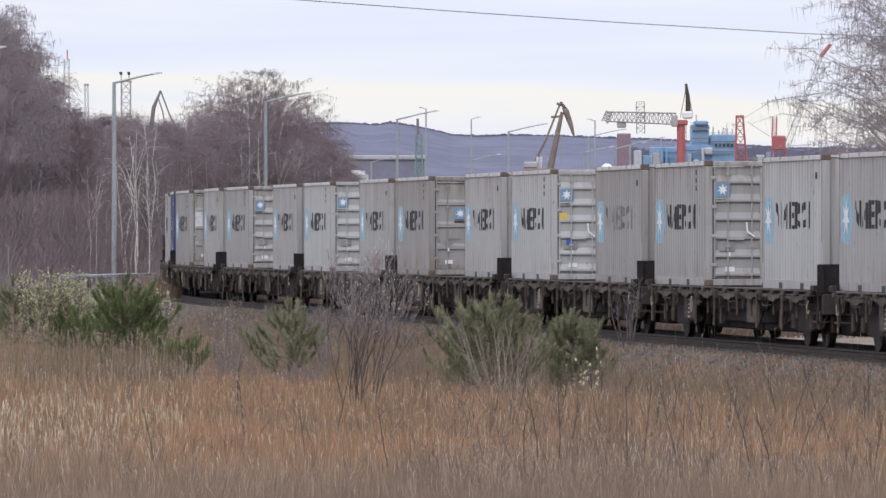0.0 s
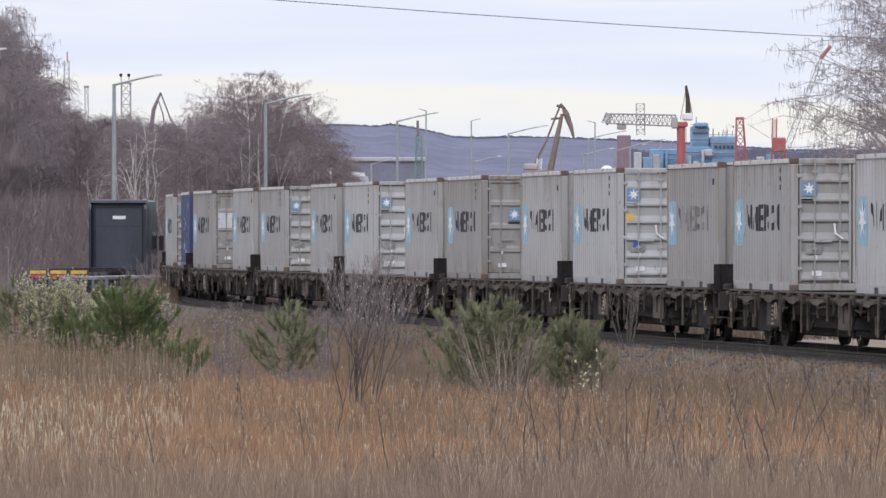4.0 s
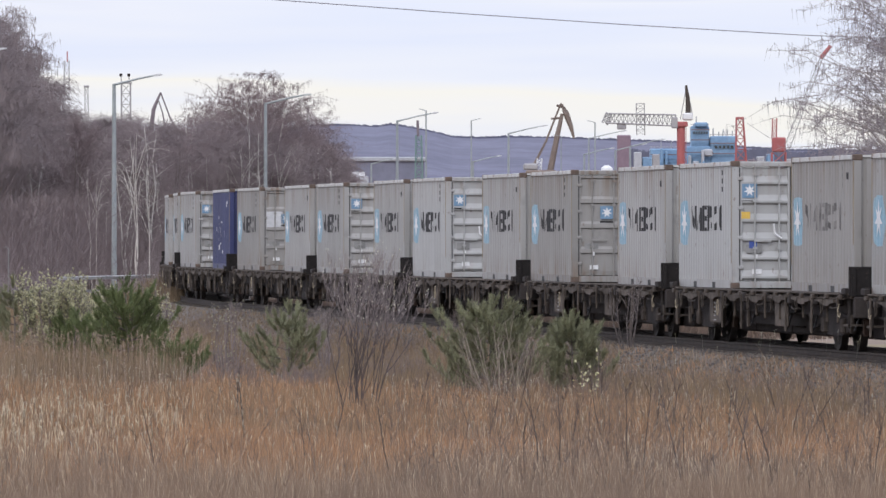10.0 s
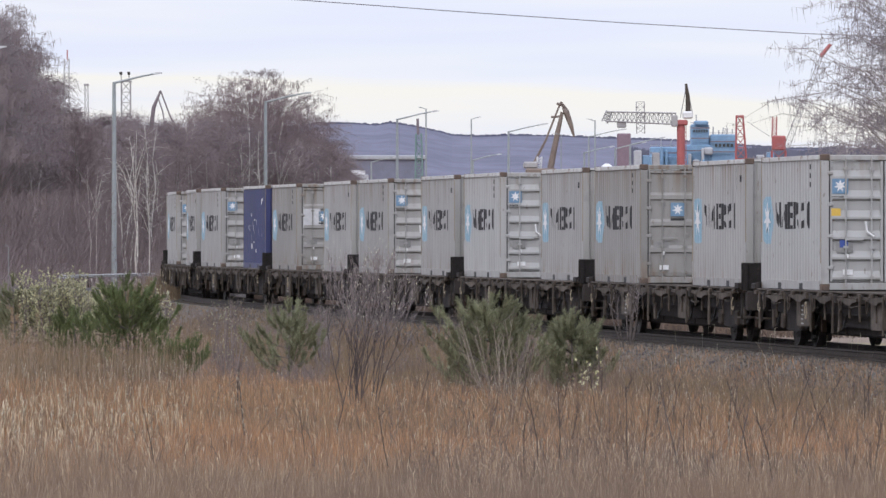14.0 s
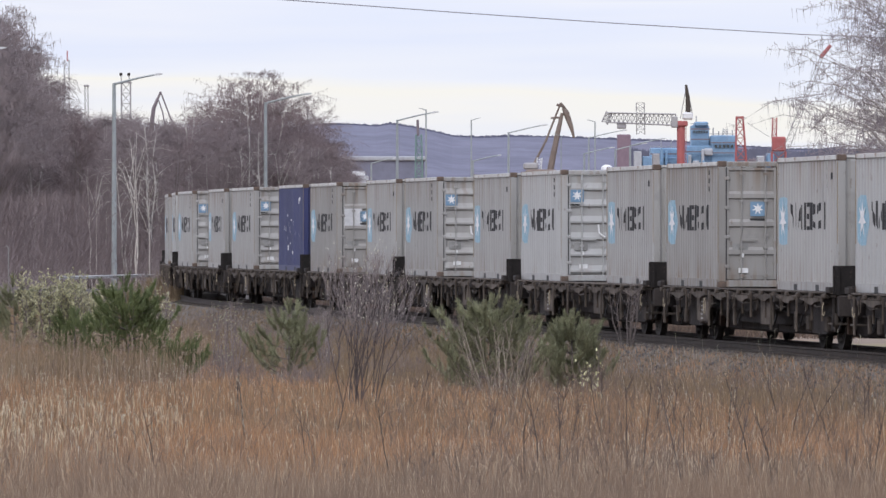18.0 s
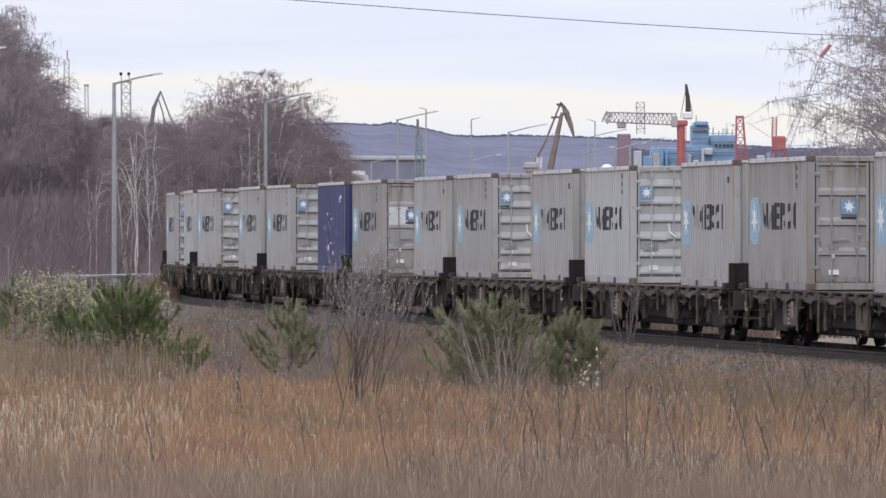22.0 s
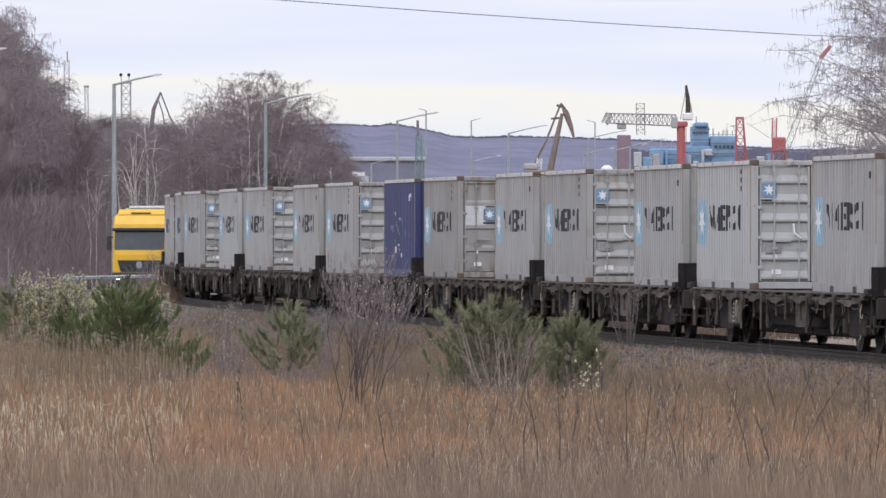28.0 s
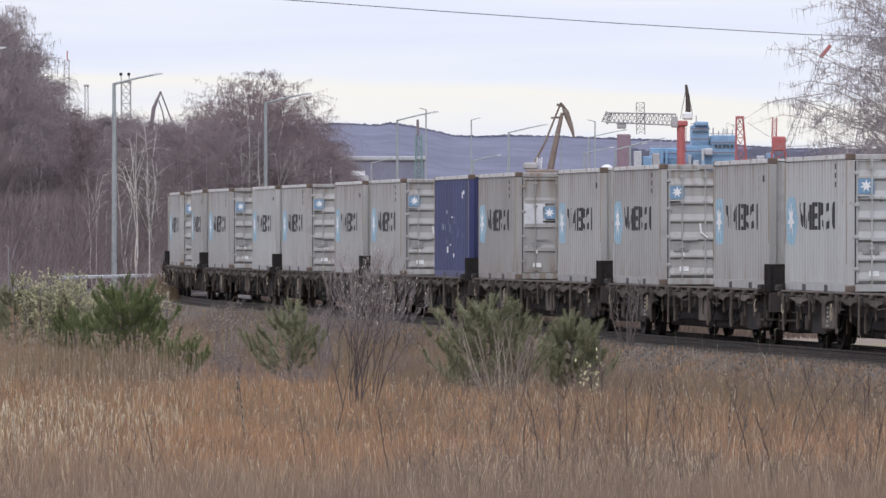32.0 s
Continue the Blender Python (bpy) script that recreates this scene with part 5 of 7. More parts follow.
def grow(rng, h, spread, droop, stems, trunk_r, twig_r, twigs, limb_from=0.3, lean=0.05, twig_len=0.4, n_limb=18, n_branch=7, rise=0.9, solid=False):
    """A bare tree: trunks, curved limbs, branches, and fine twigs along the branches."""
    wood, tw, limbs, fine = Build(), Spikes(), [], Build()
    per = max(2, int(twigs / (stems * n_limb * (n_branch + 2))))
    down = Vector((0, 0, -1))

    def bow(p, d, ln, sag, k=4):
        """Points of a bough that starts along d and bends down towards its end."""
        pts, q, dd = [p], p, d.normalized()
        for i in range(k):
            q = q + dd * ln / k
            dd = (dd + down * sag * (i + 1) / k + Vector((rng.gauss(0, 0.10), rng.gauss(0, 0.10), rng.gauss(0, 0.06)))).normalized()
            pts.append(q)
        return pts

    def twig_row(pts, n, ln):
        for _ in range(n):
            f = rng.random() ** 0.65 * (len(pts) - 1)
            i = min(int(f), len(pts) - 2)
            s, along = pts[i].lerp(pts[i + 1], f - i), (pts[i + 1] - pts[i]).normalized()
            d = (along * 0.5 + Vector((rng.gauss(0, 0.6), rng.gauss(0, 0.6), rng.gauss(0.2, 0.5)))).normalized()
            l1 = ln * rng.uniform(0.4, 1.3)
            m = s + d * l1 * 0.6
            e = m + (d * 0.6 + down * droop * 0.9).normalized() * l1 * (0.6 + 0.7 * droop)
            tw.add(s, m + (e - m) * 0.15, twig_r * 1.2)
            tw.add(m, e, twig_r)

    for st in range(stems):
        base = Vector((rng.uniform(-0.3, 0.3) * (stems > 1), rng.uniform(-0.3, 0.3) * (stems > 1), -0.2))
        a0 = 6.283 * (st + rng.random() * 0.6) / stems
        tilt = lean * h * rng.uniform(0.5, 1.0)
        top = Vector((base.x + math.cos(a0) * tilt, base.y + math.sin(a0) * tilt, h * rng.uniform(0.86, 1.0)))
        k = 6
        pts = [base.lerp(top, i / k) + Vector((rng.uniform(-1, 1), rng.uniform(-1, 1), 0)) * 0.014 * h * (0 < i < k) for i in range(k + 1)]
        wood.tube(pts, [trunk_r * (1 - 0.92 * i / k) + 0.01 for i in range(k + 1)], 6)
        for j in range(n_limb):
            f = limb_from + (0.98 - limb_from) * (j + rng.random()) / n_limb
            i = min(int(f * k), k - 1)
            p = pts[i].lerp(pts[i + 1], f * k - i)
            az = j * 2.4 + rng.uniform(-0.5, 0.5)
            ln = spread * (0.25 + 0.85 * math.sin(math.pi * min(1, (1.08 - f) / (1.08 - limb_from)) ** 0.75)) * rng.uniform(0.75, 1.15)
            out = Vector((math.cos(az), math.sin(az), rise * rng.uniform(0.7, 1.2)))
            bough = bow(p, out, ln, 0.08 + 0.6 * droop)
            r = trunk_r * (1 - f) * 0.40 + 0.010
            limbs.append(Build().tube(bough, [r * (1 - 0.22 * q) for q in range(5)], 4))
            twig_row(bough[1:], per * 2, twig_len)
            for _ in range(n_branch):
                e = rng.uniform(0.8, 3.9)
                q = int(e)
                s = bough[q].lerp(bough[q + 1], e - q)
                d = (bough[q + 1] - bough[q]).normalized() + Vector((rng.gauss(0, 0.6), rng.gauss(0, 0.6), rng.gauss(0.15, 0.4)))
                br = bow(s, d, ln * rng.uniform(0.3, 0.75), 0.10 + 0.8 * droop, 3)
                if solid:
                    fine.tube(br, [r * 0.45, r * 0.35, r * 0.25, r * 0.12], 3, False)
                else:
                    for q in range(3):
                        tw.add(br[q], br[q + 1], r * (0.5 - 0.12 * q))
                twig_row(br, per, twig_len)
    return wood, limbs, tw, fine


TREES = {}


def tree_kind(key, seed, bark, twig, split=False, **kw):
    rng = random.Random(seed)
    wood, limbs, tw, fine = grow(rng, solid=split, **kw)
    top = float(np.percentile(np.array([p[2] for p in tw.b]), 99.5))
    k = kw["h"] / top
    for b in (wood, fine, *limbs):
        b.v = [tuple(Vector(p) * k) for p in b.v]
    tw.a, tw.b = [Vector(p) * k for p in tw.a], [Vector(p) * k for p in tw.b]
    if not split:
        for b in (fine, *limbs):
            o = len(wood.v)
            wood.v += b.v
            wood.f += [tuple(i + o for i in f) for f in b.f]
        limbs = []
    meshes = [wood.mesh("trunk_and_limbs", True), tw.mesh("twig_crown", True)] + ([fine.mesh("branch_mass", True)] if split else []) + [b.mesh("limb", True) for b in limbs]
    for i, m in enumerate(meshes):
        m.materials.append(twig if i == 1 else bark)
    TREES[key] = meshes


def plant(key, x, y, z, rz=0, sc=1.0, name="birch_tree", label="bare white-barked birch tree with fine twigs", category="tree", group=""):
    g = thing(name, label, category, group, at=Matrix.LocRotScale((x, y, z), Euler((0, 0, rz)), (sc, sc, sc)))
    part("trunk", TREES[key][0], None, g)
    part("crown", TREES[key][1], None, g)
    for m in TREES[key][2:]:
        ob = part(m.name.split(".")[0], m, None, g)
        if ob.name.startswith("branch_mass"):
            ob["kind"] = "stuff"
    return g


for k in range(4):
    tree_kind(f"slim{k}", 30 + k, BARK_WHITE, TWIG, h=10, spread=1.9, droop=0.15, stems=1 + k % 2, trunk_r=0.055, lean=0.10, twig_r=0.007, twigs=1500, limb_from=0.3, twig_len=0.35, n_limb=12, n_branch=4, rise=1.5)
    tree_kind(f"birch{k}", 20 + k, BARK_WHITE if k % 2 else BARK_GREY, TWIG, h=10, spread=1.8, droop=0.65, stems=1 + k % 2, trunk_r=0.075, twig_r=0.0072, twigs=5600, limb_from=0.22, twig_len=0.4, n_limb=18, n_branch=12)
for k in range(3):
    tree_kind(f"alder{k}", 40 + k, BARK_GREY if k == 2 else BARK_DARK, TWIG_RED if k == 1 else TWIG, h=10, spread=1.7, droop=0.1, stems=2, trunk_r=0.055, twig_r=0.0083, twigs=3800, limb_from=0.12, twig_len=0.42, n_limb=16, n_branch=10, rise=1.8)


def hanging_birch(key, seed, bark, twig, h, half, low, stems, boughs, strands, trunk_r, twig_r, strand_len, fan=0.4, split=False, hang=1.0, bough_r=0.022, steep=0.4, limb_bark=None):
    """A birch whose trunks fan out into a domed crown of arched boughs, hung with long fine strands."""
    rng = random.Random(seed)
    wood, limbs, tw = Build(), [], Spikes()
    zc = low + (h - low) * 0.42
    trunks = []
    for st in range(stems):
        az = 6.283 * (st + rng.random() * 0.7) / stems
        r = half * fan * rng.uniform(0.4, 1.0) * (stems > 1)
        top = Vector((math.cos(az) * r, math.sin(az) * r, h * rng.uniform(0.86, 0.97) - 0.25 * r))
        base = Vector((math.cos(az) * 0.12 * (stems > 1), math.sin(az) * 0.12 * (stems > 1), -0.25))
        pts = []
        for i in range(8):
            f = i / 7
            p = base.lerp(top, f)
            pts.append(Vector((base.x + (top.x - base.x) * f ** 1.3 + rng.gauss(0, 0.05), base.y + (top.y - base.y) * f ** 1.3 + rng.gauss(0, 0.05), p.z)))
        wood.tube(pts, [trunk_r * (1 - 0.9 * i / 7) for i in range(8)], 6)
        trunks.append(pts)

    def strand(s, out):
        ln = strand_len * rng.uniform(0.35, 1.2)
        m = s + (out * rng.uniform(0.1, 0.5) + Vector((rng.gauss(0, 0.45), rng.gauss(0, 0.45), rng.uniform(-0.3, 0.8)))) * ln * 0.5
        e = m + Vector((rng.gauss(0, 0.16), rng.gauss(0, 0.16), -hang)) * ln * 0.75
        tw.add(s, m, twig_r), tw.add(m, e, twig_r * 0.9)
        if rng.random() < 0.5:
            q = s.lerp(m, 0.7)
            tw.add(q, q + Vector((rng.gauss(0, 0.3), rng.gauss(0, 0.3), rng.uniform(-0.6, 0.3))) * ln * 0.4, twig_r * 0.8)

    for k in range(boughs):
        pts = trunks[k % stems]
        u, az = rng.random(), rng.uniform(0, 6.283)
        el = math.asin(-0.35 + 1.35 * u)
        rr = 0.5 + 0.5 * rng.random() ** 0.6
        rz = (h - zc) if el > 0 else (zc - low)
        end = Vector((math.cos(az) * math.cos(el) * half * rr, math.sin(az) * math.cos(el) * half * rr, zc + math.sin(el) * rz * rr))
        f = min(0.97, max(0.25, (end.z - rng.uniform(0.65, 1.35) * steep * math.hypot(end.x, end.y)) / h)) * 7
        i = min(int(f), 6)
        start = pts[i].lerp(pts[i + 1], f - i)
        out = Vector((end.x - start.x, end.y - start.y, 0))
        out = out.normalized() if out.length > 1e-3 else Vector((1, 0, 0))
        ln = (end - start).length
        arch = [start, start.lerp(end, 0.35) + Vector((0, 0, ln * 0.10)), start.lerp(end, 0.7) + Vector((0, 0, ln * 0.14)), end, end + out * ln * 0.10 + Vector((0, 0, -ln * 0.10 * hang))]
        r = bough_r * (0.5 + ln / half)
        b = Build().tube(arch, [r, r * 0.8, r * 0.55, r * 0.3, r * 0.12], 4)
        limbs.append(b)
        rows = [arch[1:]]
        for _ in range(5):
            e = rng.uniform(0.8, 3.6)
            q = int(e)
            s0 = arch[q].lerp(arch[q + 1], e - q)
            d = (out * 0.7 + Vector((rng.gauss(0, 0.6), rng.gauss(0, 0.6), rng.uniform(-0.2, 0.7)))).normalized() * ln * rng.uniform(0.2, 0.5)
            br = [s0, s0 + d * 0.55 + Vector((0, 0, 0.05)), s0 + d + Vector((0, 0, -0.15 * d.length * hang))]
            b.tube(br, [r * 0.35, r * 0.25, r * 0.1], 3, False)
            rows.append(br)
        for row in rows:
            for _ in range(strands):
                e = rng.random() ** 0.8 * (len(row) - 1)
                q = min(int(e), len(row) - 2)
                strand(row[q].lerp(row[q + 1], e - q), out)
    if not split:
        mass = Build()
        for b in limbs:
            o = len(mass.v)
            mass.v += b.v
            mass.f += [tuple(i + o for i in f) for f in b.f]
        limbs = []
    meshes = [wood.mesh("trunk_and_limbs", True), tw.mesh("twig_crown", True)] + ([] if split else [mass.mesh("branch_mass", True)]) + [b.mesh("limb", True) for b in limbs]
    for i, m in enumerate(meshes):
        m.materials.append(bark if i == 0 else twig if i == 1 else limb_bark or bark)
    TREES[key] = meshes


hanging_birch("round", 61, BARK_BRIGHT, TWIG_RED, 10, 3.2, 3.0, 7, 340, 13, 0.10, 0.0066, 0.42, fan=0.55, bough_r=0.012, steep=0.8, limb_bark=TWIG_RED)
hanging_birch("round_b", 64, BARK_BRIGHT, TWIG_RED, 10, 3.0, 2.8, 5, 240, 13, 0.09, 0.0066, 0.42, fan=0.55, bough_r=0.012, steep=0.8, limb_bark=TWIG_RED)
for k in range(2):
    hanging_birch(f"tall{k}", 66 + k, BARK_GREY, TWIG_TALL, 10, 1.9, 2.6, 2, 180, 10, 0.05, 0.0072, 0.5, fan=0.35, bough_r=0.011, steep=0.7, limb_bark=TWIG_TALL)
hanging_birch("weeping", 77, BARK_GREY, TWIG_LIGHT, 9, 3.0, 1.0, 4, 125, 16, 0.085, 0.0052, 0.42, fan=0.7, split=True, bough_r=0.013, steep=1.0)
for k in range(3):
    hanging_birch(f"arched{k}", 81 + k, BARK_BRIGHT, BARK_GREY, 10, 1.4, 4.6, 1 + k % 2, 7, 2, 0.05, 0.006, 0.5, fan=0.45, hang=0.1, bough_r=0.0115, steep=1.1)


def gz_at(x, y):
    return float(surface_z(np.array([x]), np.array([y]))[0])


def build_wood():
    rng = random.Random(11)
    # outline of the wood's top: picture x and y
    ox = [-200, 0, 40, 75, 105, 200, 330, 350, 440, 520, 580, 610, 650]
    oy = [20, 40, 90, 150, 194, 200, 208, 204, 200, 212, 242, 285, 330]
    n = 0
    for i in range(118):
        px = rng.uniform(-160, 615) if i < 72 else rng.uniform(85, 350) if i < 104 else rng.uniform(540, 605)
        dep = rng.uniform(362, 450) if px < 330 else rng.uniform(390, 470)
        y = float(np.interp(px, ox, oy)) + (rng.uniform(-8, 30) * (1 if i % 3 else 2.2) if i < 72 else rng.uniform(-14, 12))
        p = spot(px, y, dep)
        h = p.z + 0.35
        if h < 2.5:
            continue
        key = rng.choice(["alder0", "alder1", "alder2", "alder0", "birch0", "birch1", "birch2"]) if px < 400 else rng.choice(["alder0", "alder1", "alder2", "birch3"])
        birch = key.startswith("birch")
        plant(key, p.x, dep, gz_at(p.x, dep) , rng.uniform(0, 6.28), h / 10, "birch_tree" if birch else "alder_tree",
              "bare white-barked birch tree with fine twigs" if birch else "bare dark-barked tree in a brown leafless wood", "tree", "trees of the wood")
        n += 1
    # the tall trees at the wood's edge, and the round-crowned birch
    for px, py, dep, key in ((-36, -40, 345, "tall0"), (-75, -20, 342, "tall1"), (-18, -8, 352, "tall1"), (-6, -26, 356, "tall0"), (8, 66, 360, "tall0"), (24, 118, 372, "tall1"), (-12, 30, 366, "tall0"), (40, 178, 366, "tall1")):
        p = spot(px, py, dep)
        plant(key, p.x, dep, gz_at(p.x, dep), px, (p.z + 0.35) / 10, "birch_tree", "tall bare birch tree with drooping brown twigs", "tree", "trees of the wood")
    for px, py, dep, key, rz in ((452, 106, 405, "round", 0.4), (520, 158, 412, "round_b", 2.4), (396, 174, 416, "round_b", 4.1)):
        p = spot(px, py, dep)
        plant(key, p.x, dep, gz_at(p.x, dep), rz, (p.z + 0.35) / 10, "birch_tree", "wide round-crowned leafless birch tree", "tree", "trees of the wood")
    # light slim birches before the wood
    for px, py, dep, key in ((243, 178, 351, "arched1"), (264, 246, 352, "arched0"), (166, 250, 352, "arched1"), (225, 370, 353, "slim2"), (48, 372, 350, "slim3"), (82, 380, 351, "slim0"), (428, 200, 392, "arched0"), (446, 215, 394, "slim1"), (496, 215, 394, "arched2"), (508, 235, 398, "slim2"), (388, 225, 396, "slim3")):
        p = spot(px, py, dep)
        plant(key, p.x, dep, gz_at(p.x, dep), px, (p.z + 0.35) / 10, "birch_tree", "slim young birch with a bright white trunk", "tree", "trees of the wood")
    for k in range(8):
        px, py, dep = rng.uniform(-10, 320), rng.uniform(215, 390), rng.uniform(352, 378)
        p = spot(px, py, dep)
        plant(f"slim{k % 4}", p.x, dep, gz_at(p.x, dep), px, (p.z + 0.35) / 10, "birch_tree", "slim young birch with a bright white trunk", "tree", "trees of the wood")
    # undergrowth
    tw = Spikes()
    for _ in range(60000):
        px, dep = rng.uniform(-120, 640), rng.uniform(358, 470)
        p = spot(px, 416, dep)
        h = rng.uniform(0.6, 4.5) * (0.7 if px > 560 else 1)
        z = -0.24
        a = Vector((p.x, dep, z + rng.uniform(0, 1.5)))
        tw.add(a, a + Vector((rng.gauss(0, 0.22), rng.gauss(0, 0.2), 1)) * h * 0.6, rng.uniform(0.010, 0.024))
    for _ in range(9000):
        px, dep = rng.gauss(40, 85), rng.uniform(336, 356)
        p = spot(px, 416, dep)
        a = Vector((p.x, dep, -0.3 + 4.2 * rng.random() ** 1.3))
        tw.add(a, a + Vector((rng.gauss(0, 0.42), rng.gauss(0, 0.3), rng.uniform(0.4, 1))) * rng.uniform(0.4, 1.5), rng.uniform(0.006, 0.013))
    tagged(part("undergrowth", tw.mesh("undergrowth", True), TWIG), "dense brown leafless undergrowth of the wood", "undergrowth", kind="stuff")


build_wood()
for px, dep, top, rz, sc in ((1692, 205, -175, 0.5, 1.0), (1712, 214, -190, 2.2, 1.0)):
    p = spot(px, top, dep)
    plant("weeping", p.x, dep, gz_at(p.x, dep), rz, (p.z + 0.35) / 9, "weeping_birch", "bare weeping birch with hanging grey twigs", "tree", "birches beyond the railway")
for px, dep, lean, sc in ((1376, 232, 24, 0.62), (1398, 236, 20, 0.66)):
    p = spot(px, 416, dep)
    leaning = plant("arched0", p.x, dep, gz_at(p.x, dep), 0, sc, "birch_tree", "leaning bare birch with a grey trunk", "tree", "birches beyond the railway")
    leaning.matrix_basis = Matrix.LocRotScale((p.x, dep, gz_at(p.x, dep)), Euler((0, radians(lean), 0)), (sc, sc, sc))


def pine(rng, h, w, needle, shoots):
    """A young pine: open whorls of rising branches that end in long upturned bottle-brush shoots."""
    g_w, g_n = Build(), Spikes()
    top = Vector((rng.uniform(-0.06, 0.06), 0, h * 0.84))
    g_w.tube([(0, 0, -0.15), (0.02, 0, h * 0.4), top], [0.032, 0.022, 0.01], 5)

    def brush(p, q, n, ln):
        d = (q - p).normalized()
        for _ in range(n):
            s = p.lerp(q, rng.random())
            o = Vector((rng.gauss(0, 1), rng.gauss(0, 1), rng.gauss(0, 1))).normalized()
            g_n.add(s, s + (o * 0.95 + d * 0.75) * ln * rng.uniform(0.7, 1.35), 0.0068)

    levels = max(3, round(h / 0.33))
    per = max(4, round(shoots / levels / 2.4))
    for lv in range(levels):
        f = (lv + 0.2) / levels
        z0 = h * (0.10 + 0.66 * f)
        for b in range(per):
            az = 6.283 * (b + rng.random() * 0.9) / per + lv * 1.3
            reach = w * (0.3 + 0.75 * (1 - f ** 1.4)) * rng.uniform(0.5, 1.05)
            out = Vector((math.cos(az), math.sin(az), 0))
            p0 = Vector((0, 0, z0))
            p1 = p0 + out * reach * 0.6 + Vector((0, 0, reach * rng.uniform(0.1, 0.35)))
            p2 = p1 + out * reach * 0.4 + Vector((0, 0, reach * rng.uniform(0.25, 0.6)))
            g_w.tube([p0, p1, p2], [0.011, 0.008, 0.005], 4)
            brush(p0.lerp(p1, 0.6), p1, 24, 0.08)
            brush(p1, p2, 60, 0.085)
            brush(p2, p2 + (out * 0.4 + Vector((0, 0, 1))).normalized() * rng.uniform(0.15, 0.3), 60, 0.075)
            for k in range(4):
                s = p0.lerp(p1, 0.7) if k < 1 else p1.lerp(p2, 0.4 * (k - 1) + 0.1)
                d = Vector((out.x * 0.5 + rng.gauss(0, 0.4), out.y * 0.5 + rng.gauss(0, 0.4), rng.uniform(0.7, 1.4))).normalized()
                brush(s, s + d * rng.uniform(0.12, 0.3), 75, 0.08)
    for k in range(6):
        d = Vector((rng.gauss(0, 0.3), rng.gauss(0, 0.3), 1)).normalized()
        brush(top, top + d * h * 0.15 * (1 if k else 1.25), 70, 0.055)
    return g_w, g_n


def plant_pine(px, base_y, top_y, dep, w, needle, shoots, seed, label):
    p = spot(px, base_y, dep)
    z = gz_at(p.x, dep)
    h = spot(px, top_y, dep).z - z
    wood, nd = pine(random.Random(seed), h, w, needle, shoots)
    g = thing("young_pine", label, "shrub", "young pines in the meadow", at=pose(p.x, dep, z))
    part("trunk", wood, BARK_DARK, g)
    m = nd.mesh("needles", True)
    part("needle_mass", m, needle, g)


plant_pine(226, 640, 486, 154, 1.25, NEEDLE, 150, 1, "young dark green pine with upright candle shoots")
plant_pine(130, 625, 545, 160, 0.75, NEEDLE, 60, 2, "small green pine among dry reeds")
plant_pine(318, 655, 600, 150, 0.65, NEEDLE, 50, 3, "low green pine seedling in dry grass")
plant_pine(25, 590, 485, 186, 0.8, NEEDLE_PALE, 50, 4, "dull green pine behind a willow shrub")
plant_pine(510, 660, 530, 147, 1.0, NEEDLE_PALE, 60, 5, "young yellowish-green pine with upright shoots")
plant_pine(866, 710, 518, 135, 1.25, NEEDLE_PALE, 155, 6, "bushy dull green pine tangled with bare twigs")
plant_pine(1012, 680, 548, 138, 0.8, NEEDLE_PALE, 110, 7, "bushy dull green pine near the railway")
plant_pine(825, 720, 640, 142, 0.4, NEEDLE_PALE, 20, 8, "small dark pine in dry grass")


def shrub(px, base_y, top_y, dep, w, seed, stems, twigs, twig_mat, wood_mat, buds, bud_mat, bud_size, label, name="shrub", thick=0.014):
    rng = random.Random(seed)
    p = spot(px, base_y, dep)
    z = gz_at(p.x, dep)
    h = spot(px, top_y, dep).z - z
    wood, tw, bd = Build(), Spikes(), Spikes()
    for _ in range(stems):
        az, rad = rng.uniform(0, 6.283), w * math.sqrt(rng.random())
        hh = h * rng.uniform(0.7, 1.02)
        top = Vector((math.cos(az) * rad, math.sin(az) * rad, hh))
        b0 = Vector((math.cos(az) * 0.1, math.sin(az) * 0.1, -0.1))
        m1 = b0.lerp(top, 0.5) + Vector((math.cos(az) * rad * 0.12 + rng.gauss(0, 0.06), rng.gauss(0, 0.06), -0.02))
        wood.tube([b0, m1, top], [thick, thick * 0.7, 0.004], 4)
        for _ in range(twigs):
            e = rng.uniform(0.25, 1)
            s = b0.lerp(m1, e * 2) if e < 0.5 else m1.lerp(top, e * 2 - 1)
            d = Vector((rng.gauss(0, 0.5), rng.gauss(0, 0.5), rng.uniform(0.3, 1))).normalized()
            q = s + d * rng.uniform(0.12, 0.45) * min(1, h / 1.6)
            tw.add(s, q, rng.uniform(0.0035, 0.0065))
            for _ in range(buds):
                c = s.lerp(q, rng.uniform(0.3, 1))
                o = Vector((rng.gauss(0, 1), rng.gauss(0, 1), rng.gauss(0.5, 1))).normalized()
                bd.add(c, c + o * bud_size * 1.8, bud_size * 0.6)
    g = thing(name, label, "shrub", "", at=pose(p.x, dep, z))
    part("stem_clump", wood, wood_mat, g)
    part("twig_mass", tw.mesh("twigs"), twig_mat, g)
    if buds:
        tagged(part("catkin_cover", bd.mesh("buds"), bud_mat, g, "pale catkins"), kind="stuff")


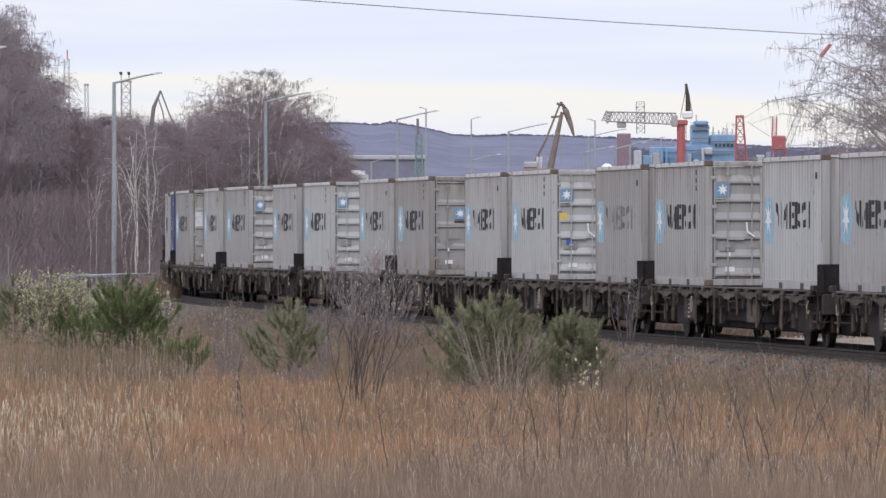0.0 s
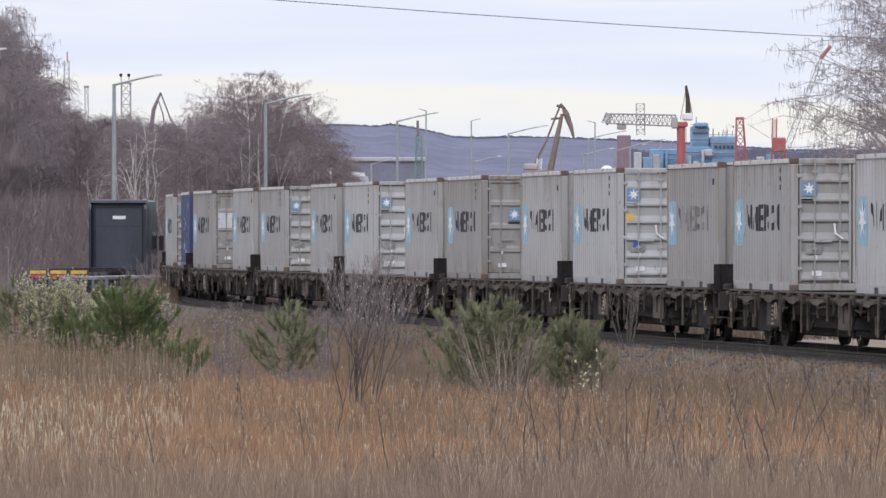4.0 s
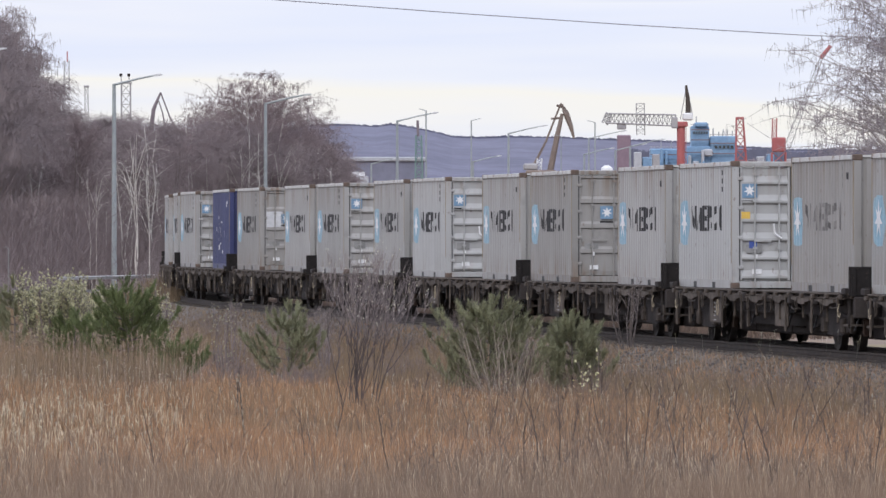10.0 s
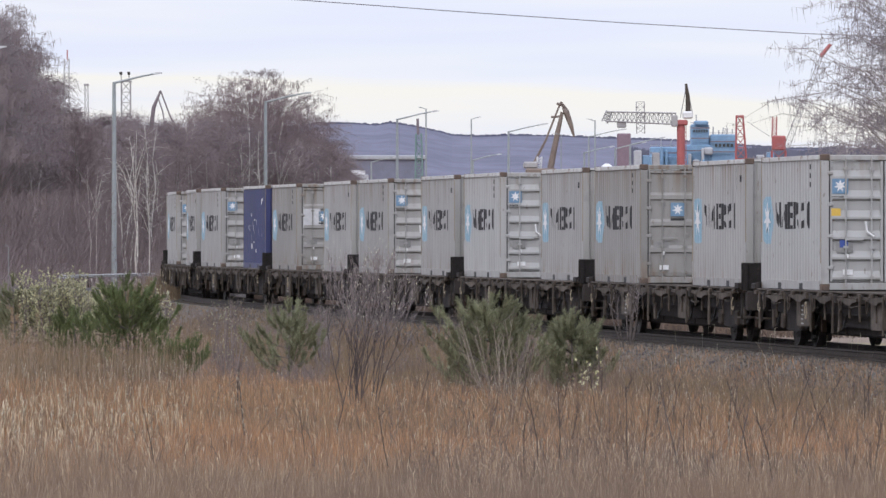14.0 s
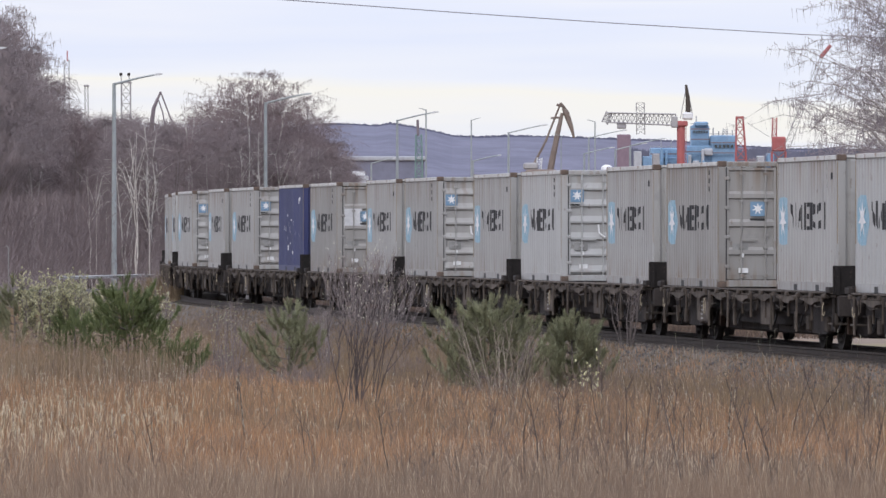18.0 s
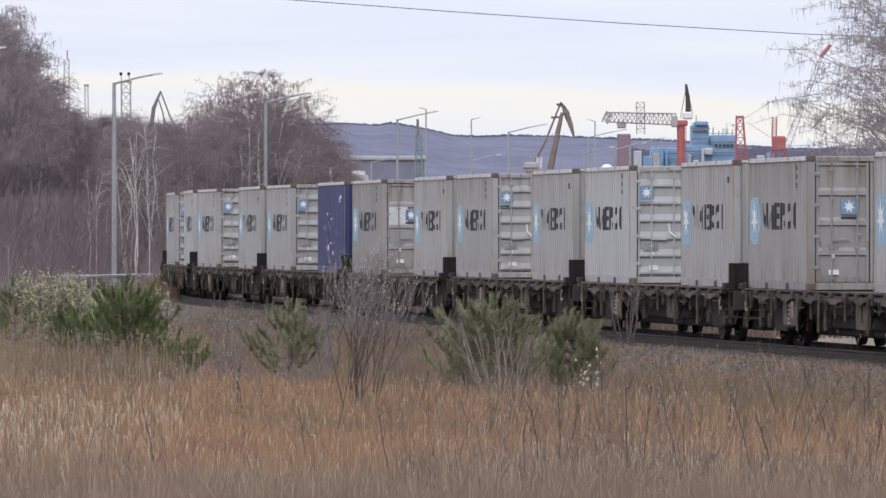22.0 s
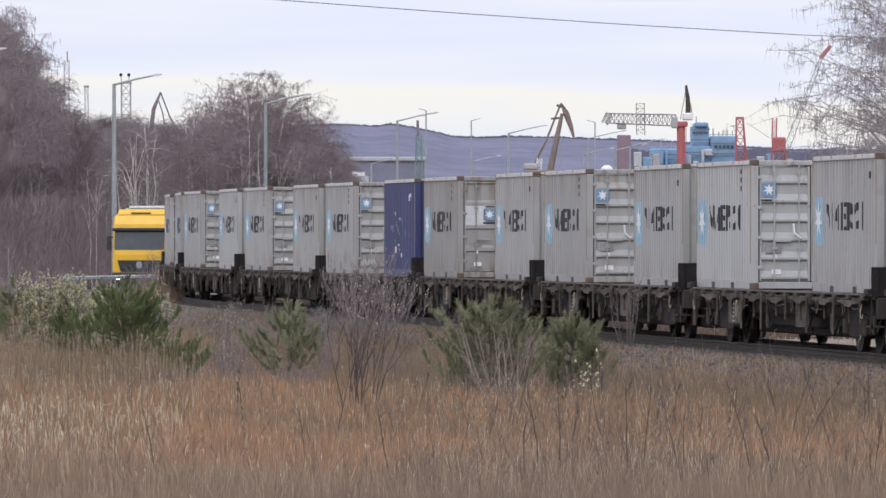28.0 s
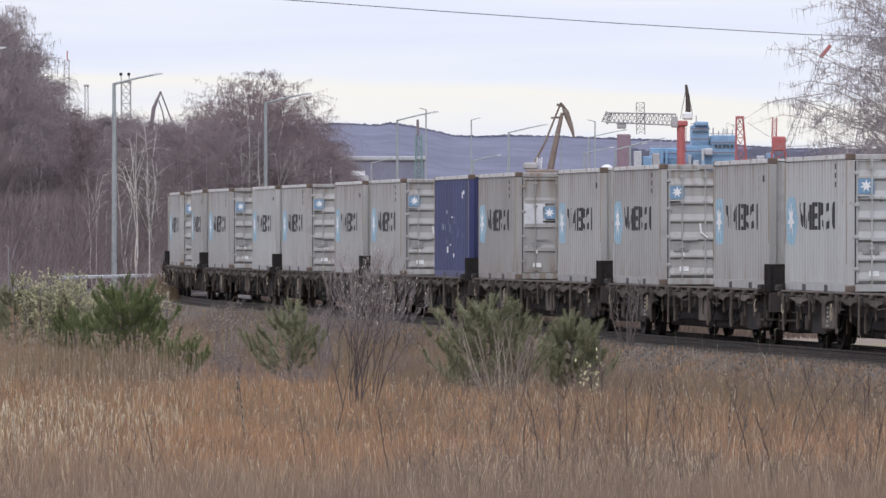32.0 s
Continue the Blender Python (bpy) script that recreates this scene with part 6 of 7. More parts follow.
shrub(95, 600, 494, 178, 0.95, 31, 60, 30, TWIG_GREY, TWIG_GREY, 4, CATKIN, 0.036, "willow shrub covered with yellowish catkins", "willow_shrub")
shrub(158, 600, 508, 177, 0.6, 32, 24, 22, TWIG_GREY, TWIG_GREY, 4, CATKIN, 0.034, "willow shrub covered with yellowish catkins", "willow_shrub")
shrub(285, 620, 505, 184, 0.5, 33, 14, 22, TWIG_GREY, TWIG_GREY, 1, CATKIN, 0.032, "sparse willow shrub with few catkins", "willow_shrub")
shrub(408, 670, 535, 152, 0.5, 34, 13, 18, TWIG_GREY, TWIG_GREY, 1, CATKIN, 0.020, "sparse willow shrub with few catkins", "willow_shrub")


def forked_shrub(px, top_y, dep, seed, mains):
    """A leafless shrub whose stems fork again and again into fine twigs."""
    rng = random.Random(seed)
    p = spot(px, 416, dep)
    z = gz_at(p.x, dep)
    h = spot(px, top_y, dep).z - z
    wood, tw, bd = Build(), Spikes(), Spikes()

    def fork(a, d, ln, r, level):
        q = a + d * ln * rng.uniform(0.75, 1.2)
        mid = a.lerp(q, 0.5) + Vector((rng.gauss(0, 0.04), rng.gauss(0, 0.04), 0)) * ln
        if level < 3:
            wood.tube([a, mid, q], [r, r * 0.85, r * 0.65], 4)
        else:
            tw.add(a, q, max(r, 0.0036))
            if rng.random() < 0.10:
                bd.add(q, q + Vector((rng.gauss(0, 0.01), 0, 0.03)), 0.008)
        if level == 5:
            return
        for k in range(3 if level in (1, 3, 4) else 2):
            nd = (d + Vector((rng.gauss(0, 0.27), rng.gauss(0, 0.27), rng.uniform(0.1, 0.45)))).normalized()
            fork(mid.lerp(q, rng.uniform(0.3, 1)) if k else q, nd, ln * rng.uniform(0.65, 0.85), r * 0.62, level + 1)

    for k in range(mains):
        az = 6.283 * (k + rng.random() * 0.7) / mains
        out = rng.uniform(0.04, 0.30)
        base = Vector((math.cos(az) * 0.22 * rng.random(), math.sin(az) * 0.22, -0.1))
        fork(base, Vector((math.cos(az) * out, math.sin(az) * out, 1)).normalized(), h * rng.uniform(0.30, 0.42), 0.0125, 0)
    g = thing("bare_shrub", "leafless shrub with many thin stems and pale buds", "shrub", "", at=pose(p.x, dep, z))
    part("stem_clump", wood, STEM_DARK, g)
    part("twig_mass", tw.mesh("twigs"), TWIG_GREY, g)
    tagged(part("bud_cover", bd.mesh("buds"), CATKIN_WHITE, g, "small pale buds"), kind="stuff")


forked_shrub(634, 495, 124, 35, 13)
shrub(585, 700, 545, 152, 0.55, 36, 14, 24, TWIG_GREY, TWIG_GREY, 1, CATKIN_WHITE, 0.009, "leafless shrub with pale buds", "bare_shrub")
shrub(885, 715, 560, 131, 0.95, 37, 18, 22, BRUSH, BUD_PALE, 0, None, 0, "leafless grey shrub before a pine", "bare_shrub")
shrub(1035, 700, 632, 131, 0.3, 38, 6, 8, TWIG_GREY, TWIG_GREY, 1, BUD_YELLOW, 0.04, "small willow shoot with white buds", "willow_shrub")
shrub(1110, 620, 480, 155, 0.45, 39, 8, 16, TWIG_GREY, BARK_DARK, 0, None, 0, "thin leafless shrub beside the ballast", "bare_shrub")


# ---- grass ----
def grass(name, n, seed, y0, y1, x0f, x1f, hmin, hmax, width, material, label, keep=None, even=False):
    rng = np.random.default_rng(seed)
    inv = rng.uniform(1 / y1 ** 0.5, 1 / y0 ** 0.5, n)
    y = 1 / inv ** 2
    x = rng.uniform(x0f, x1f, n) * y
    d = off_line(x, y)
    ok = (d < -1.75) | ((y > 255) & (x < -9.5))
    if keep is not None:
        ok &= keep(x, y, rng)
    x, y = x[ok], y[ok]
    n = len(x)
    z = surface_z(x, y) - 0.04
    clump = 0.75 + 0.5 * (np.sin(x * 2.1 + np.sin(y * 0.9) * 2) * np.sin(y * 0.55 + x * 0.7) * 0.5 + 0.5)
    h = rng.uniform(hmin, hmax, n) * clump
    if not even:
        h *= np.clip((-d[ok] - 0.9) / 4, 0.35, 1) * np.interp(y, [84, 112, 150, 230], [1, 0.85, 0.7, 0.6])
    az = rng.uniform(0, 2 * np.pi, n)
    lean = rng.gamma(1.5, 0.26, n)
    lx, ly = np.cos(az) * lean * h, np.sin(az) * lean * h
    wd = width * rng.uniform(0.6, 1.4, n) * (y / 130)
    wx, wy = np.cos(az + 1.57) * 0.3 + 0.8, np.sin(az + 1.57) * 0.3
    v = np.empty((n, 3, 3))
    v[:, 0] = np.stack([x - wx * wd, y - wy * wd, z], 1)
    v[:, 1] = np.stack([x + wx * wd, y + wy * wd, z], 1)
    v[:, 2] = np.stack([x + lx, y + ly, z + h], 1)
    f = np.arange(n * 3).reshape(-1, 3)
    tagged(part(name, tri_mesh(name, v.reshape(-1, 3), f), material), label, "grass", kind="stuff")


grass("dry_grass", 250000, 1, 84, 200, -0.066, 0.066, 0.22, 0.62, 0.0072, GRASS_RUST, "rust-coloured dry meadow grass", lambda x, y, r: r.random(len(x)) < np.clip((y - 90 - 6 * np.sin(x * 0.8)) / 14, 0.04, 1))
grass("dead_stems", 125000, 2, 74, 118, -0.066, 0.066, 0.2, 0.52, 0.0065, GRASS_GREY, "grey-brown dead stems of a dry meadow", None)
grass("dry_grass", 110000, 3, 105, 230, -0.066, 0.066, 0.25, 0.65, 0.008, GRASS_TAN, "tan dry grass near the railway", None)
grass("straw_grass", 1300, 4, 94, 112, -0.066, -0.02, 0.3, 0.8, 0.008, FLECK, "pale straw-coloured grass blades", lambda x, y, r: (r.random(len(x)) < np.clip((-x / y - 0.025) / 0.035, 0, 1)) & (np.sin(x * 5.1 + y) + np.sin(y * 2.3 + x * 2) > 0.4))
grass("straw_grass", 26000, 5, 78, 165, -0.066, 0.066, 0.2, 0.6, 0.0045, GRASS_PALE, "scattered pale grass blades", None)
grass("reeds", 4200, 6, 140, 166, -0.064, -0.036, 0.7, 1.15, 0.006, GRASS_TAN, "taller dry reeds round the young pines", None, True)


def build_seed_heads():
    """Pale curled seed heads that catch the light."""
    rng = random.Random(95)
    sp = Spikes()
    for k in range(650):
        left = k % 2 == 0
        dep = rng.uniform(92, 150)
        px = rng.uniform(0, 330) if left else rng.uniform(0, 1568)
        p = spot(px, 416, dep)
        z = gz_at(p.x, dep) + rng.uniform(0.3, 0.75) * (0.85 if dep > 115 else 1)
        a = Vector((p.x, dep, z))
        m = a + Vector((rng.gauss(0, 0.012), 0, rng.uniform(0.015, 0.04)))
        sp.add(a, m, 0.005), sp.add(m, m + Vector((rng.gauss(0, 0.03), 0, rng.uniform(-0.03, 0.03))), 0.006)
        sp.add(a, a + Vector((rng.gauss(0, 0.03), 0, -rng.uniform(0.2, 0.4))), 0.003)
    tagged(part("seed_heads", sp.mesh("seed_heads"), CATKIN_WHITE), "pale dry seed heads scattered in the meadow", "grass", kind="stuff")


build_seed_heads()


def build_flecks():
    """Bleached curled blades that shine among the straw."""
    rng = random.Random(96)
    sp = Spikes()
    for k in range(480):
        dep = rng.uniform(93, 112) if k < 330 else rng.uniform(84, 130)
        px = 340 * rng.random() ** 1.4 - 5 if k < 330 else rng.uniform(0, 1568)
        p = spot(px, 416, dep)
        a = Vector((p.x, dep, gz_at(p.x, dep) + rng.uniform(0.3, 0.68)))
        m = a + Vector((rng.gauss(0, 0.02), 0, rng.uniform(0.03, 0.10)))
        sp.add(a, m, 0.0055), sp.add(m, m + Vector((rng.gauss(0, 0.025), 0, rng.uniform(-0.03, 0.05))), 0.0055)
        sp.add(a, a - Vector((rng.gauss(0, 0.03), 0, 0.3)), 0.004)
    for k in range(1300):
        dep = rng.uniform(80, 138)
        p = spot(rng.uniform(-10, 1578), 416, dep)
        if float(off_line(np.array([p.x]), np.array([dep]))[0]) > -4:
            continue
        a = Vector((p.x, dep, gz_at(p.x, dep) + rng.uniform(0.15, 0.6)))
        sp.add(a, a + Vector((rng.gauss(0, 0.02), 0, rng.uniform(0.02, 0.06))), rng.uniform(0.003, 0.006))
        sp.add(a, a - Vector((rng.gauss(0, 0.03), 0, 0.25)), 0.0025)
    tagged(part("bleached_blades", sp.mesh("bleached_blades"), FLECK), "bright bleached curled blades in the dry grass", "grass", kind="stuff")


build_flecks()
grass("green_tufts", 5000, 12, 112, 128, 0.024, 0.062, 0.15, 0.4, 0.007, GRASS_GREEN, "olive-green fresh tufts among dry grass", lambda x, y, r: np.sin(x * 1.7 + 1) + np.sin(y * 0.9) > 0.4)
grass("slope_grass", 110000, 7, 142, 262, -0.05, 0.024, 0.45, 0.95, 0.008, GRASS_TAN, "tan dry grass on the railway's slope", lambda x, y, r: off_line(x, y) > -9)

grass("ballast_straw", 7000, 19, 112, 168, 0.012, 0.066, 0.15, 0.5, 0.0042, GRASS_PALE, "pale straw growing through the ballast", lambda x, y, r: (off_line(x, y) > -5.5) & (r.random(len(x)) < np.clip((-off_line(x, y) - 1.6) / 2.5, 0, 0.9)), True)
grass("slope_grass", 60000, 9, 118, 165, 0.018, 0.064, 0.35, 0.9, 0.006, GRASS_TAN, "sparse tan grass at the ballast's foot", lambda x, y, r: (off_line(x, y) > -6) & (r.random(len(x)) < np.clip((-off_line(x, y) - 1.5) / 3, 0, 1)))
grass("verge_grass", 14000, 28, 190, 262, -0.068, -0.045, 0.35, 0.85, 0.0075, GRASS_TAN, "tan dry grass between the railway and the pines", None, True)
grass("verge_grass", 16000, 8, 262, 293, -0.068, -0.036, 0.5, 1.05, 0.006, GRASS_TAN, "tan dry grass along the road's verge", None, True)


def build_far_verge():
    """Dull dry growth on the railway's far side, added to darken gaps between the wheels."""
    rng = np.random.default_rng(17)
    n = 26000
    s, o = rng.uniform(-16, 75, n), 1.22 + 1.9 + 7 * rng.random(n) ** 1.5
    th = np.interp(s, LINE_S, LINE_TH)
    x, y = np.interp(s, LINE_S, LINE_X) + o * np.cos(th), np.interp(s, LINE_S, LINE_Y) - o * np.sin(th)
    z, h = surface_z(x, y) - 0.03, rng.uniform(0.15, 0.42, n)
    lean, wd = rng.normal(0, 0.12, n), rng.uniform(0.008, 0.02, n)
    v = np.stack([np.stack([x - wd, y, z], 1), np.stack([x + wd, y, z], 1), np.stack([x + lean, y + lean, z + h], 1)], 1)
    tagged(part("verge_growth", tri_mesh("verge_growth", v.reshape(-1, 3), np.arange(n * 3).reshape(-1, 3)), TWIG_DULL), "dull brown dead growth beyond the rails", "grass", kind="stuff")


build_far_verge()


def build_brush():
    """Low leafless brush between the meadow and the rails."""
    rng = random.Random(90)
    tw = Spikes()
    for _ in range(420):
        px, dep = rng.uniform(250, 1080), rng.uniform(140, 240)
        p = spot(px, 416, dep)
        d = float(off_line(np.array([p.x]), np.array([dep]))[0])
        if not -14 < d < -2.1:
            continue
        z = gz_at(p.x, dep)
        h = rng.uniform(0.3, 0.95)
        for _ in range(28):
            a = Vector((p.x + rng.gauss(0, 0.18), dep + rng.gauss(0, 0.25), z))
            q = a + Vector((rng.gauss(0, 0.25), rng.gauss(0, 0.2), rng.uniform(0.5, 1))) * h
            tw.add(a, q, rng.uniform(0.004, 0.008))
            for _ in range(2):
                s = a.lerp(q, rng.uniform(0.3, 0.9))
                tw.add(s, s + Vector((rng.gauss(0, 0.2), rng.gauss(0, 0.2), rng.uniform(0.1, 0.5))) * h * 0.6, 0.004)
    tagged(part("dry_brush", tw.mesh("dry_brush"), BRUSH), "low grey-brown leafless brush beside the railway", "brush", kind="stuff")


build_brush()


def build_meadow_twigs():
    """Thin leaning leafless shoots all over the meadow, thicker towards the railway's near end."""
    rng = random.Random(91)
    tw = Spikes()
    for k in range(1500):
        dep = rng.uniform(80, 140)
        px = rng.uniform(700, 1600) if k % 3 else rng.uniform(-30, 1600)
        p = spot(px, 416, dep)
        if float(off_line(np.array([p.x]), np.array([dep]))[0]) > -3:
            continue
        a = Vector((p.x, dep, gz_at(p.x, dep) - 0.03))
        h = rng.uniform(0.5, 1.2) * (1 if dep > 95 else 0.85)
        q = a + Vector((rng.gauss(0, 0.22), rng.gauss(0, 0.15), 1)) * h
        m = a.lerp(q, 0.55) + Vector((rng.gauss(0, 0.03), 0, 0))
        r = rng.uniform(0.004, 0.008)
        tw.add(a, m.lerp(q, 0.5), r), tw.add(m, q, r * 0.7)
        for _ in range(rng.randint(1, 5)):
            s = a.lerp(q, rng.uniform(0.3, 0.95))
            tw.add(s, s + Vector((rng.gauss(0, 0.35), rng.gauss(0, 0.2), rng.uniform(0.2, 0.8))) * h * 0.35, r * 0.6)
    pale = Spikes()
    for k in range(1500):
        dep = rng.uniform(84, 142)
        px = rng.uniform(760, 1600) if k % 4 else rng.uniform(-30, 1600)
        p = spot(px, 416, dep)
        if float(off_line(np.array([p.x]), np.array([dep]))[0]) > -3:
            continue
        a = Vector((p.x, dep, gz_at(p.x, dep) + rng.uniform(0, 0.25)))
        h = rng.uniform(0.3, 0.75)
        pale.add(a, a + Vector((rng.gauss(0, 0.42), rng.gauss(0, 0.2), rng.uniform(0.5, 1))) * h, rng.uniform(0.002, 0.004))
    tagged(part("bent_stems", pale.mesh("bent_stems"), GRASS_PALE), "pale bent dry stems lying across the grass", "grass", kind="stuff")
    tagged(part("meadow_twigs", tw.mesh("meadow_twigs"), TWIG_DULL), "thin leaning grey leafless shoots in the dry meadow", "brush", kind="stuff")


build_meadow_twigs()


def build_slope_twigs():
    """Sparse pale twigs that stand before the ballast at the railway's near end."""
    rng = random.Random(93)
    tw = Spikes()
    for _ in range(260):
        px, dep = rng.uniform(1040, 1590), rng.uniform(118, 142)
        p = spot(px, 416, dep)
        d = float(off_line(np.array([p.x]), np.array([dep]))[0])
        if not -7 < d < -2.6:
            continue
        a = Vector((p.x, dep, gz_at(p.x, dep)))
        h = rng.uniform(0.3, 0.9)
        q = a + Vector((rng.gauss(0, 0.35), rng.gauss(0, 0.2), 1)) * h
        tw.add(a, q, 0.006)
        for _ in range(rng.randint(2, 6)):
            s = a.lerp(q, rng.uniform(0.3, 0.95))
            tw.add(s, s + Vector((rng.gauss(0, 0.5), rng.gauss(0, 0.2), rng.uniform(0.1, 0.7))) * h * 0.4, 0.004)
    tagged(part("slope_twigs", tw.mesh("slope_twigs"), BRUSH), "sparse pale leafless twigs before the ballast", "brush", kind="stuff")


build_slope_twigs()


def build_roadside_twigs():
    """Thin brown saplings and dead stems between the railway and the road."""
    rng = random.Random(97)
    tw = Spikes()
    for _ in range(330):
        px, dep = rng.uniform(-20, 300), rng.uniform(262, 292)
        p = spot(px, 416, dep)
        z, h = gz_at(p.x, dep), rng.uniform(0.7, 1.9)
        a = Vector((p.x, dep, z))
        q = a + Vector((rng.gauss(0, 0.10), rng.gauss(0, 0.10), 1)) * h
        tw.add(a, q, 0.013)
        for _ in range(9):
            s = a.lerp(q, rng.uniform(0.25, 0.95))
            tw.add(s, s + Vector((rng.gauss(0, 0.35), rng.gauss(0, 0.3), rng.uniform(0.2, 0.9))) * h * 0.3, 0.008)
    tagged(part("roadside_twigs", tw.mesh("roadside_twigs"), TWIG), "thin brown leafless saplings along the road", "brush", kind="stuff")
    p = spot(15, 416, 296)
    g = thing("marker_post", "thin pale marker post with a bent top beside the road", "post", at=pose(p.x, 296, -0.3))
    part("pole", Build().tube([(0, 0, -0.2), (0, 0, 1.95), (-0.08, 0, 2.05), (-0.16, 0, 1.98)], 0.021, 6), PLATE_GREY, g)


build_roadside_twigs()


def build_plumes():
    """Feathery drooping plumes on the reeds round the young pines."""
    rng = random.Random(92)
    sp = Spikes()
    for _ in range(420):
        px, dep = rng.uniform(-10, 360), rng.uniform(138, 166)
        p = spot(px, 416, dep)
        z = gz_at(p.x, dep)
        h = rng.uniform(0.75, 1.25)
        a = Vector((p.x, dep, z))
        tip = a + Vector((rng.gauss(0, 0.06), rng.gauss(0, 0.06), 1)) * h
        sp.add(a, tip, 0.005)
        side = rng.choice((-1, 1))
        for k in range(rng.randint(3, 7)):
            s = a.lerp(tip, 1 - 0.03 * k)
            sp.add(s, s + Vector((side * rng.uniform(0.01, 0.06), rng.gauss(0, 0.02), rng.uniform(-0.05, 0.07))), rng.uniform(0.006, 0.012))
    tagged(part("reed_plumes", sp.mesh("reed_plumes"), PLUME), "dry reeds with pale feathery plumes", "reeds", kind="stuff")


build_plumes()


def weed_stalk(px, base, top, dep, seed):
    rng = random.Random(seed)
    p = spot(px, base, dep)
    z = gz_at(p.x, dep)
    h = spot(px, top, dep).z - z
    b = Build()
    g = thing("weed_stalk", "tall dark dead weed stalk in dry grass", "plant", "weed stalks in the meadow", at=pose(p.x, dep, z))
    lean = rng.gauss(0, 0.24) * (0.3 if seed in (300, 301, 303, 305) else 1)
    tip = Vector((lean * h, rng.uniform(-0.1, 0.1), h))
    mid = tip * 0.5 + Vector((rng.uniform(-0.05, 0.05), 0, 0))
    thick = 1.5 if seed in (300, 301, 303, 305) else 1.0
    b.tube([(0, 0, -0.1), mid, tip], [0.009 * thick, 0.0075 * thick, 0.004 * thick], 5)
    for _ in range(rng.randint(2, 7)):
        s = mid.lerp(tip, rng.uniform(0, 0.9))
        part("twig", Build().tube([s, s + Vector((rng.uniform(-0.14, 0.14), rng.uniform(-0.1, 0.1), rng.uniform(0.08, 0.3)))], [0.005, 0.002], 4), STALK, g)
    if seed in (300, 301, 303, 305):
        for k in range(18):
            s = mid * 2 * rng.uniform(0.3, 0.5) if k % 2 else mid.lerp(tip, rng.random())
            part("bud", Build().tube([s, s + Vector((rng.uniform(-0.012, 0.012), -0.008, 0.02)), s + Vector((rng.uniform(-0.02, 0.02), -0.008, 0.045))], [0.005, 0.009, 0.003], 5), BUD_PALE, g)
    part("stem", b, STALK, g)


rng_w = random.Random(70)
for k in range(36):
    px = (425, 438, 735, 1150, 1185, 1290, 1340, 545, 580, 985, 1075, 1235, 700, 830, 1205, 280)[k] if k < 16 else rng_w.uniform(820, 1560)
    dep = rng_w.uniform(84, 122)
    top = rng_w.uniform(640, 740) if k < 16 else 416.4 + (EYE_Z + 0.98 - rng_w.uniform(0.7, 1.35)) * LENS / dep
    weed_stalk(px, 800, top, dep, 300 + k)


def leaning_stem(x0, y0, x1, y1, dep, r):
    """A long bare stem that leans across the foreground, with a few side twigs."""
    rng = random.Random(int(x0))
    a, q = spot(x0, y0, dep), spot(x1, y1, dep + 1.5)
    z = gz_at(a.x, dep)
    down = (a - q).normalized()
    foot_at = a + down * ((a.z - z + 0.05) / max(0.2, -down.z))
    g = thing("leaning_stem", "long dark leafless stem leaning over dry grass", "plant", "leaning stems in the meadow", at=pose(*foot_at))
    tip, mid = q - foot_at, (q - foot_at) * 0.5 + Vector((rng.uniform(-0.05, 0.05), 0, 0.04))
    part("stem", Build().tube([(0, 0, 0), mid, tip], [r, r * 0.8, r * 0.35], 5), STALK, g)
    for k in range(5):
        s = mid.lerp(tip, k / 5) if k > 1 else mid * (0.5 + 0.3 * k)
        part("twig", Build().tube([s, s + Vector((rng.uniform(-0.12, 0.12), 0.02, rng.uniform(0.1, 0.25)))], [r * 0.5, r * 0.2], 4), STALK, g)


for stem in ((1215, 890, 1168, 690, 86, 0.011), (1128, 890, 1152, 826, 84, 0.009), (1276, 890, 1262, 800, 84, 0.009), (1300, 880, 1330, 700, 90, 0.008), (1400, 890, 1440, 740, 86, 0.008),
             (895, 890, 880, 760, 88, 0.008), (742, 860, 770, 800, 86, 0.007), (1480, 890, 1500, 790, 85, 0.008), (560, 890, 545, 760, 87, 0.007), (965, 890, 1010, 800, 85, 0.008)):
    leaning_stem(*stem)


# ---- vehicles on the road ----
def tyre_wheel(parent, x, y, r=0.5, w=0.3):
    wh = part("wheel", Build().tube([(x - w / 2, y, r), (x - w / 2 + 0.04, y, r), (x + w / 2 - 0.04, y, r), (x + w / 2, y, r)], [r * 0.9, r, r, r * 0.9], 18), RUBBER, parent)
    s = 1 if x > 0 else -1
    part("rim", Build().tube([(x + s * w / 2, y, r), (x + s * (w / 2 + 0.012), y, r)], r * 0.55, 14), GALV, wh)


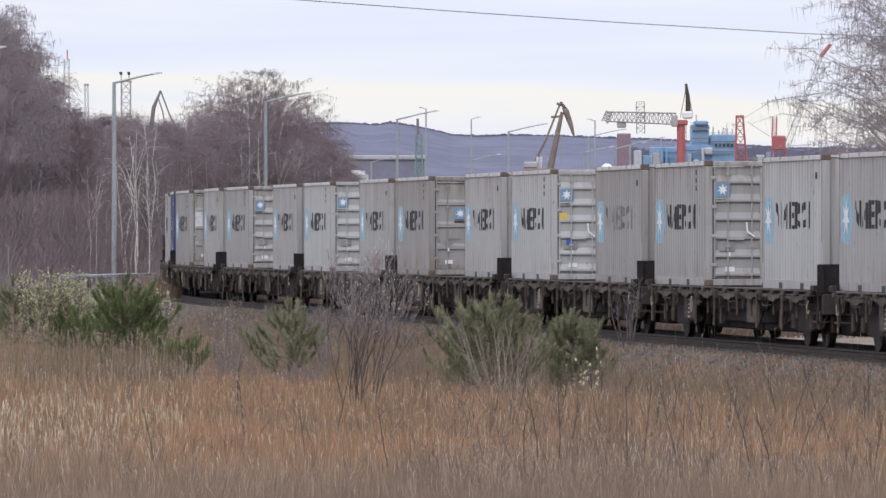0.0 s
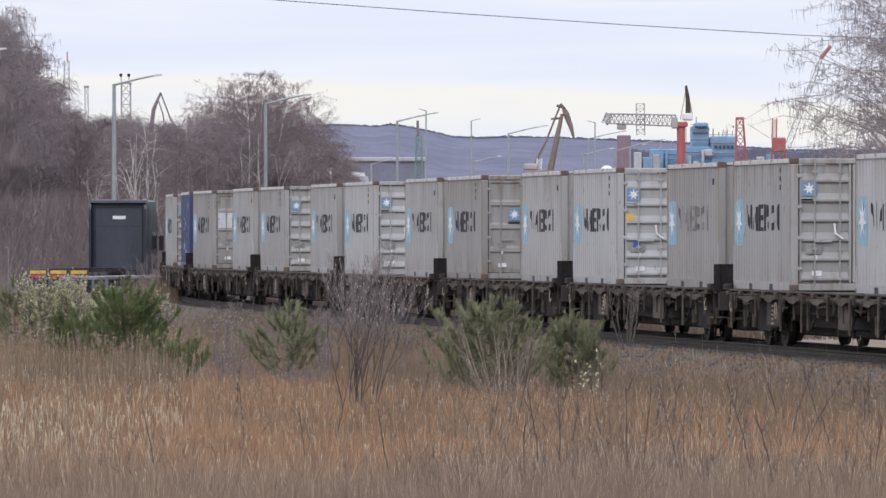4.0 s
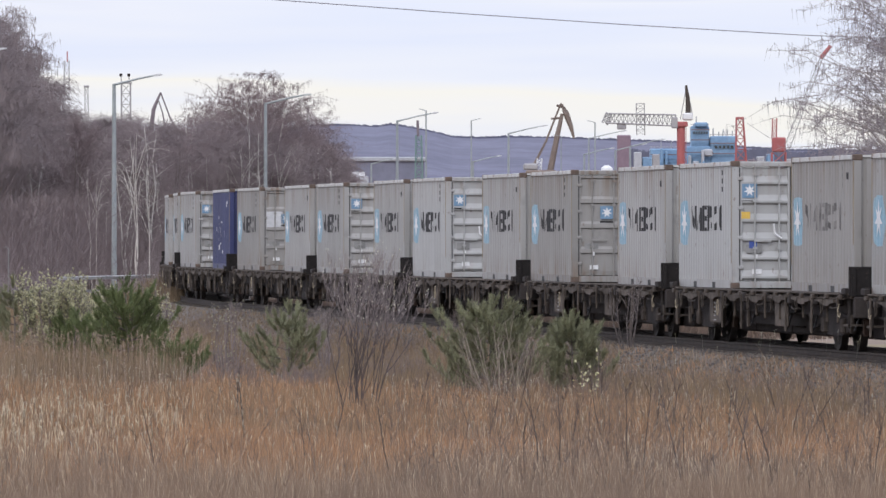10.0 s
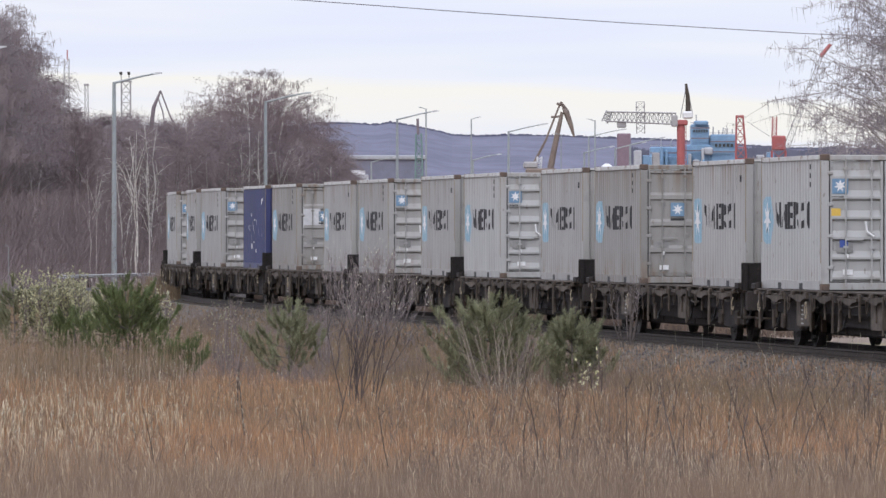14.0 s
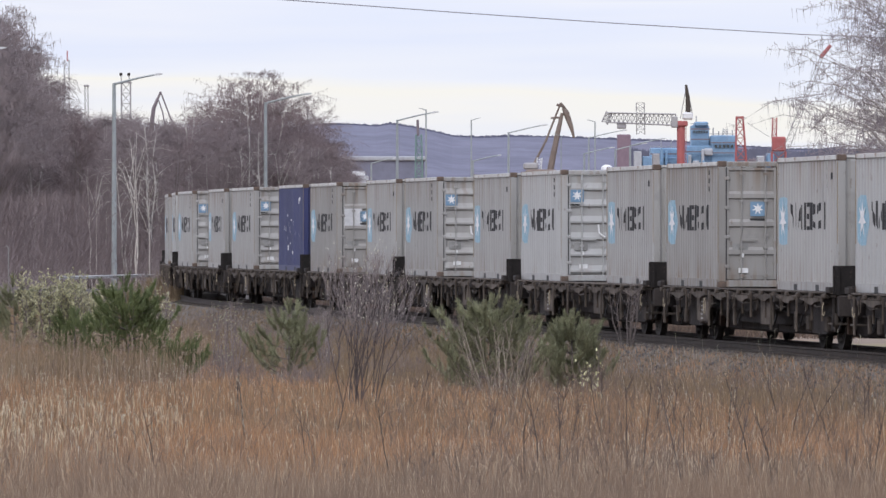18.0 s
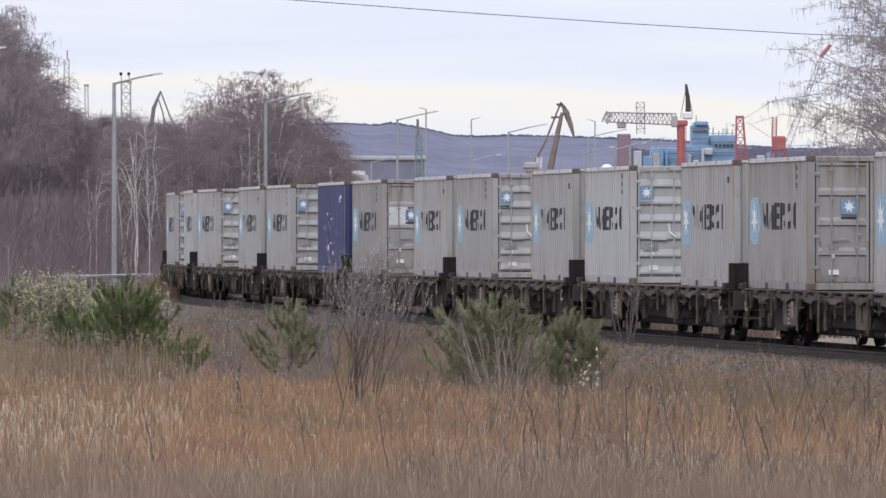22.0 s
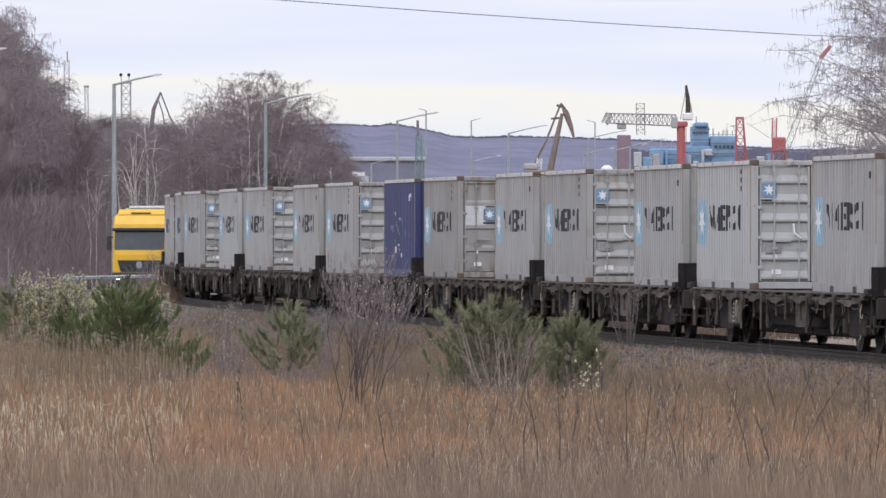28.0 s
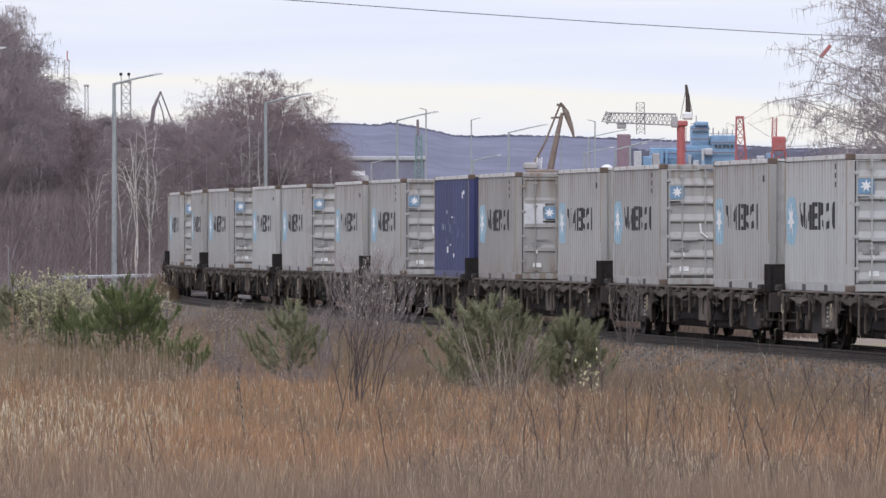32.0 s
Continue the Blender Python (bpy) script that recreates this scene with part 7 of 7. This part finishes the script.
def make_cab(g, paint, z_roof, deflector, kind):
    """A cab-over lorry cab; its front faces -y at y 0, 2.5 m wide."""
    def piece(name, b, *rest):
        b.v = [(x, y, z * 1.06 if z > 0.7 else z) for x, y, z in b.v]
        return part(name, b, *rest)

    w = 1.24
    side = [(0.02, 0.62), (0.0, 1.55), (0.16, z_roof - 0.42), (0.34, z_roof - 0.05), (0.55, z_roof), (2.05, z_roof), (2.15, z_roof - 0.1), (2.15, 0.75), (1.6, 0.62)]
    b = Build()
    k = len(side)
    for x, f in ((-w, 0.10), (-w + 0.1, 0.0), (w - 0.1, 0.0), (w, 0.10)):
        b.v += [(x, y + (f if y < 1 else 0), z - (f * 0.6 if z > z_roof - 0.5 else 0)) for y, z in side]
    for c in range(3):
        for i in range(k):
            j = (i + 1) % k
            b.f.append((c * k + i, c * k + j, (c + 1) * k + j, (c + 1) * k + i))
    b.f.append(tuple(range(k))), b.f.append(tuple(3 * k + i for i in range(k - 1, -1, -1)))
    piece("cab", b, paint, g)

    def face_y(z):
        return float(np.interp(z, [0.62, 1.55, z_roof - 0.42], [0.02, 0.0, 0.16]))

    z0, z1 = 1.76, 2.55
    b = Build().prism([(face_y(z0) - 0.015, z0), (face_y(z1) - 0.015, z1), (face_y(z1) + 0.02, z1), (face_y(z0) + 0.02, z0)], 0, -w + 0.10, w - 0.10)
    piece("windscreen", b, GLASS, g, "dark windscreen")
    b = Build().box(-w + 0.02, w - 0.02, -0.14, 0.14, z1 + 0.0, z1 + 0.14, 0.03)
    piece("sun_visor", b, PLASTIC, g)
    for s in (-1, 1):
        piece("side_window", Build().prism([(0.35, 1.85), (0.45, 2.5), (1.15, 2.5), (1.15, 1.85)], 0, s * (w + 0.004) - 0.008, s * (w + 0.004) + 0.008), GLASS, g)
        piece("mirror", Build().box(s * (w + 0.16) - 0.1, s * (w + 0.16) + 0.1, 0.02, 0.14, 1.75, 2.35, 0.03), PLASTIC, g)
        piece("mirror_arm", Build().tube([(s * w, 0.2, 2.3), (s * (w + 0.14), 0.08, 2.25)], 0.025, 5), PLASTIC, g)
        piece("door_seam", Build().box(s * (w + 0.003) - 0.004, s * (w + 0.003) + 0.004, 1.24, 1.255, 0.8, 2.6), PLASTIC, g)
        piece("step", Build().box(s * 1.12 - 0.14, s * 1.12 + 0.14, 0.5, 1.1, 0.36, 0.62, 0.02), PLASTIC if kind == "yellow" else paint, g)
    bump_mat = PLASTIC if kind == "yellow" else paint
    piece("bumper", Build().box(-w, w, -0.10, 0.35, 0.34, 0.80, 0.05), bump_mat, g)
    for s in (-1, 1):
        piece("headlight", Build().box(s * 0.95 - 0.10, s * 0.95 + 0.10, -0.115, -0.09, 0.53, 0.66, 0.02), HEADLIGHT if kind in ("yellow", "red", "white") else LAMP_HEAD, g, "lit headlamp")
    if kind == "white":
        for i in range(3):
            z = 1.50 - i * 0.19
            piece("grille_slot", Build().box(-0.92, 0.92, -0.02, 0.03, z - 0.11, z, 0.02), PLASTIC, g)
        piece("lower_grille", Build().box(-0.62, 0.62, -0.115, 0.0, 0.42, 0.85, 0.02), PLASTIC, g)
    elif kind == "yellow":
        b = Build().prism([(-1.0, 1.32), (1.0, 1.32), (0.85, 0.82), (-0.85, 0.82)], 1, -0.03, 0.05)
        piece("grille", b, PLASTIC, g)
        piece("badge", Build().tube([(0, -0.05, 1.12), (0, -0.03, 1.12)], 0.15, 16), GALV, g)
        for i in range(4):
            piece("grille_bar", Build().box(-0.86, 0.86, -0.045, -0.03, 0.86 + i * 0.11, 0.885 + i * 0.11), STEEL_DARK, g)
    elif kind == "red":
        piece("front_mask", Build().box(-1.16, 1.16, -0.035, 0.05, 0.66, 1.66, 0.06), CAB_TEAL, g, "dark grey front mask")
        for i in range(5):
            piece("grille_bar", Build().box(-0.72, 0.72, -0.06, -0.03, 0.84 + i * 0.11, 0.875 + i * 0.11, 0.01), STEEL_GREY, g)
        piece("name_bar", Build().box(-0.55, 0.55, -0.055, -0.03, 1.44, 1.54), ALU, g)
        for sx in (-1, 1):
            piece("lamp_trim", Build().tube([(sx * 0.80, -0.05, 1.42), (sx * 1.08, -0.05, 1.38), (sx * 1.13, -0.04, 1.24), (sx * 0.88, -0.05, 1.20), (sx * 0.80, -0.05, 1.28)], 0.028, 5), LAMP_HEAD, g)
            piece("wiper", Build().tube([(sx * 0.9, 0.0, 1.80), (sx * 0.15, 0.0, 1.90)], 0.02, 4), PLASTIC, g)
            piece("visor_lamp", Build().box(sx * 0.85 - 0.09, sx * 0.85 + 0.09, -0.17, -0.13, 2.58, 2.64, 0.01), LAMP_HEAD, g)
        piece("roof_bar", Build().tube([(-1.2, 0.0, z_roof + 0.02), (-1.16, -0.06, z_roof - 0.22), (-1.02, -0.08, z_roof - 0.33), (1.02, -0.08, z_roof - 0.33), (1.16, -0.06, z_roof - 0.22), (1.2, 0.0, z_roof + 0.02)], 0.05, 6), CAB_WHITE, g, "white curved roof bar")
        for x in (-0.86, -0.5, -0.17, 0.17, 0.5, 0.86):
            piece("roof_light", Build().tube([(x, 0.02, z_roof - 0.18), (x, 0.12, z_roof - 0.18)], 0.085, 12), AMBER if abs(x) > 0.7 else ALU, g)
        piece("roof_beacon", Build().box(-0.3, 0.3, 0.5, 0.75, z_roof, z_roof + 0.16, 0.03), CAB_RED, g)
        piece("roof_horn_rail", Build().tube([(-0.9, 0.45, z_roof + 0.02), (-0.9, 0.45, z_roof + 0.1), (1.0, 0.45, z_roof + 0.1), (1.0, 0.45, z_roof + 0.02)], 0.03, 5), CAB_WHITE, g)
        for k in range(7):
            piece("sign_bar", Build().box(-0.78 + k * 0.22, -0.62 + k * 0.22, 0.13, 0.155, z_roof - 0.6, z_roof - 0.49 - 0.03 * (k % 2)), STEEL_GREY, g)
        piece("windscreen_card", Build().box(-0.25, 0.15, face_y(1.9) - 0.022, face_y(1.9) - 0.016, 1.82, 1.98), DECAL_WHITE, g)
        for k, (ya, za) in enumerate(((0.5, 2.2), (0.9, 1.6), (1.4, 2.5), (1.7, 1.9), (1.2, 1.2))):
            piece("side_flourish", Build().box(w + 0.002, w + 0.008, ya, ya + 0.35, za, za + 0.07), ALU, g)
    elif kind == "dark":
        piece("rear_label", Build().box(-0.3, 0.25, 2.176, 2.184, z_roof - 0.75, z_roof - 0.62), DECAL_WHITE, g)
        piece("rear_panel", Build().box(-1.02, 1.02, 2.13, 2.175, 0.95, z_roof - 0.3, 0.06), CAB_REAR, g)
        for sx in (-1, 1):
            piece("side_fin", Build().prism([(1.9, 0.8), (1.9, z_roof - 0.05), (2.3, z_roof - 0.12), (2.42, z_roof - 0.35), (2.42, 1.0), (2.3, 0.8)], 0, sx * 1.19 - 0.05, sx * 1.19 + 0.05), CAB_DARK, g)
        piece("roof_fin", Build().prism([(1.9, z_roof - 0.1), (1.9, z_roof + 0.02), (2.3, z_roof), (2.4, z_roof - 0.1), (2.3, z_roof - 0.16)], 0, -1.2, 1.2), CAB_DARK, g)
        piece("rear_seam", Build().box(-1.0, 1.0, 2.176, 2.182, z_roof - 1.05, z_roof - 1.02), PLASTIC, g)
    if deflector:
        b = Build().prism([(0.35, z_roof - 0.02), (0.45, z_roof + deflector), (1.3, z_roof + deflector), (1.35, z_roof - 0.02)], 0, -1.0, 1.0)
        b.box(-1.1, 1.1, 0.40, 1.30, z_roof + 0.03, z_roof + deflector - 0.02, 0.05)
        piece("roof_deflector", b, paint, g)


def chassis(g, y0, y1, axles, z=1.0):
    b = Build()
    for s in (-0.45, 0.45):
        b.box(s - 0.06, s + 0.06, y0, y1, z - 0.28, z, 0.01)
    for y in np.arange(y0 + 0.2, y1, 1.6):
        b.box(-0.9, 0.9, float(y), float(y) + 0.12, z - 0.2, z - 0.04)
    part("chassis", b, STEEL_DARK, g)
    for y in axles:
        for s in (-1, 1):
            tyre_wheel(g, s * 1.05, y)


def make_white_truck():
    g = thing("tipper_truck", "white articulated lorry with a grey tipper trailer", "truck")
    make_cab(g, CAB_WHITE, 3.02, 0.40, "white")
    chassis(g, 0.9, 6.0, (1.35, 4.9))
    chassis(g, 4.4, 11.4, (8.3, 9.6, 10.9))
    prof = [(-1.22, 1.9), (-1.22, 2.95), (-1.27, 2.97), (-1.27, 3.03), (1.27, 3.03), (1.27, 2.97), (1.22, 2.95), (1.22, 1.9), (1.17, 1.6), (1.04, 1.36), (0.84, 1.2), (0.55, 1.12), (-0.55, 1.12), (-0.84, 1.2), (-1.04, 1.36), (-1.17, 1.6)]
    part("tipper_body", Build().prism(prof, 1, 3.2, 11.3), TIPPER, g, "grey aluminium tipper body")
    rib = Build().box(-0.03, 0.03, -0.05, 0.05, 1.5, 2.96).mesh("rib")
    for s in (-1, 1):
        for y in (3.3, 11.15):
            part("rib", rib, TIPPER, g, at=pose(s * 1.24, y, 0))
        part("tailgate_arm", Build().prism([(11.3, 1.3), (11.05, 3.1), (11.25, 3.1), (11.75, 1.5), (11.7, 1.25)], 0, s * 1.22 - 0.05, s * 1.22 + 0.05), DECAL_WHITE, g)
        part("side_band", Build().box(s * 1.225 - 0.012, s * 1.225 + 0.012, 3.4, 11.0, 2.2, 2.26, 0.004), TIPPER, g)
        part("top_rail", Build().box(s * 1.25 - 0.05, s * 1.25 + 0.05, 3.2, 11.3, 2.96, 3.06, 0.01), DECAL_WHITE, g)
        part("mark", Build().box(s * 1.225 - 0.004, s * 1.225 + 0.004, 4.3, 4.6, 2.45, 2.65), DECAL_BLACK, g)
    return g


def make_yellow_truck():
    g = thing("container_truck", "yellow lorry carrying a light grey container", "truck")
    make_cab(g, CAB_YELLOW, 3.27, 0.0, "yellow")
    part("roof_fairing", Build().prism([(0.35, 3.45), (0.6, 3.68), (2.0, 3.68), (2.1, 3.45)], 0, -1.05, 1.05), CAB_YELLOW, g)
    part("roof_hatch", Build().box(-0.45, 0.45, 0.36, 0.6, 3.47, 3.55, 0.02), PLASTIC, g)
    chassis(g, 0.9, 6.0, (1.35, 4.9))
    chassis(g, 4.4, 15.2, (11.6, 12.9, 14.2), 1.05)
    return g


def make_red_truck():
    g = thing("tractor_truck", "dark red lorry with roof lights and an empty trailer", "truck")
    make_cab(g, CAB_RED, 3.48, 0.0, "red")
    part("side_fairing", Build().box(-1.24, 1.24, 2.15, 2.5, 1.0, 3.4, 0.06), CAB_RED, g)
    chassis(g, 0.9, 6.0, (1.35, 4.9), 1.0)
    chassis(g, 4.4, 15.0, (11.2, 12.5, 13.8), 1.25)
    for y in (5.2, 9.0, 14.6):
        part("bolster", Build().box(-1.2, 1.2, y, y + 0.3, 1.1, 1.35, 0.02), STEEL_GREY, g)
    part("side_guard", Build().box(-1.24, -1.2, 6.4, 9.8, 0.6, 1.05), STEEL_GREY, g)
    return g


def make_dark_truck():
    g = thing("tractor_truck", "dark blue-black lorry with a low empty trailer", "truck")
    make_cab(g, CAB_DARK, 3.75, 0.0, "dark")
    chassis(g, 0.9, 6.0, (1.35, 4.9), 1.0)
    chassis(g, 4.4, 13.8, (10.2, 11.5, 12.8), 1.15)
    part("rear_board", Build().box(-1.24, 1.24, 13.8, 13.86, 0.75, 1.1, 0.01), STEEL_GREY, g)
    for x in (-0.85, 0.0, 0.85):
        part("marker_board", Build().box(x - 0.33, x + 0.33, 13.865, 13.88, 0.93, 1.07), BOARD_YELLOW, g, "yellow marker board")
        part("tail_lamp", Build().box(x - 0.3, x + 0.3, 13.865, 13.88, 0.80, 0.88), TAIL_RED, g)
    return g


def make_car(paint, label, z_roof, rear_glass=None):
    """A hatchback; its rear faces -y at y 0."""
    g = thing("car", label, "car")
    k = z_roof / 1.5
    side = [(0.0, 0.35), (-0.02, 0.62), (0.03, 0.95 * k), (0.30, 1.38 * k), (0.55, 1.48 * k), (1.7, 1.5 * k), (2.3, 1.36 * k), (3.0, 0.98 * k), (4.0, 0.86 * k), (4.3, 0.62), (4.3, 0.32)]
    b = Build()
    n = len(side)
    cols = (-1, -0.96, -0.84, -0.5, 0, 0.5, 0.84, 0.96, 1)
    for u in cols:
        for y, z in side:
            up = max(0.0, min(1.0, (z - 0.9 * k) / (0.55 * k)))
            half = 0.88 - 0.24 * up
            bow = abs(u) ** 4
            b.v.append((u * half, y + (0.14 if y < 1 else -0.14 if y > 2.9 else 0) * bow, z - 0.09 * up * bow + (0.02 * bow if z < 0.5 else 0)))
    for c in range(len(cols) - 1):
        for i in range(n):
            j = (i + 1) % n
            b.f.append((c * n + i, c * n + j, (c + 1) * n + j, (c + 1) * n + i))
    b.f.append(tuple(range(n))), b.f.append(tuple((len(cols) - 1) * n + i for i in range(n - 1, -1, -1)))
    part("body", b, paint, g)
    part("rear_wiper", Build().box(-0.3, -0.02, 0.10, 0.12, 1.06 * k, 1.08 * k), PLASTIC, g)
    part("roof_spoiler", Build().box(-0.56, 0.56, 0.16, 0.42, 1.40 * k, 1.45 * k, 0.02), paint, g)
    part("tail_band", Build().box(-0.5, 0.5, -0.03, 0.02, 0.84 * k, 0.90 * k, 0.01), GALV, g)
    part("rear_window", Build().prism([(0.055, 1.0 * k), (0.27, 1.33 * k), (0.30, 1.33 * k), (0.085, 1.0 * k)], 0, -0.6, 0.6), rear_glass or GLASS, g)
    for s in (-1, 1):
        part("side_window", Build().prism([(0.5, 1.0 * k), (0.65, 1.31 * k), (2.0, 1.31 * k), (2.6, 1.0 * k)], 0, s * 0.79 - 0.02, s * 0.79 + 0.02), GLASS, g)
        part("tail_lamp", Build().box(s * 0.70 - 0.11, s * 0.70 + 0.11, -0.035, 0.05, 0.82 * k, 0.92 * k, 0.02), TAIL_RED, g)
        for y in (0.75, 3.4):
            tyre_wheel(g, s * 0.78, y, 0.32, 0.2)
    part("bumper", Build().box(-0.85, 0.85, -0.07, 0.1, 0.38, 0.62, 0.04), paint, g)
    part("plate_bar", Build().box(-0.26, 0.26, -0.08, -0.072, 0.66, 0.76), DECAL_WHITE, g)
    part("roof_rail", Build().box(-0.62, -0.58, 0.6, 2.0, 1.49 * k, 1.54 * k), GALV, g)
    part("roof_rail", Build().box(0.58, 0.62, 0.6, 2.0, 1.49 * k, 1.54 * k), GALV, g)
    return g


white_truck, yellow_truck, red_truck, dark_truck = make_white_truck(), make_yellow_truck(), make_red_truck(), make_dark_truck()
dark_car, white_car = make_car(CAR_DARK, "dark grey hatchback car with lit tail lamps", 1.42, SKY_GLASS), make_car(CAR_SILVER, "white estate car with dark windows", 1.62)
road_box = make_container(BOX_PALE, "long light grey steel container on the yellow lorry", cl=12.192, lay=(0.15, 0.29, 0.315, 0.095, 0.36, 0.68), CH=2.896)
road_box["group"] = ""

# ---- overhead wire ----
wire = Build()
wp = [tuple(spot(x, y, 210 + (x - 700) * 0.02)) for x, y in ((-900, -105), (-300, -62), (200, -24), (520, 1), (820, 23), (1100, 42), (1420, 61), (1800, 76), (2600, 92))]
wire.tube(wp, 0.013, 5)
tagged(part("overhead_wire", wire, WIRE), "thin dark overhead wire above the meadow", "wire", kind="structure")


# ---- loose stones and sleepers ----
def build_stones():
    rng = np.random.default_rng(8)
    n = 14000
    s = rng.uniform(-72, 40, n)
    o = rng.uniform(-3.3, -1.0, n)
    th = np.interp(s, LINE_S, LINE_TH)
    x = np.interp(s, LINE_S, LINE_X) + (1.22 + o) * np.cos(th)
    y = np.interp(s, LINE_S, LINE_Y) - (1.22 + o) * np.sin(th)
    z = np.interp(o, [-3.4, -1.75, 1.75], [-1.05, -0.2, -0.2])
    r = rng.uniform(0.015, 0.038, n)
    base = np.array([(1, 0, 0), (-1, 0, 0), (0, 1, 0), (0, -1, 0), (0, 0, 1), (0, 0, -1)], float)
    v = base[None] * (r[:, None, None] * rng.uniform(0.6, 1.3, (n, 6, 1))) + np.stack([x, y, z + 0.01], 1)[:, None] + rng.normal(0, 0.008, (n, 6, 3))
    t = np.array([(0, 2, 4), (2, 1, 4), (1, 3, 4), (3, 0, 4), (2, 0, 5), (1, 2, 5), (3, 1, 5), (0, 3, 5)])
    f = (np.arange(n)[:, None, None] * 6 + t[None]).reshape(-1, 3)
    tagged(part("ballast_stones", tri_mesh("ballast_stones", v.reshape(-1, 3), f), STONE), "loose grey ballast stones beside the rail", "stones", kind="stuff")


build_stones()
sleeper_me = Build().box(-1.3, 1.3, -0.12, 0.12, -0.30, -0.172, 0.015).mesh("sleeper")
for i in range(280):
    p, th = line(-75 + i * 0.62, 1.22)
    part("sleeper", sleeper_me, SLEEPER, track, at=pose(p.x, p.y, 0, 0, 0, -math.degrees(th)))


# ---- what moves ----
def on_road(lane, px):
    """Distance along the road at which a lane passes behind a picture column."""
    k = (px - 784) / LENS
    q = ROAD_P + ROAD_N * lane
    return (k * q.y - q.x) / (ROAD_D.x - k * ROAD_D.y)


def drive(ob, lane, t0, px0, t1, px1, turn, extra=(), slow=0.0):
    """Steady travel along a lane, through two picture columns at two times."""
    u0, u1 = on_road(lane, px0), on_road(lane, px1)
    v = (u1 - u0) / (t1 - t0)
    rows = []
    for t in (0, 1, 2, 3, 4, *range(8, 33, 4)):
        m = pose(*road_point(u0 + v * (t - t0 - 2 * slow * (t == 0)) * (1 - slow * (t > 2)), lane), 0, 0, -math.degrees(ROAD_A) + turn)
        rows.append((t, m))
    walk(ob, rows)
    for o, off in extra:
        walk(o, [(t, m @ off) for t, m in rows])


def motions():
    for ob, n, off in TRAIN:
        walk(ob, [(t, wagon_pose(n, t) @ off) for t in range(0, 33, 2)])
    for ob, y, n in WHEELS:
        s0 = train_s(n, 0)
        walk(ob, [(k / 4, pose(0, y, 0.46, math.degrees((s0 - train_s(n, k / 4)) / 0.46), 0, 0)) for k in range(0, 129)])
    drive(white_truck, 3.2, 0.5, 261, 1.7, 86, 0, slow=0.06)
    drive(yellow_truck, 3.2, 27.8, 276, 28.8, 122, 0, [(road_box, pose(0, 2.75 + 6.1, 0.97))])
    drive(red_truck, 3.2, 23.5, 236, 24.5, 72, 0)
    drive(dark_truck, 0.0, 3.1, 104, 3.5, 161, 180)
    drive(dark_car, 0.0, 0.8, 72, 1.7, 225, 3)
    drive(white_car, 0.0, 11.0, 38, 12.2, 238, 3)


motions()
